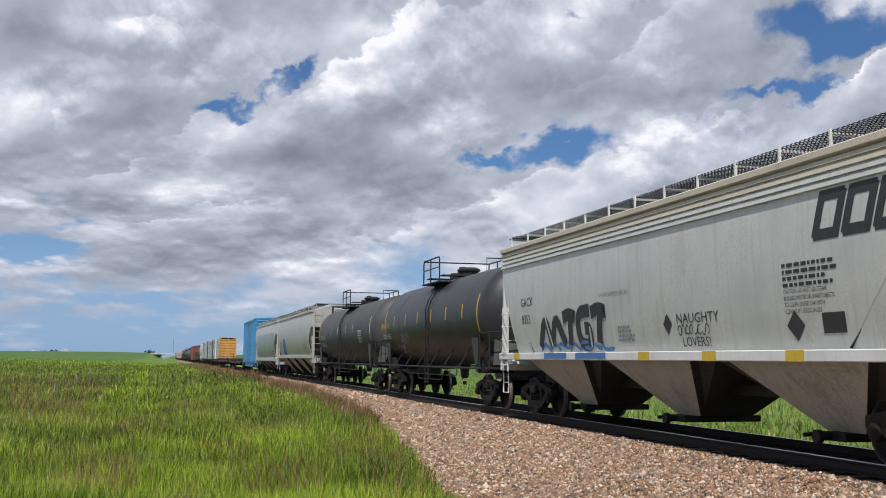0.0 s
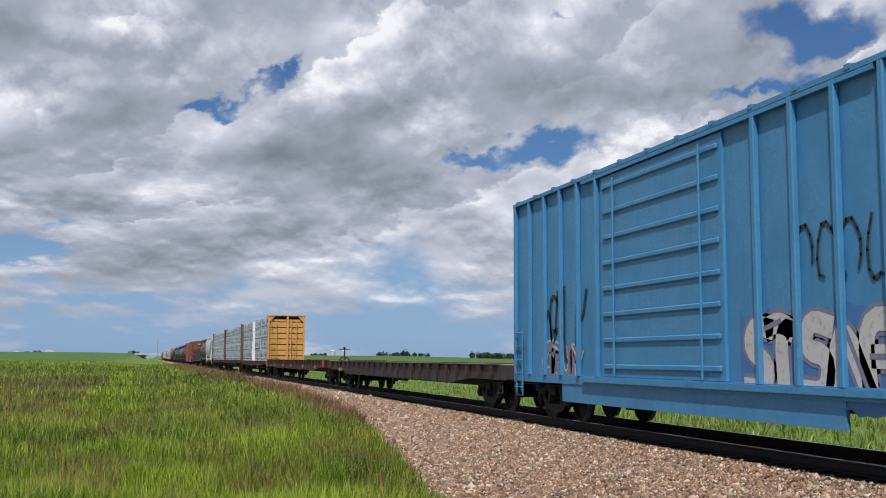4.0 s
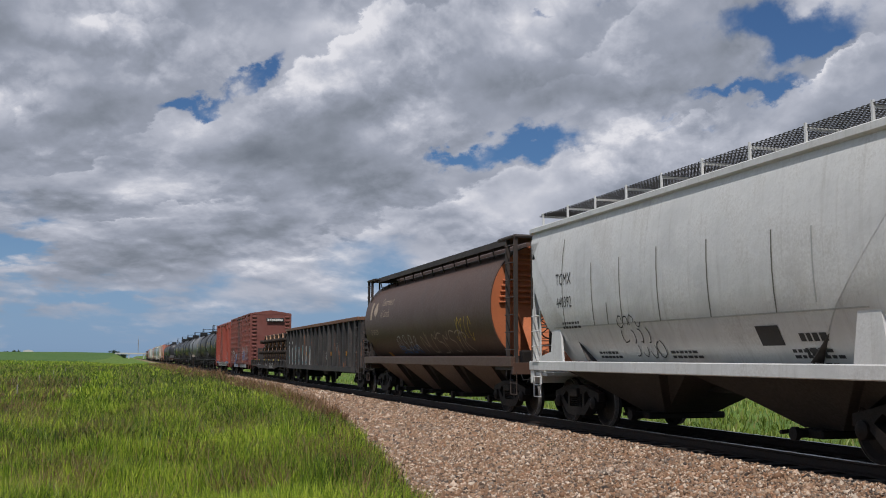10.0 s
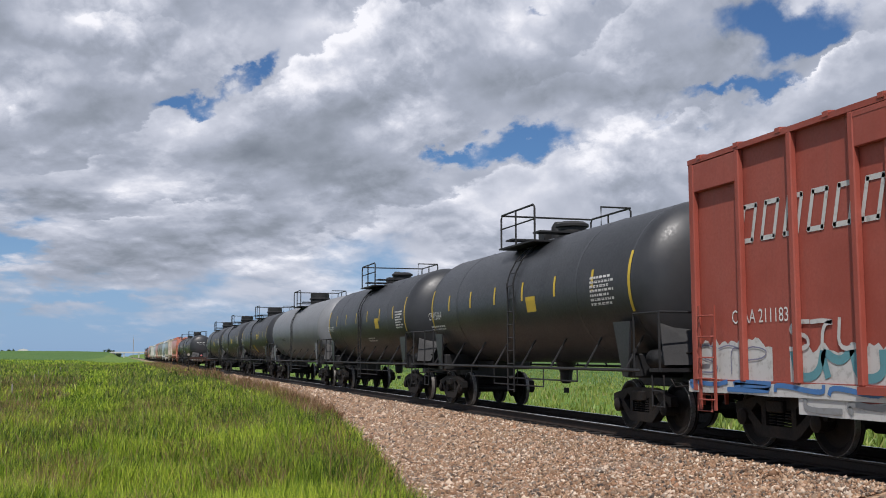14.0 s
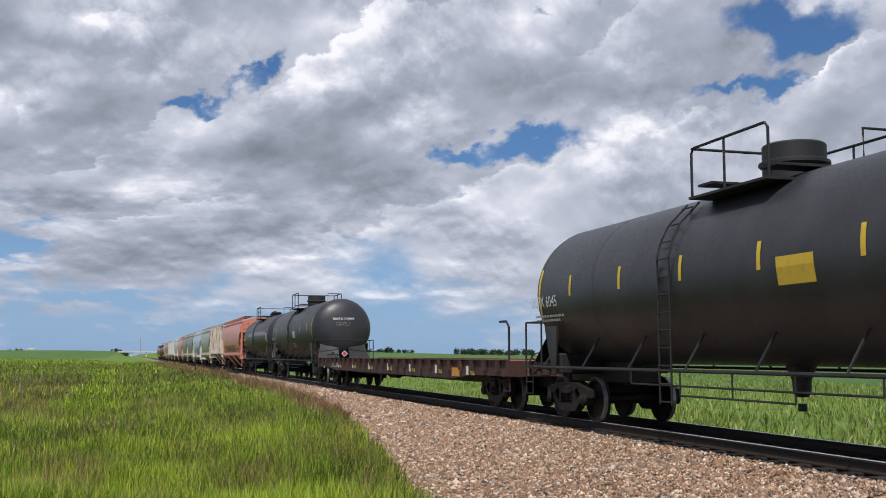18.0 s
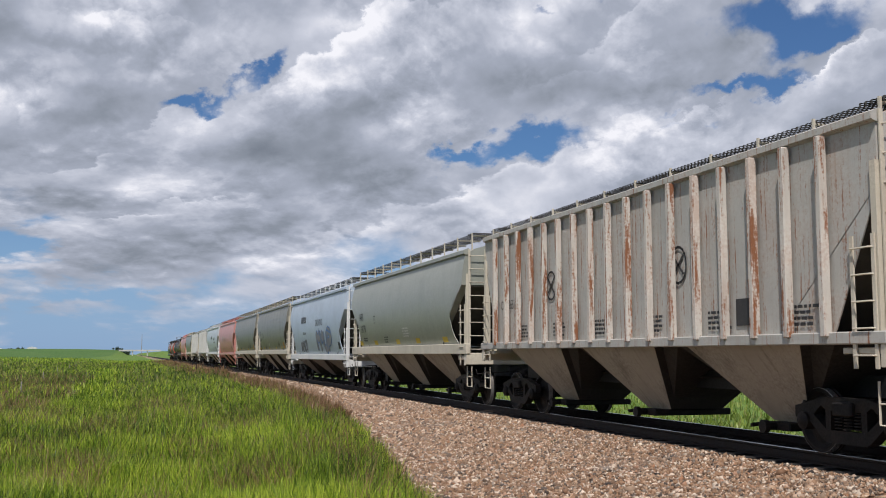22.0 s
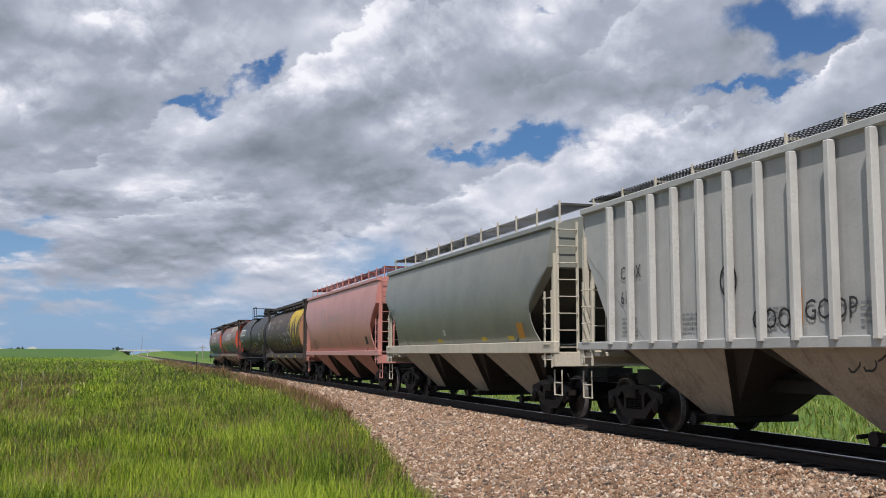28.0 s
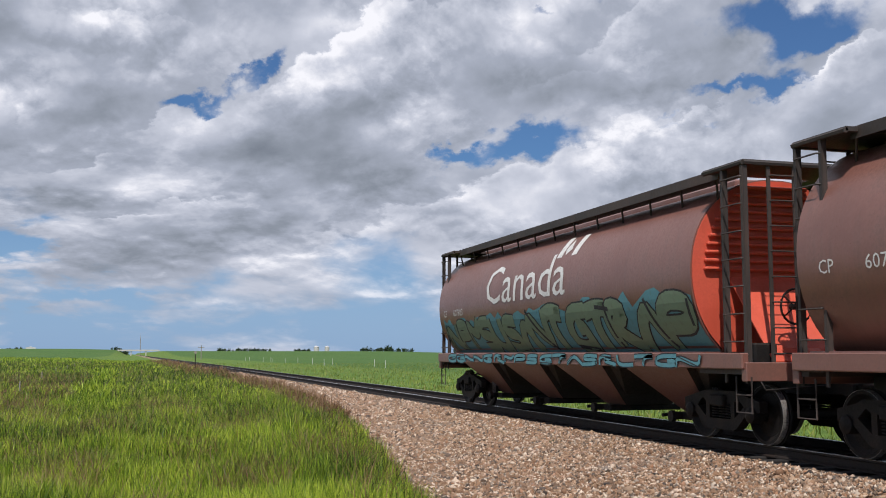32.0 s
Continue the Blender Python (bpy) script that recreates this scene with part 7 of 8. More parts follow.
def lumber_flat(k, label, mat, pocket, head, spans, seed):
    lo, hi = ends_of(k)
    car, half, at = flatcar(lo, hi, label, mat, pocket, deck=1.12, deep=0.30, pockets=24)
    tagged(car, category="lumber flatcar")
    car.name = "lumber_flatcar"
    for s in (-1, 1):
        bulkhead(car, s * (half - 0.86), s, head, 1.14, 4.56)
    surface(None, car, "stencil_frame", "white_mark", at, stroke([(-half + 7.0, 0.62), (-half + 7.0, 0.94), (-half + 6.6, 0.94), (-half + 6.6, 0.62), (-half + 7.0, 0.62)], 0.025), 1)
    bm = bmesh.new()
    for y in (-6.5, -4.6, -2.2, 1.0, 3.0):
        rod(bm, [(-1.45, y, 0.85), (-1.45, y, 0.55), (-1.45, y + 0.35, 0.55), (-1.45, y + 0.35, 0.85)], 0.016, 5)
    rod(bm, [(-1.3, -7.5, 0.62), (-1.3, -4, 0.72), (-1.3, 4, 0.70), (-1.3, 7.5, 0.62)], 0.02, 5)
    part("brake_rigging", bm, "dark_steel", car)
    stack_lumber(lo, hi, spans, seed)
    return car, half


h = (COUPLINGS[9] - COUPLINGS[8]) / 2
lumber_flat(8, "yellow bulkhead flatcar loaded with wrapped lumber", "flat_yellow", "flat_rust", "bulkhead_yellow", ((-h + 1.0, -0.85, 2), (1.55, h - 1.0, 2)), 31)
h = (COUPLINGS[10] - COUPLINGS[9]) / 2
lumber_flat(9, "red-brown bulkhead flatcar loaded with wrapped lumber", "flat_rust", "flat_rust", "bulkhead_brown", ((-h + 1.0, h - 1.0, 5),), 32)
h = (COUPLINGS[11] - COUPLINGS[10]) / 2
lumber_flat(10, "red-brown bulkhead flatcar loaded with wrapped lumber", "flat_rust", "flat_rust", "bulkhead_brown", ((-h + 1.0, h - 1.0, 5),), 33)

# 11: short white hopper
car, half, at = hopper(*ends_of(11), "short dented white covered hopper car", "white_paint", "white_paint", "white_paint", "grimy_bay",
                       zs=(1.10, 1.30), ze=4.16, bays=2, bulge=0.20, cut=1.5, walk_up=0.38, end_cut=3.9, tuck=2.0,
                       outline=((0, 0.98), (0.12, 0.86), (0.30, 0.62), (0.50, 0.36), (0.70, 0.20), (0.85, 0.14), (1, 0.30)))
surface(None, car, "side_fold", "mid_grey", at, [rect(half - 2.1, 1.985, 2 * half - 4.2, 0.022)], 0.4, 0.004)
for y, low, tall in ((4.3, 2.0, 1.8), (2.9, 2.0, 1.2), (2.3, 2.0, 0.4), (1.7, 2.0, 1.2), (0.3, 2.0, 1.25), (-1.3, 2.0, 1.2), (-3.0, 2.0, 1.15), (-3.9, 2.1, 1.0)):
    surface(None, car, "side_seam", "seam_shade" if low < 2.05 else "mid_grey", at, [rect(y, low, 0.03, tall, 0.02)], 0.3, 0.006)
for s in (-1, 1):
    bm = plate(bmesh.new(), [(-1.50, s * (half - 2.5), 1.12), (-1.50, s * (half - 1.25), 1.12), (-1.50, s * (half - 1.25), 1.40), (-1.50, s * (half - 1.85), 1.50), (-1.50, s * (half - 1.95), 2.02), (-1.50, s * (half - 2.35), 2.02)], (-0.05, 0, 0))
    part("jacking_plate", bm, "white_paint", car)
letters(car, "TCMX", at, 4.6, 2.86, 0.24, "black_mark", 0.8)
letters(car, "440392", at, 4.6, 2.40, 0.22, "black_mark", 0.8)
panel(car, at, -2.35, 1.55, 0.55, 0.28, "black_mark")
small_print(car, at, -3.3, 1.60, 0.55, 3, "black_mark", 0.2)
scrawl(car, at, 1.9, 1.62, 1.1, 0.30, "black_spray", 41, 0.02, 4)
scrawl(car, at, 1.7, 1.36, 1.2, 0.34, "black_spray", 42, 0.02, 4)
scrawl(car, at, 1.9, 1.90, 0.9, 0.26, "black_spray", 43, 0.02, 4)
for y in (3.2, 0.4, -3.0):
    small_print(car, at, y, 1.45, 1.0, 2, "black_mark", 0.08)
small_print(car, at, 4.4, 2.05, 1.0, 2)

# 12: brown grain hopper
car, half, at = cylinder_hopper(*ends_of(12), "brown cylindrical grain hopper car with faded lettering", "grain_brown", "end_orange")
letters(car, "Government", at, 5.2, 3.18, 0.26, "tan_letter", 0.85)
letters(car, "of Canada", at, 5.2, 2.78, 0.26, "tan_letter", 0.85)
letters(car, "CP 601529", at, 6.8, 2.18, 0.20, "tan_letter", 0.9)
surface(None, car, "flag_sign", "tan_letter", at, [rect(6.8, 2.75, 0.26, 0.62)], 0.15)
surface(None, car, "flag_sign", "tan_letter", at, [[(6.3, 3.0), (6.05, 2.85), (6.0, 2.75), (5.95, 2.85), (5.7, 3.0), (5.8, 3.2), (6.0, 3.36), (6.2, 3.2)]], 0.15)
spray(car, at, 3.4, 1.55, 2.6, 0.60, None, "pale_spray", 51, 8, 0.03)
spray(car, at, 3.3, 1.50, 2.4, 0.30, None, "blue_spray", 54, 7, 0.04)
spray(car, at, 0.2, 1.45, 4.6, 0.75, None, "tan_letter", 52, 8, 0.04)
scrawl(car, at, -3.4, 1.8, 1.6, 0.7, "yellow_mark", 53, 0.03, 5)
panel(car, at, 5.6, 1.42, 0.4, 0.14, "orange_mark")

# 13: gondola
car, half, at = gondola(*ends_of(13), "worn black gondola car with spray-painted side", "gondola_black")
flat_at = lambda z: -1.578
spray(car, lambda z: -1.445, 9.5, 1.02, 7.6, 1.0, None, "teal_spray", 61, 9, 0.08, under="pale_spray")
spray(car, lambda z: -1.445, 9.3, 1.3, 3.6, 1.1, None, "pale_spray", 62, 4, 0.10)
panel(car, lambda z: -1.448, -0.4, 1.9, 0.7, 0.75, "teal_spray", "spray_paint")
scrawl(car, lambda z: -1.448, -2.0, 1.2, 1.5, 0.5, "pale_spray", 63, 0.04, 3)
for y in (8.9, 3.2, -3.2, -6.6):
    panel(car, lambda z: -1.452, y, 1.45, 0.55, 0.18, "orange_mark", "reflector")
panel(car, lambda z: -1.452, -5.0, 1.6, 0.5, 0.4, "white_mark")
panel(car, lambda z: -1.456, -5.04, 1.64, 0.42, 0.32, "black_mark")

# 14: flat with wheelsets
lo, hi = ends_of(14)
car, half, at = flatcar(lo, hi, "black riveted flatcar carrying wheelsets", "flat_black", "flat_black", deck=1.14, deep=0.48, pockets=14)
letters(car, "CP 419 800", at, 4.3, 0.82, 0.22, "white_mark", 1.0)
blocks(car, at, -1.9, 0.76, 1.6, 0.24, 6, "pale_spray", 0.2, gap=0.35, thin=0.05)
small_print(car, at, 0.2, 0.95, 0.9, 2, "white_mark", 0.1)
for y in (5.6, 3.2, 0.6, -1.8, -4.0, -6.2):
    surface(None, car, "reflector", "yellow_mark", lambda z: -1.565, [rect(y, 1.18, 0.55, 0.07)], 1, 0.006)
for s in (-1, 1):
    part("wheel_cradle", boxed(min(s * 0.66, s * 0.86), max(s * 0.66, s * 0.86), -half + 1.0, half - 1.0, 1.16, 1.24), "flat_black", car)
    part("end_stop", boxed(-1.1, 1.1, s * (half - 0.95) - 0.05, s * (half - 0.95) + 0.05, 1.16, 2.05), "flat_black", car)


def wheelset():
    axle = shared("load_axle", axle_shape, "brown_wheel", None, smooth=True, name="wheelset")
    for s in (-1, 1):
        turn = 0 if s < 0 else 180
        shared("load_wheel", wheel_shape, "brown_wheel", axle, pose(s * 0.753, 0, 0, 0, 0, turn), smooth=True, name="wheel")
        shared("load_tread", tread_shape, "brown_tread", axle, pose(s * 0.753, 0, 0, 0, 0, turn), smooth=True, name="wheel_tread", label="rusty orange wheel tread")
        shared("load_bearing", bearing_shape, "brown_wheel", axle, pose(s * 1.05, 0, 0, 0, 0, turn), smooth=True, name="axle_bearing")
    return tagged(axle, "rusty brown railway wheelset with end bearings", "wheelset", "wheelsets on the flatcar")


gap_ = 1.0
n_low = int((2 * half - 2.6) / gap_)
for k in range(n_low):
    y = -(n_low - 1) * gap_ / 2 + gap_ * k
    LOADS.append((wheelset(), (lo + hi) / 2 + y, 0.0, 1.24 + WHEEL_R + 0.005, 0))
    if k < n_low - 1:
        LOADS.append((wheelset(), (lo + hi) / 2 + y + gap_ / 2, 0.10 * (-1) ** k, 1.24 + WHEEL_R + 0.74, 0))

# 15, 16: boxcars
car, half, at = boxcar(*ends_of(15), "red-brown boxcar with pressed panels and spray paint", "boxcar_brown", "boxcar_brown", z0=1.00, z1=4.56, posts=17, style="panel", door=(0.3, 3.0), roof_rise=0.22, roof_mat="boxcar_brown", side_drop=0.22, plain_end=True, covers=(0, 13))
on = lambda z: -1.497
spray(car, on, 7.2, 1.02, 4.0, 1.25, None, "black_spray", 71, 6, 0.16)
spray(car, on, 7.1, 1.02, 3.6, 0.95, None, "pale_spray", 79, 6, 0.10)
spray(car, on, 3.9, 0.75, 1.6, 0.9, "blue_spray", "pale_spray", 72, 3, 0.06)
spray(car, on, -1.8, 1.05, 4.2, 1.25, None, "pale_spray", 73, 7, 0.07)
spray(car, on, -1.9, 1.02, 4.2, 1.15, None, "grey_spray", 76, 6, 0.10)
spray(car, on, -2.4, 1.02, 3.4, 0.95, None, "blue_spray", 77, 4, 0.09)
spray(car, lambda z: -1.473, -0.2, 0.64, 4.6, 0.20, None, "pale_spray", 74, 7, 0.05, under="grey_spray")
spray(car, lambda z: -1.473, 4.4, 0.64, 3.0, 0.20, None, "blue_spray", 78, 4, 0.05, under="pale_spray")
spray(car, lambda z: -1.50, 1.8, 1.15, 2.6, 0.6, None, "teal_spray", 75, 5, 0.03)
for y in (3.0, -2.0, -4.2):
    panel(car, on, y, 1.0, 0.5, 0.16, "orange_mark", "reflector")
bm = bmesh.new()
box(bm, -0.35, 0.95, -half + 0.42, -half + 0.44, 4.02, 4.28)
part("number_panel", bm, "black_mark", car)
bm = bmesh.new()
for k in range(8):
    box(bm, -0.27 + 0.145 * k, -0.17 + 0.145 * k, -half + 0.405, -half + 0.425, 4.07, 4.22)
part("number_panel", bm, "white_mark", car)

car, half, at = boxcar(*ends_of(16), "weathered red boxcar with large side posts and spray paint", "boxcar_red", "boxcar_red", z0=1.00, z1=4.44, posts=12, style="post", door=(1.2, 2.9), roof_rise=0.14, roof_mat="boxcar_red", side_drop=0.22, covers=(0, 3, 8, 10))
on = lambda z: -1.443
blocks(car, on, 5.8, 3.05, 3.2, 0.50, 6, "pale_spray", 0.25, gap=0.45, thin=0.07)
letters(car, "CPAA 211183", on, 6.1, 1.85, 0.20, "white_mark", 0.85)
spray(car, on, -0.9, 1.03, 5.6, 1.0, None, "pale_spray", 81, 8, 0.09)
spray(car, on, -0.9, 1.03, 5.6, 0.5, None, "grey_spray", 85, 6, 0.12)
spray(car, on, 7.0, 1.05, 1.8, 0.55, None, "lilac_spray", 86, 3, 0.02, under="pale_spray")
spray(car, on, 4.6, 1.05, 1.9, 0.45, None, "teal_spray", 82, 3, 0.12, under="pale_spray")
spray(car, on, 4.7, 1.40, 1.5, 0.5, None, "pale_spray", 87, 3, 0.06)
spray(car, lambda z: -1.50, 2.4, 1.1, 2.4, 0.9, None, "black_spray", 83, 4, 0.05)
spray(car, lambda z: -1.493, 7.2, 0.86, 13.4, 0.15, None, "blue_spray", 84, 12, 0.07, under="pale_spray")
spray(car, lambda z: -1.473, 4.4, 0.64, 8.4, 0.18, None, "grey_spray", 88, 9, 0.08, under="pale_spray")
small_print(car, on, -6.3, 1.7, 0.6, 3, "white_mark")

# 17 to 22: black tank cars
car, half, at = tank(*ends_of(17), "black tank car with yellow stripes and white numbers", "tank_black", r=1.50, zc=2.72, dome="low", ladder_y=-0.3, stripes=yellow_stripes(7.85, 2.72))
letters(car, "CP 415664", at, half - 1.2, 2.42, 0.22, "white_mark", 0.9)
small_print(car, at, half - 1.3, 2.2, 1.5, 2, "white_mark", 0.08)
scrawl(car, at, half - 1.4, 1.6, 1.0, 0.6, "grey_spray", 90, 0.03, 3)
panel(car, at, -1.2, 2.35, 0.55, 0.34, "yellow_mark", "hazard_label")
small_print(car, at, -4.6, 2.3 + 0.55, 1.0, 7, "white_mark", 0.085)
small_print(car, at, -4.65, 2.75, 0.9, 5, "black_mark", 0.1)
car, half, at = tank(*ends_of(18), "black tank car with yellow hazard label", "tank_black", r=1.50, zc=2.72, dome="low", ladder_y=0.2, stripes=yellow_stripes(8.0, 2.72))
letters(car, "CP 415601", at, half - 1.3, 2.42, 0.22, "white_mark", 0.9)
panel(car, at, -2.2, 2.35, 0.55, 0.36, "yellow_mark", "hazard_label")
small_print(car, at, -5.2, 2.3 + 0.5, 0.9, 7, "white_mark", 0.085)
small_print(car, at, -0.6, 2.0, 1.2, 2, "white_mark")
car, half, at = tank(*ends_of(19), "plain grey tank car", "tank_grey", r=1.50, zc=2.72, dome="drum", ladder_y=0.0, bands=3)
small_print(car, at, 4.0, 2.3, 1.2, 2, "black_mark")
car, half, at = tank(*ends_of(20), "black tank car with yellow labels", "tank_black", r=1.50, zc=2.70, dome="drum", ladder_y=1.0, stripes=yellow_stripes(8.5, 2.70))
letters(car, "SCPX 6416", at, half - 0.95, 2.42, 0.24, "white_mark", 0.9)
small_print(car, at, half - 1.0, 2.2, 1.5, 2, "white_mark", 0.08)
panel(car, at, -1.8, 2.46, 0.85, 0.36, "yellow_mark", "hazard_label")
small_print(car, at, -1.85, 2.66, 0.75, 3, "black_mark", 0.1)
surface(None, car, "hazard_label", "yellow_mark", at, [[(0.65, 2.12), (-0.05, 2.16), (-0.45, 1.66), (0.25, 1.62)]], 0.15)
small_print(car, at, 2.4, 2.0, 0.9, 3, "white_mark", 0.08)
small_print(car, at, -4.2, 1.95, 1.4, 2, "white_mark", 0.08)
car, half, at = tank(*ends_of(21), "black tank car with white numbers and scrawled side", "tank_black", r=1.50, zc=2.70, dome="drum", ladder_y=0.6, stripes=yellow_stripes(8.6, 2.70))
letters(car, "SCPX 6411", at, half - 1.1, 2.42, 0.24, "white_mark", 0.9)
small_print(car, at, half - 1.2, 2.2, 1.6, 2, "white_mark", 0.09)
panel(car, at, -1.6, 2.4, 0.7, 0.36, "yellow_mark", "hazard_label")
small_print(car, at, -6.2, 2.3 + 0.55, 1.0, 7, "white_mark", 0.085)
scrawl(car, at, -2.6, 1.6, 2.6, 0.6, "pale_spray", 91, 0.035, 6)
small_print(car, at, 3.8, 2.0, 1.0, 4, "white_mark", 0.08)
car, half, at = tank(*ends_of(22), "black tank car with yellow label and side ladder", "tank_black", r=1.50, zc=2.70, dome="drum", ladder_y=1.6, stripes=yellow_stripes(8.85, 2.70))
letters(car, "SCPX 6045", at, half - 1.1, 2.42, 0.24, "white_mark", 0.9)
small_print(car, at, half - 1.2, 2.2, 1.6, 2, "white_mark", 0.09)
panel(car, at, -1.6, 2.35, 0.85, 0.40, "yellow_mark", "hazard_label")
small_print(car, at, -6.3, 2.3 + 0.6, 1.1, 7, "white_mark", 0.085)
small_print(car, at, -6.4, 2.75, 1.0, 5, "black_mark", 0.1)

# 23: empty red flat
car, half, at = flatcar(*ends_of(23), "empty red-brown flatcar with yellow and white labels", "flat_rust", "flat_rust", deck=1.22, deep=0.48, pockets=26, deck_mat="red_deck")
letters(car, "CP 315 563", at, half - 4.0, 0.86, 0.20, "white_mark", 1.1)
for k in range(7):
    y = half - 6.0 - 3.0 * k
    surface(None, car, "reflector", "yellow_mark", at, [rect(y, 0.86, 0.34, 0.24, -0.12)], 1)
    surface(None, car, "reflector", "white_mark", at, [rect(y + 0.4, 0.86, 0.22, 0.24)], 1)
panel(car, at, -half + 5.0, 0.80, 0.8, 0.24, "orange_mark", "reflector")
bm = rod(bmesh.new(), [(-1.4, -half + 0.65, 0.8), (-1.4, -half + 0.65, 2.05), (-1.4, -half + 0.85, 2.2), (-1.4, -half + 1.3, 2.2)], 0.03, 6)
part("grab_post", bm, "dark_steel", car)

# 24, 25: black tank cars
car, half, at = tank(*ends_of(24), "glossy black tank car with white numbers on side and head", "tank_black", r=1.50, zc=2.72, dome="drum", ladder_y=0.6, stripes=yellow_stripes(8.9, 2.72))
letters(car, "NATX 303999", at, half - 0.9, 2.30, 0.24, "white_mark", 0.85)
small_print(car, at, half - 1.0, 2.1, 1.5, 2, "white_mark", 0.09)
panel(car, at, -0.9, 2.35, 0.8, 0.36, "pale_spray", "hazard_label")
small_print(car, at, -0.2, 2.0, 0.8, 3, "white_mark", 0.08)
panel(car, at, half - 3.4, 1.95, 0.5, 0.2, "tank_dusty", "label_plate")


def head_letters(car, half, r, zc, words, z, height, width, mat="white_mark"):
    """Lettering on the dished end that looks down the line; it runs towards +x."""
    cu = bpy.data.curves.new("words", "FONT")
    cu.body, cu.size, cu.align_x, cu.resolution_u = words, height / 0.7, "CENTER", 2
    ob = bpy.data.objects.new("words", cu)
    me = bpy.data.meshes.new_from_object(ob)
    bpy.data.objects.remove(ob)
    bpy.data.curves.remove(cu)
    for v in me.vertices:
        x, y = v.co.x * width, v.co.y
        q = min(1, math.hypot(x, z + y - zc) / r)
        reach = half - 0.85 - 0.68 + 0.68 * math.sqrt(max(0, 1 - q ** 2.2))
        v.co = (x, -reach - 0.03, z + y)
    me.materials.append(MATS[mat])
    ob = new("head_lettering", me)
    ob.parent = car
    return ob


head_letters(car, half, 1.50, 2.72, "NATX 303999", 3.12, 0.13, 0.95)
head_letters(car, half, 1.50, 2.72, "- --- ----- ---", 2.94, 0.12, 0.95)
head_letters(car, half, 1.50, 2.72, "- ------- -----", 2.84, 0.12, 0.95)
bm = plate(bmesh.new(), [(0, -half + 0.60, 1.30), (0.16, -half + 0.60, 1.46), (0, -half + 0.60, 1.62), (-0.16, -half + 0.60, 1.46)], (0, 0.012, 0))
part("hazard_diamond", bm, "white_mark", car, "white and red hazard diamond")
bm = plate(bmesh.new(), [(0, -half + 0.594, 1.34), (0.12, -half + 0.594, 1.46), (0, -half + 0.594, 1.58), (-0.12, -half + 0.594, 1.46)], (0, 0.004, 0))
part("hazard_diamond", bm, "red_mark", car, "white and red hazard diamond")
car, half, at = tank(*ends_of(25), "black tank car with yellow lettering and grey band", "tank_black", r=1.50, zc=2.70, dome="low", ladder_y=0.8, stripes=yellow_stripes(8.7, 2.70))
letters(car, "UTLX 204360", at, half - 1.1, 2.50, 0.24, "yellow_mark", 0.85)
small_print(car, at, half - 1.2, 2.3, 1.6, 3, "tan_letter", 0.09)
surface(None, car, "grey_band", "tank_grey", at, [rect(4.2, 2.75, half + 1.4, 0.26)], 0.15, 0.004)
small_print(car, at, -half + 2.6, 2.2 + 0.6, 0.9, 7, "white_mark", 0.085)

# 26: salmon-orange hopper
car, half, at = hopper(*ends_of(26), "salmon-orange covered hopper car with black spray paint", "potash_orange", "potash_orange", "potash_orange", "pink_bay",
                       zs=(1.37, 1.58), ze=4.10, bays=3, cut=1.1, roundness=1.2, walk_mat="red_grating", walk_up=0.42)
letters(car, "STINKPANDA BORE", at, 5.55, 1.68, 0.60, "black_spray", 1.22, "spray_paint")
spray(car, at, 5.6, 1.62, 10.2, 0.66, None, "faded_letter", 102, 15, 0.035)
end_vent(car, half, "potash_orange", "potash_orange")
letters(car, "Potash", at, 1.6, 3.05, 0.46, "faded_letter", 1.0)
panel(car, at, 3.2, 3.0, 0.6, 0.55, "faded_letter", "company_mark")
surface(None, car, "rust_streak", "yellow_mark", at, [rect(-half + 2.3, 1.7, 0.12, 1.2, 0.1)], 0.2)
panel(car, at, -half + 3.0, 1.75, 0.4, 0.3, "black_mark")

# 27: rusty ribbed white hopper
car, half, at = hopper(*ends_of(27), "off-white ribbed covered hopper car streaked with rust", "rusty_white", "rusty_white", "cream", "cream_bay",
                       zs=(1.50, 1.66), ze=4.28, bays=3, ribs=17, rib_mat="rusty_rib", bulge=0.0, cut=0.90, outline=((0, 1), (1, 0)), end_cut=3.45, walk_up=0.24)
on_r = lambda z: -1.475
letters(car, "CRDX 8551", on_r, 6.2, 2.45, 0.22, "black_mark", 0.6)
for y in (3.0, -2.5):
    ring = [(y + 0.26 * math.cos(a), 2.85 + 0.30 * math.sin(a)) for a in [2 * math.pi * k / 20 for k in range(21)]]
    surface(None, car, "round_sign", "black_mark", on_r, stroke(ring, 0.045) + stroke([(y + 0.16, 3.0), (y - 0.16, 2.7)], 0.05) + stroke([(y - 0.16, 3.0), (y + 0.16, 2.7)], 0.05), 1)
for k in range(6):
    small_print(car, on_r, 5.0 - 2.1 * k, 2.0, 0.6, 4, "black_mark", 0.08)
panel(car, on_r, -4.2, 1.80, 0.45, 0.40, "black_mark")
panel(car, on_r, -half + 1.9, 1.9, 0.10, 1.0, "orange_mark", "reflector")

# 28: olive-grey hopper
car, half, at = hopper(*ends_of(28), "olive-grey curved-side covered hopper car", "olive_grey", "cream", "cream", "cream_bay", zs=(1.38, 1.66), ze=4.12, bays=3, cut=1.25, roundness=0.6, walk_up=0.50)
letters(car, "IARX", at, 5.8, 2.66, 0.28, "black_mark", 0.75)
letters(car, "160778", at, 5.8, 2.20, 0.28, "black_mark", 0.75)
panel(car, at, 3.4, 2.50, 0.24, 0.28, "black_mark")
panel(car, at, 3.37, 2.53, 0.18, 0.22, "olive_grey")
small_print(car, at, 5.6, 1.95, 0.8, 2)
small_print(car, at, 2.2, 1.95, 0.6, 3)
small_print(car, at, -0.6, 2.2, 0.8, 4, "white_mark")
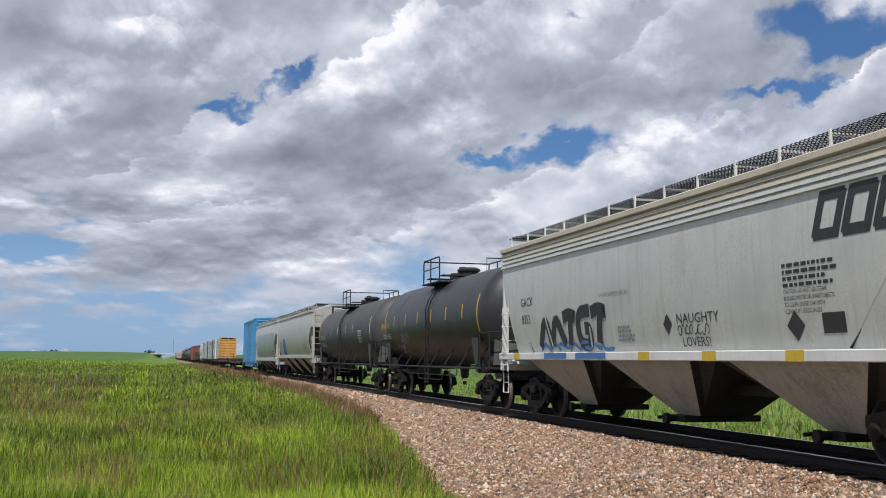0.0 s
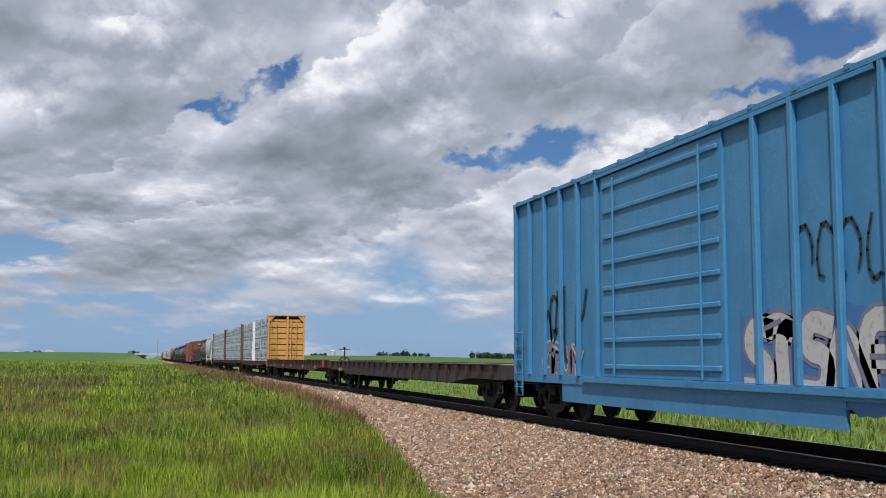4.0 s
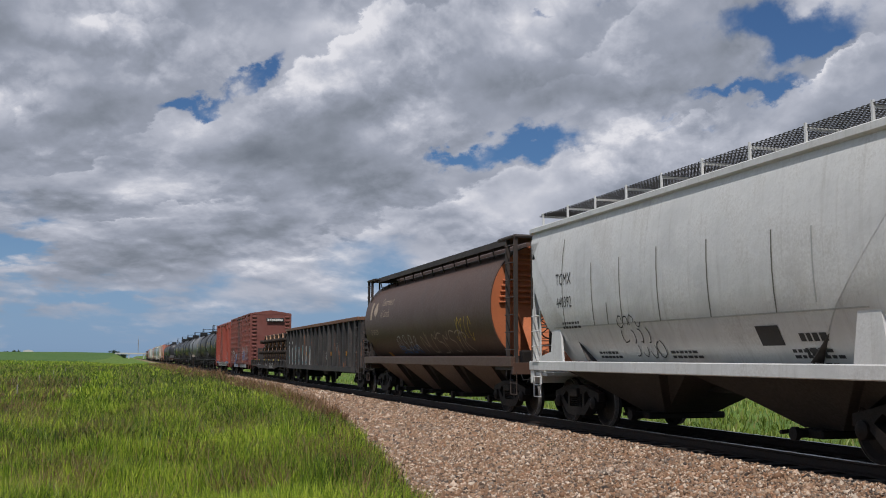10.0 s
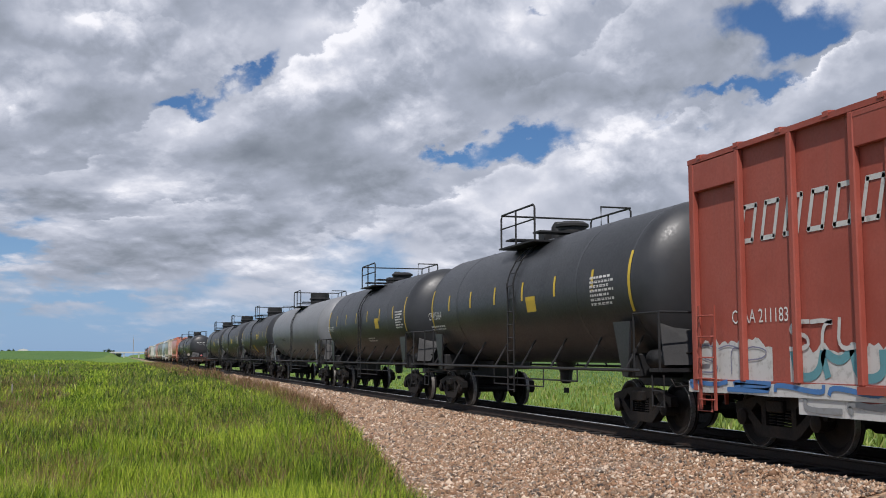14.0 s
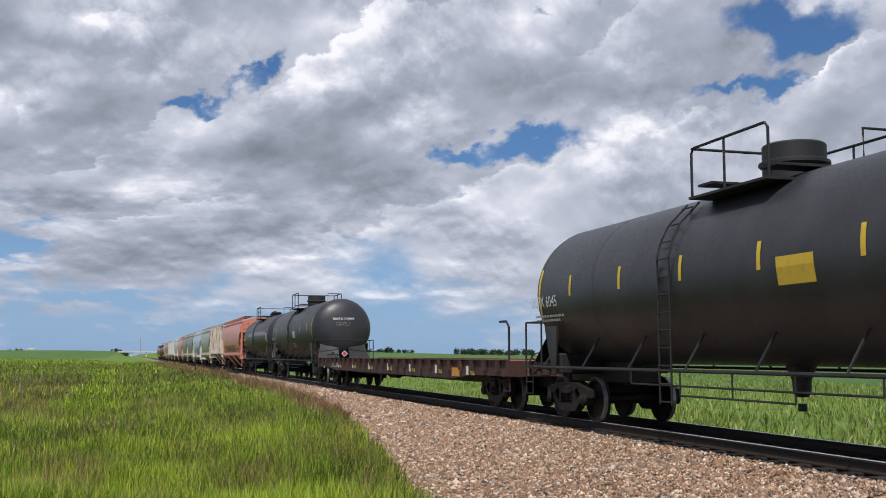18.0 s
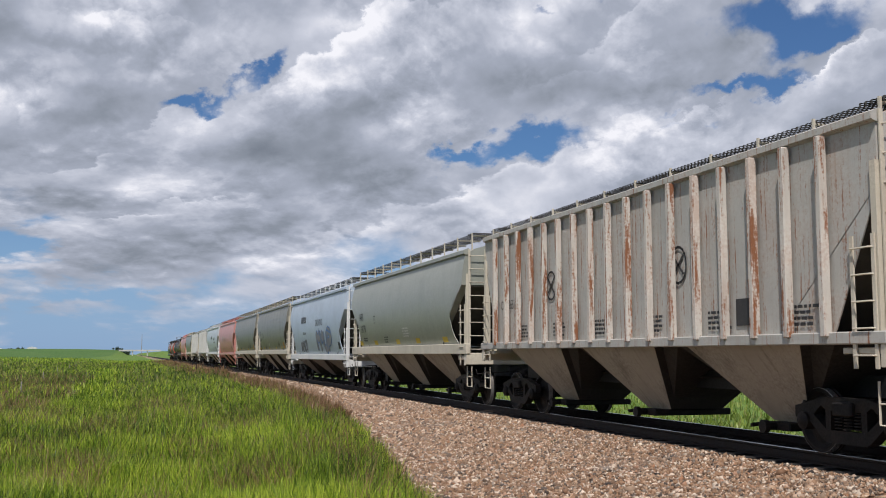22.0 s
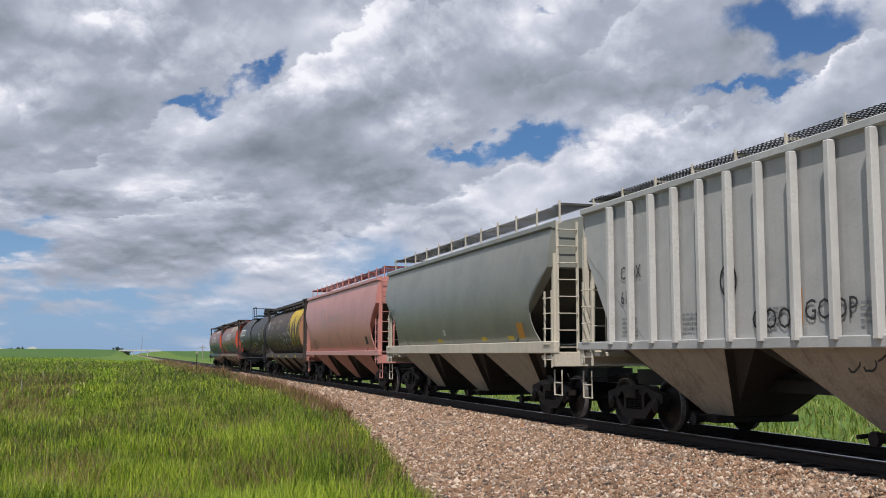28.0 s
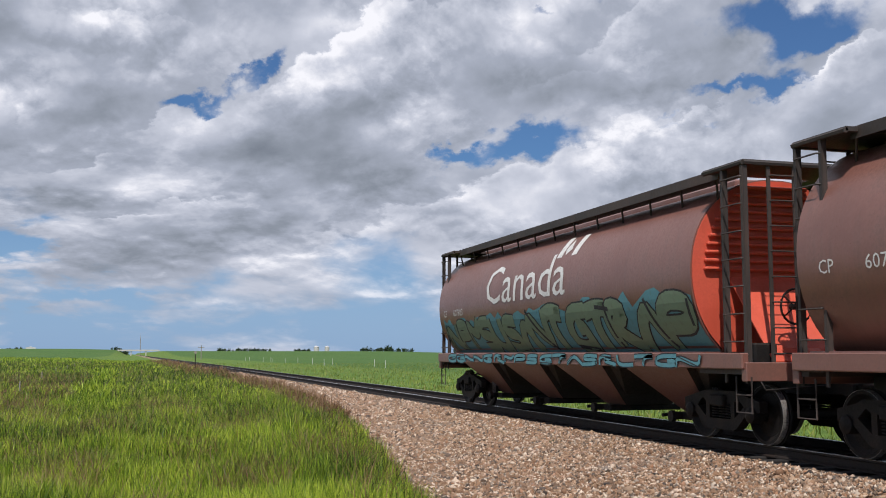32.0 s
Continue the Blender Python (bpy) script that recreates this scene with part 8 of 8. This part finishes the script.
for y in (6.4, 3.9, 0.6, -2.0, -5.0):
    panel(car, at, y, 1.72, 0.5, 0.16, "yellow_mark", "reflector")

# 29: pale blue hopper
car, half, at = hopper(*ends_of(29), "pale blue covered hopper car with white sill and spray paint", "pale_blue", "white_sill", "white_sill", "dusty_dark_bay", zs=(1.12, 1.38), ze=4.12, bays=3, cut=1.25, roundness=0.2, walk_up=0.44)
letters(car, "GROWING", at, -0.6, 2.72, 0.32, "black_mark", 0.85)
blocks(car, at, 3.7, 2.95, 1.6, 0.32, 6, "black_mark", 0.1, gap=0.35)
letters(car, "Wholesale", at, 3.2, 2.35, 0.18, "black_mark", 0.9)
letters(car, "AGHX", at, 6.9, 2.25, 0.20, "black_mark", 0.8)
letters(car, "96002", at, 6.8, 1.92, 0.20, "black_mark", 0.8)
spray(car, at, 4.3, 1.45, 2.0, 0.62, "grey_spray", "black_spray", 111, 4, 0.03)
spray(car, at, -0.7, 1.42, 3.8, 1.15, "grey_spray", "blue_spray", 112, 4, 0.07)
panel(car, at, -half + 2.6, 1.6, 0.4, 0.3, "black_mark")

# 30, 31: grey hoppers with vertical seams
for k, number, seed in ((30, "160665", 120), (31, "160557", 121)):
    car, half, at = hopper(*ends_of(k), "grey-brown covered hopper car with vertical seams", "efnx_grey", "cream", "cream", "cream_bay", zs=(1.37, 1.63), ze=4.20, bays=3, cut=1.25, roundness=0.6, seams=9, seam_mat="seam_shade", walk_up=0.46)
    letters(car, "EFNX", at, half - 2.40, 2.66, 0.26, "black_mark", 0.75)
    letters(car, number, at, half - 2.40, 2.22, 0.26, "black_mark", 0.75)
    panel(car, at, half - 4.0, 2.45, 0.2, 0.28, "black_mark")
    for y in (half - 1.6, half - 3.4, half - 6.2, half - 9.5, half - 12.0):
        panel(car, at, y, 1.70, 0.42, 0.14, "yellow_mark", "reflector")
    panel(car, at, -half + 2.9, 1.72, 0.5, 0.36, "orange_mark", "reflector")
    small_print(car, at, half - 4.6, 1.9, 0.5, 3)
    small_print(car, at, -half + 5.0, 2.1, 0.6, 4)
    panel(car, at, half - 6.6, 1.9, 0.22, 0.18, "white_mark")
scrawl(car, at, -1.55, 1.78, 1.5, 0.34, "black_spray", 122, 0.012, 11)

# 32: pink hopper
car, half, at = hopper(*ends_of(32), "faded pink covered hopper car with worn lettering", "potash_pink", "potash_pink", "potash_pink", "pink_bay", zs=(1.33, 1.50), ze=4.16, bays=3, cut=1.1, roundness=1.2, walk_up=0.44)
letters(car, "Potash Corp", at, 2.6, 2.60, 0.44, "faded_letter", 1.0)
panel(car, at, 3.5, 2.55, 0.5, 0.55, "faded_letter", "company_mark")
small_print(car, at, 1.6, 1.58, 2.2, 1, "tan_letter", 0.1)
panel(car, at, -half + 3.4, 1.75, 0.4, 0.30, "black_mark")
for y in (3.2, 0.6, -2.2):
    panel(car, lambda z: -1.565, y, 1.36, 0.5, 0.10, "yellow_mark", "reflector")

# 33: pale grey hopper
car, half, at = hopper(*ends_of(33), "pale blue-grey covered hopper car with dark lettering", "pale_grey_blue", "white_sill", "white_sill", "cream_bay", zs=(1.36, 1.56), ze=4.14, bays=3, cut=1.25, roundness=0.2, walk_up=0.44)
letters(car, "GROWING", at, -2.2, 2.85, 0.30, "black_mark", 0.85)
blocks(car, at, 1.4, 3.0, 1.6, 0.32, 6, "black_mark", 0.1, gap=0.35)
small_print(car, at, -2.2, 2.6, 2.0, 1, "black_mark", 0.2)
small_print(car, at, 6.4, 2.5, 0.9, 3, "black_mark", 0.2)
panel(car, at, -half + 4.2, 1.75, 0.4, 0.4, "black_mark")

# 34, 35: ribbed white hoppers
for k, mark, number, mat in ((34, "GACX", "4000", "rib_white_worn"), (35, "CRDX", "6193", "rib_white")):
    car, half, at = hopper(*ends_of(k), "dented white ribbed covered hopper car", mat, mat, "cream" if k == 35 else "white_sill", "cream_bay", zs=(1.46, 1.62), ze=4.20, bays=3, ribs=17, rib_mat="rib_post", bulge=0.0, cut=1.3, outline=((0, 1), (1, 0)), end_cut=3.40, walk_up=0.26)
    letters(car, mark, on_r, half - 2.4, 2.75, 0.24, "black_mark", 0.85)
    letters(car, number, on_r, half - 2.4, 2.30, 0.24, "black_mark", 0.85)
    y = 2.6
    ring = [(y + 0.22 * math.cos(a), 2.50 + 0.24 * math.sin(a)) for a in [2 * math.pi * q / 20 for q in range(21)]]
    surface(None, car, "round_sign", "black_mark", on_r, stroke(ring, 0.04) + stroke([(y + 0.12, 2.62), (y - 0.12, 2.38)], 0.04) + stroke([(y - 0.12, 2.62), (y + 0.12, 2.38)], 0.04), 1)
    for q in range(6):
        small_print(car, on_r, 6.2 - 2.2 * q, 2.0, 0.55, 4, "grey_spray", 0.08)
    if k == 35:
        letters(car, "GOO", on_r, 2.0, 1.74, 0.30, "black_spray", 0.95, "spray_paint")
        letters(car, "GOOP", on_r, 0.75, 1.84, 0.28, "black_spray", 0.95, "spray_paint")
        panel(car, on_r, 1.0, 1.78, 0.22, 0.5, "orange_mark", "primer_patch")
    else:
        scrawl(car, on_r, 1.9, 1.72, 1.0, 0.28, "black_spray", 130 + k, 0.035, 3)
    scrawl(car, on_r, -1.9, 2.0, 0.7, 0.5, "black_spray", 150 + k, 0.03, 3)
    scrawl(car, lambda z: -1.40, 0.0, 1.15, 1.2, 0.22, "black_spray", 160 + k, 0.03, 4)
    panel(car, on_r, -4.0, 1.75, 0.4, 0.30, "black_mark")
    panel(car, on_r, half - 1.8, 1.7, 0.12, 1.1, "yellow_mark", "reflector")

# 36: grey-green hopper
car, half, at = hopper(*ends_of(36), "grey-green covered hopper car with cream sill", "green_grey", "cream", "cream", "cream_bay", zs=(1.40, 1.66), ze=4.14, bays=3, cut=1.25, roundness=0.6, walk_up=0.46)
letters(car, "EFAX", at, half - 1.6, 2.70, 0.20, "black_mark", 0.75)
letters(car, "16758", at, half - 1.6, 2.35, 0.20, "black_mark", 0.75)
panel(car, at, 0.8, 1.9, 0.22, 0.18, "white_mark")
panel(car, at, -half + 3.0, 1.75, 0.4, 0.36, "orange_mark", "reflector")
for y in (1.5, -2.5, -4.5):
    panel(car, at, y, 1.72, 0.4, 0.10, "yellow_mark", "reflector")

# 37: pink hopper
car, half, at = hopper(*ends_of(37), "pink covered hopper car with pale faded lettering", "potash_pink", "potash_pink", "potash_pink", "pink_bay", zs=(1.33, 1.52), ze=4.12, bays=3, cut=1.1, roundness=1.2, walk_up=0.44, walk_mat="red_grating")
letters(car, "Potash Corp", at, 1.6, 2.80, 0.46, "faded_letter", 1.0)
ring = [(2.9 + 0.36 * math.cos(a), 3.1 + 0.30 * math.sin(a)) for a in [math.pi * q / 12 - 1.2 for q in range(19)]]
surface(None, car, "company_mark", "faded_letter", at, stroke(ring, 0.12) + stroke([(3.1, 2.95), (3.1, 2.55)], 0.16) + stroke([(2.7, 2.9), (2.3, 2.55)], 0.16), 0.15)
letters(car, "SACX", at, half - 1.5, 2.50, 0.22, "faded_letter", 0.8)
letters(car, "31735", at, half - 1.5, 2.10, 0.22, "faded_letter", 0.8)
scrawl(car, at, half - 2.9, 1.60, 0.9, 0.5, "black_spray", 170, 0.035, 4)
panel(car, at, -half + 3.0, 1.75, 0.40, 0.30, "black_mark")
for y in (half - 4.0, 2.0, -0.6, -3.2):
    surface(None, car, "rust_streak", "tan_letter", at, [rect(y, 1.7, 0.07, 0.55, 0.1)], 0.2)

# 38: dark brown grain hopper with a yellow wheat sign
car, half, at = cylinder_hopper(*ends_of(38), "dark brown cylindrical grain hopper car with yellow wheat sign", "dark_brown", "end_tan")


def wheat_sign(car, at, y, z, s, mat):
    """A stylised ear of wheat: two tulip-shaped leaves on thin stems, each between bowed outlines."""
    faces = []
    for unit in (0.0, 1.0):
        def spot(u, v):
            return y + (1.0 - unit - u) * 1.9 * s, z + v * 2.1 * s
        crown = ((1.0, 0.0, 0.98), (0.86, 0.04, 0.96), (0.72, 0.14, 0.86), (0.60, 0.27, 0.74), (0.48, 0.38, 0.63), (0.34, 0.44, 0.56), (0.18, 0.47, 0.53), (0.02, 0.48, 0.52))
        for (v0, l0, r0), (v1, l1, r1) in zip(crown, crown[1:]):
            # split by the thin dark vein in the middle
            for p0, q0, p1, q1 in ((l0, (l0 + r0) / 2 - 0.012, l1, (l1 + r1) / 2 - 0.012), ((l0 + r0) / 2 + 0.012, r0, (l1 + r1) / 2 + 0.012, r1)):
                if v0 > 0.5:
                    faces.append([spot(p0, v0), spot(q0, v0), spot(q1, v1), spot(p1, v1)])
            if v0 <= 0.5:
                faces.append([spot(l0, v0), spot(r0, v0), spot(r1, v1), spot(l1, v1)])
        for side in (-1, 1):
            bow = [spot(0.5 + side * w, v) for w, v in ((0.44, 1.0), (0.52, 0.78), (0.54, 0.52), (0.47, 0.26), (0.40, 0.02))]
            faces += ribbon(rounded(bow), 0.12 * s)
            arc = [spot(0.5 + side * w, v) for w, v in ((0.02, 0.04), (0.16, 0.12), (0.32, 0.26), (0.46, 0.40))]
            faces += ribbon(rounded(arc), 0.09 * s)
    surface(None, car, "wheat_sign", mat, at, faces, 0.12, 0.006, "bright yellow wheat sign" if mat == "yellow_mark" else "faded wheat sign")


wheat_sign(car, at, -4.5, 1.80, 1.02, "yellow_mark")
letters(car, "Government", at, 5.4, 3.28, 0.24, "tan_letter", 0.8)
letters(car, "of Canada", at, 5.4, 2.92, 0.24, "tan_letter", 0.8)
letters(car, "Gouvernement", at, 2.4, 3.28, 0.24, "tan_letter", 0.8)
letters(car, "du Canada", at, 2.4, 2.92, 0.24, "tan_letter", 0.8)
letters(car, "CP 601834", at, 6.2, 2.35, 0.18, "tan_letter", 0.9)
surface(None, car, "flag_sign", "pale_spray", at, [rect(6.6, 2.95, 0.3, 0.5)], 0.15)
spray(car, at, 1.6, 1.50, 5.2, 1.05, "dark_brown", "pale_spray", 181, 6, 0.045)
scrawl(car, at, 5.4, 1.5, 1.6, 0.5, "teal_spray", 182, 0.025, 5)
scrawl(car, at, 3.6, 1.5, 0.9, 0.7, "yellow_mark", 183, 0.025, 4)
scrawl(car, at, -4.2, 1.5, 1.8, 0.9, "grey_spray", 184, 0.04, 4)
for y in (4.8, 1.8, -1.6, -5.0):
    panel(car, lambda z: -1.54, y, 1.20, 0.45, 0.14, "yellow_mark", "reflector")

# 39: black tank car with a white company mark
car, half, at = tank(*ends_of(39), "black tank car with white company mark as blocks", "tank_black", r=1.52, zc=2.74, dome="drum", ladder_y=-0.6, stripes=yellow_stripes(9.45, 2.74))
blocks(car, at, half - 2.15, 2.88, 3.4, 0.40, 6, "white_mark", 0.22, gap=0.28, thin=0.10)
letters(car, "PROX 39501", at, half - 2.3, 2.30, 0.22, "white_mark", 0.9)
small_print(car, at, half - 2.0, 2.08, 1.6, 2, "white_mark", 0.09)
small_print(car, at, -half + 4.2, 2.2 + 0.6, 1.0, 7, "white_mark", 0.085)
small_print(car, at, -half + 4.1, 2.7, 0.9, 5, "black_mark", 0.1)
panel(car, at, -1.2, 1.9, 0.5, 0.3, "yellow_mark", "hazard_label")
small_print(car, at, -2.6, 2.2, 1.2, 3, "white_mark", 0.08)

# 40, 41: red-brown grain hoppers
for k, number, seed in ((40, "607156", 190), (41, "607603", 200)):
    car, half, at = cylinder_hopper(*ends_of(k), "red-brown cylindrical grain hopper car with sprayed letters", "grain_red", "end_red")
    letters(car, "Canada", at, 3.1 if k == 40 else 3.6, 2.62, 0.92, "white_mark", 1.30, step=0.09, proud=0.008)
    y = -1.3 if k == 40 else -0.8
    surface(None, car, "flag_sign", "white_mark", at, [rect(y + 0.05, 3.42, 0.26, 0.42, 0.12), rect(y - 0.72, 3.42, 0.26, 0.42, 0.12),
            [(y - 0.38, 3.46), (y - 0.60, 3.56), (y - 0.55, 3.66), (y - 0.46, 3.80), (y - 0.38, 3.68), (y - 0.30, 3.58)]], 0.12, 0.008)
    letters(car, "CP", at, half - 1.3, 2.42, 0.18, "white_mark", 1.0)
    letters(car, number, at, half - 2.2, 2.42, 0.18, "white_mark", 1.1)
    if k == 40:
        spray(car, at, 3.5, 1.25, 4.9, 0.95, "olive_spray", "black_spray", seed, 4, 0.05, under="teal_spray")
        spray(car, at, -1.6, 1.40, 3.7, 0.90, "grey_spray", "black_spray", seed + 1, 6, 0.06)
        wheat_sign(car, at, -4.4, 2.35, 0.75, "tan_letter")
        scrawl(car, at, -4.9, 1.6, 1.6, 0.8, "tan_letter", seed + 2, 0.03, 4)
        for y in (-1.5, -5.3):
            surface(None, car, "yellow_bar", "yellow_mark", at, [rect(y, 1.45, 0.09, 0.45, 0.12)], 0.2, 0.012)
    else:
        spray(car, at, 7.2, 1.40, 6.6, 0.92, "olive_spray", "black_spray", seed, 7, 0.045, under="teal_spray")
        spray(car, at, 0.8, 1.38, 7.2, 1.05, "olive_spray", "black_spray", seed + 1, 7, 0.05, under="teal_spray")
        spray(car, lambda z: -1.542, 6.8, 1.16, 13.6, 0.22, "teal_spray", "black_spray", seed + 2, 18, 0.03)


# ---------------------------------------------------------------- what moves
def motions():
    """The whole train rolls past at one steady speed."""
    times = (0.0, 8.0, 16.0, 24.0, SECONDS)
    for car, middle in CARS:
        walk(car, [(t, pose(TRACK_X, middle - SPEED * t, 0)) for t in times])
    for load, place, x, z, turn in LOADS:
        walk(load, [(t, pose(TRACK_X + x, place - SPEED * t, z, 0, 0, turn)) for t in times])


motions()
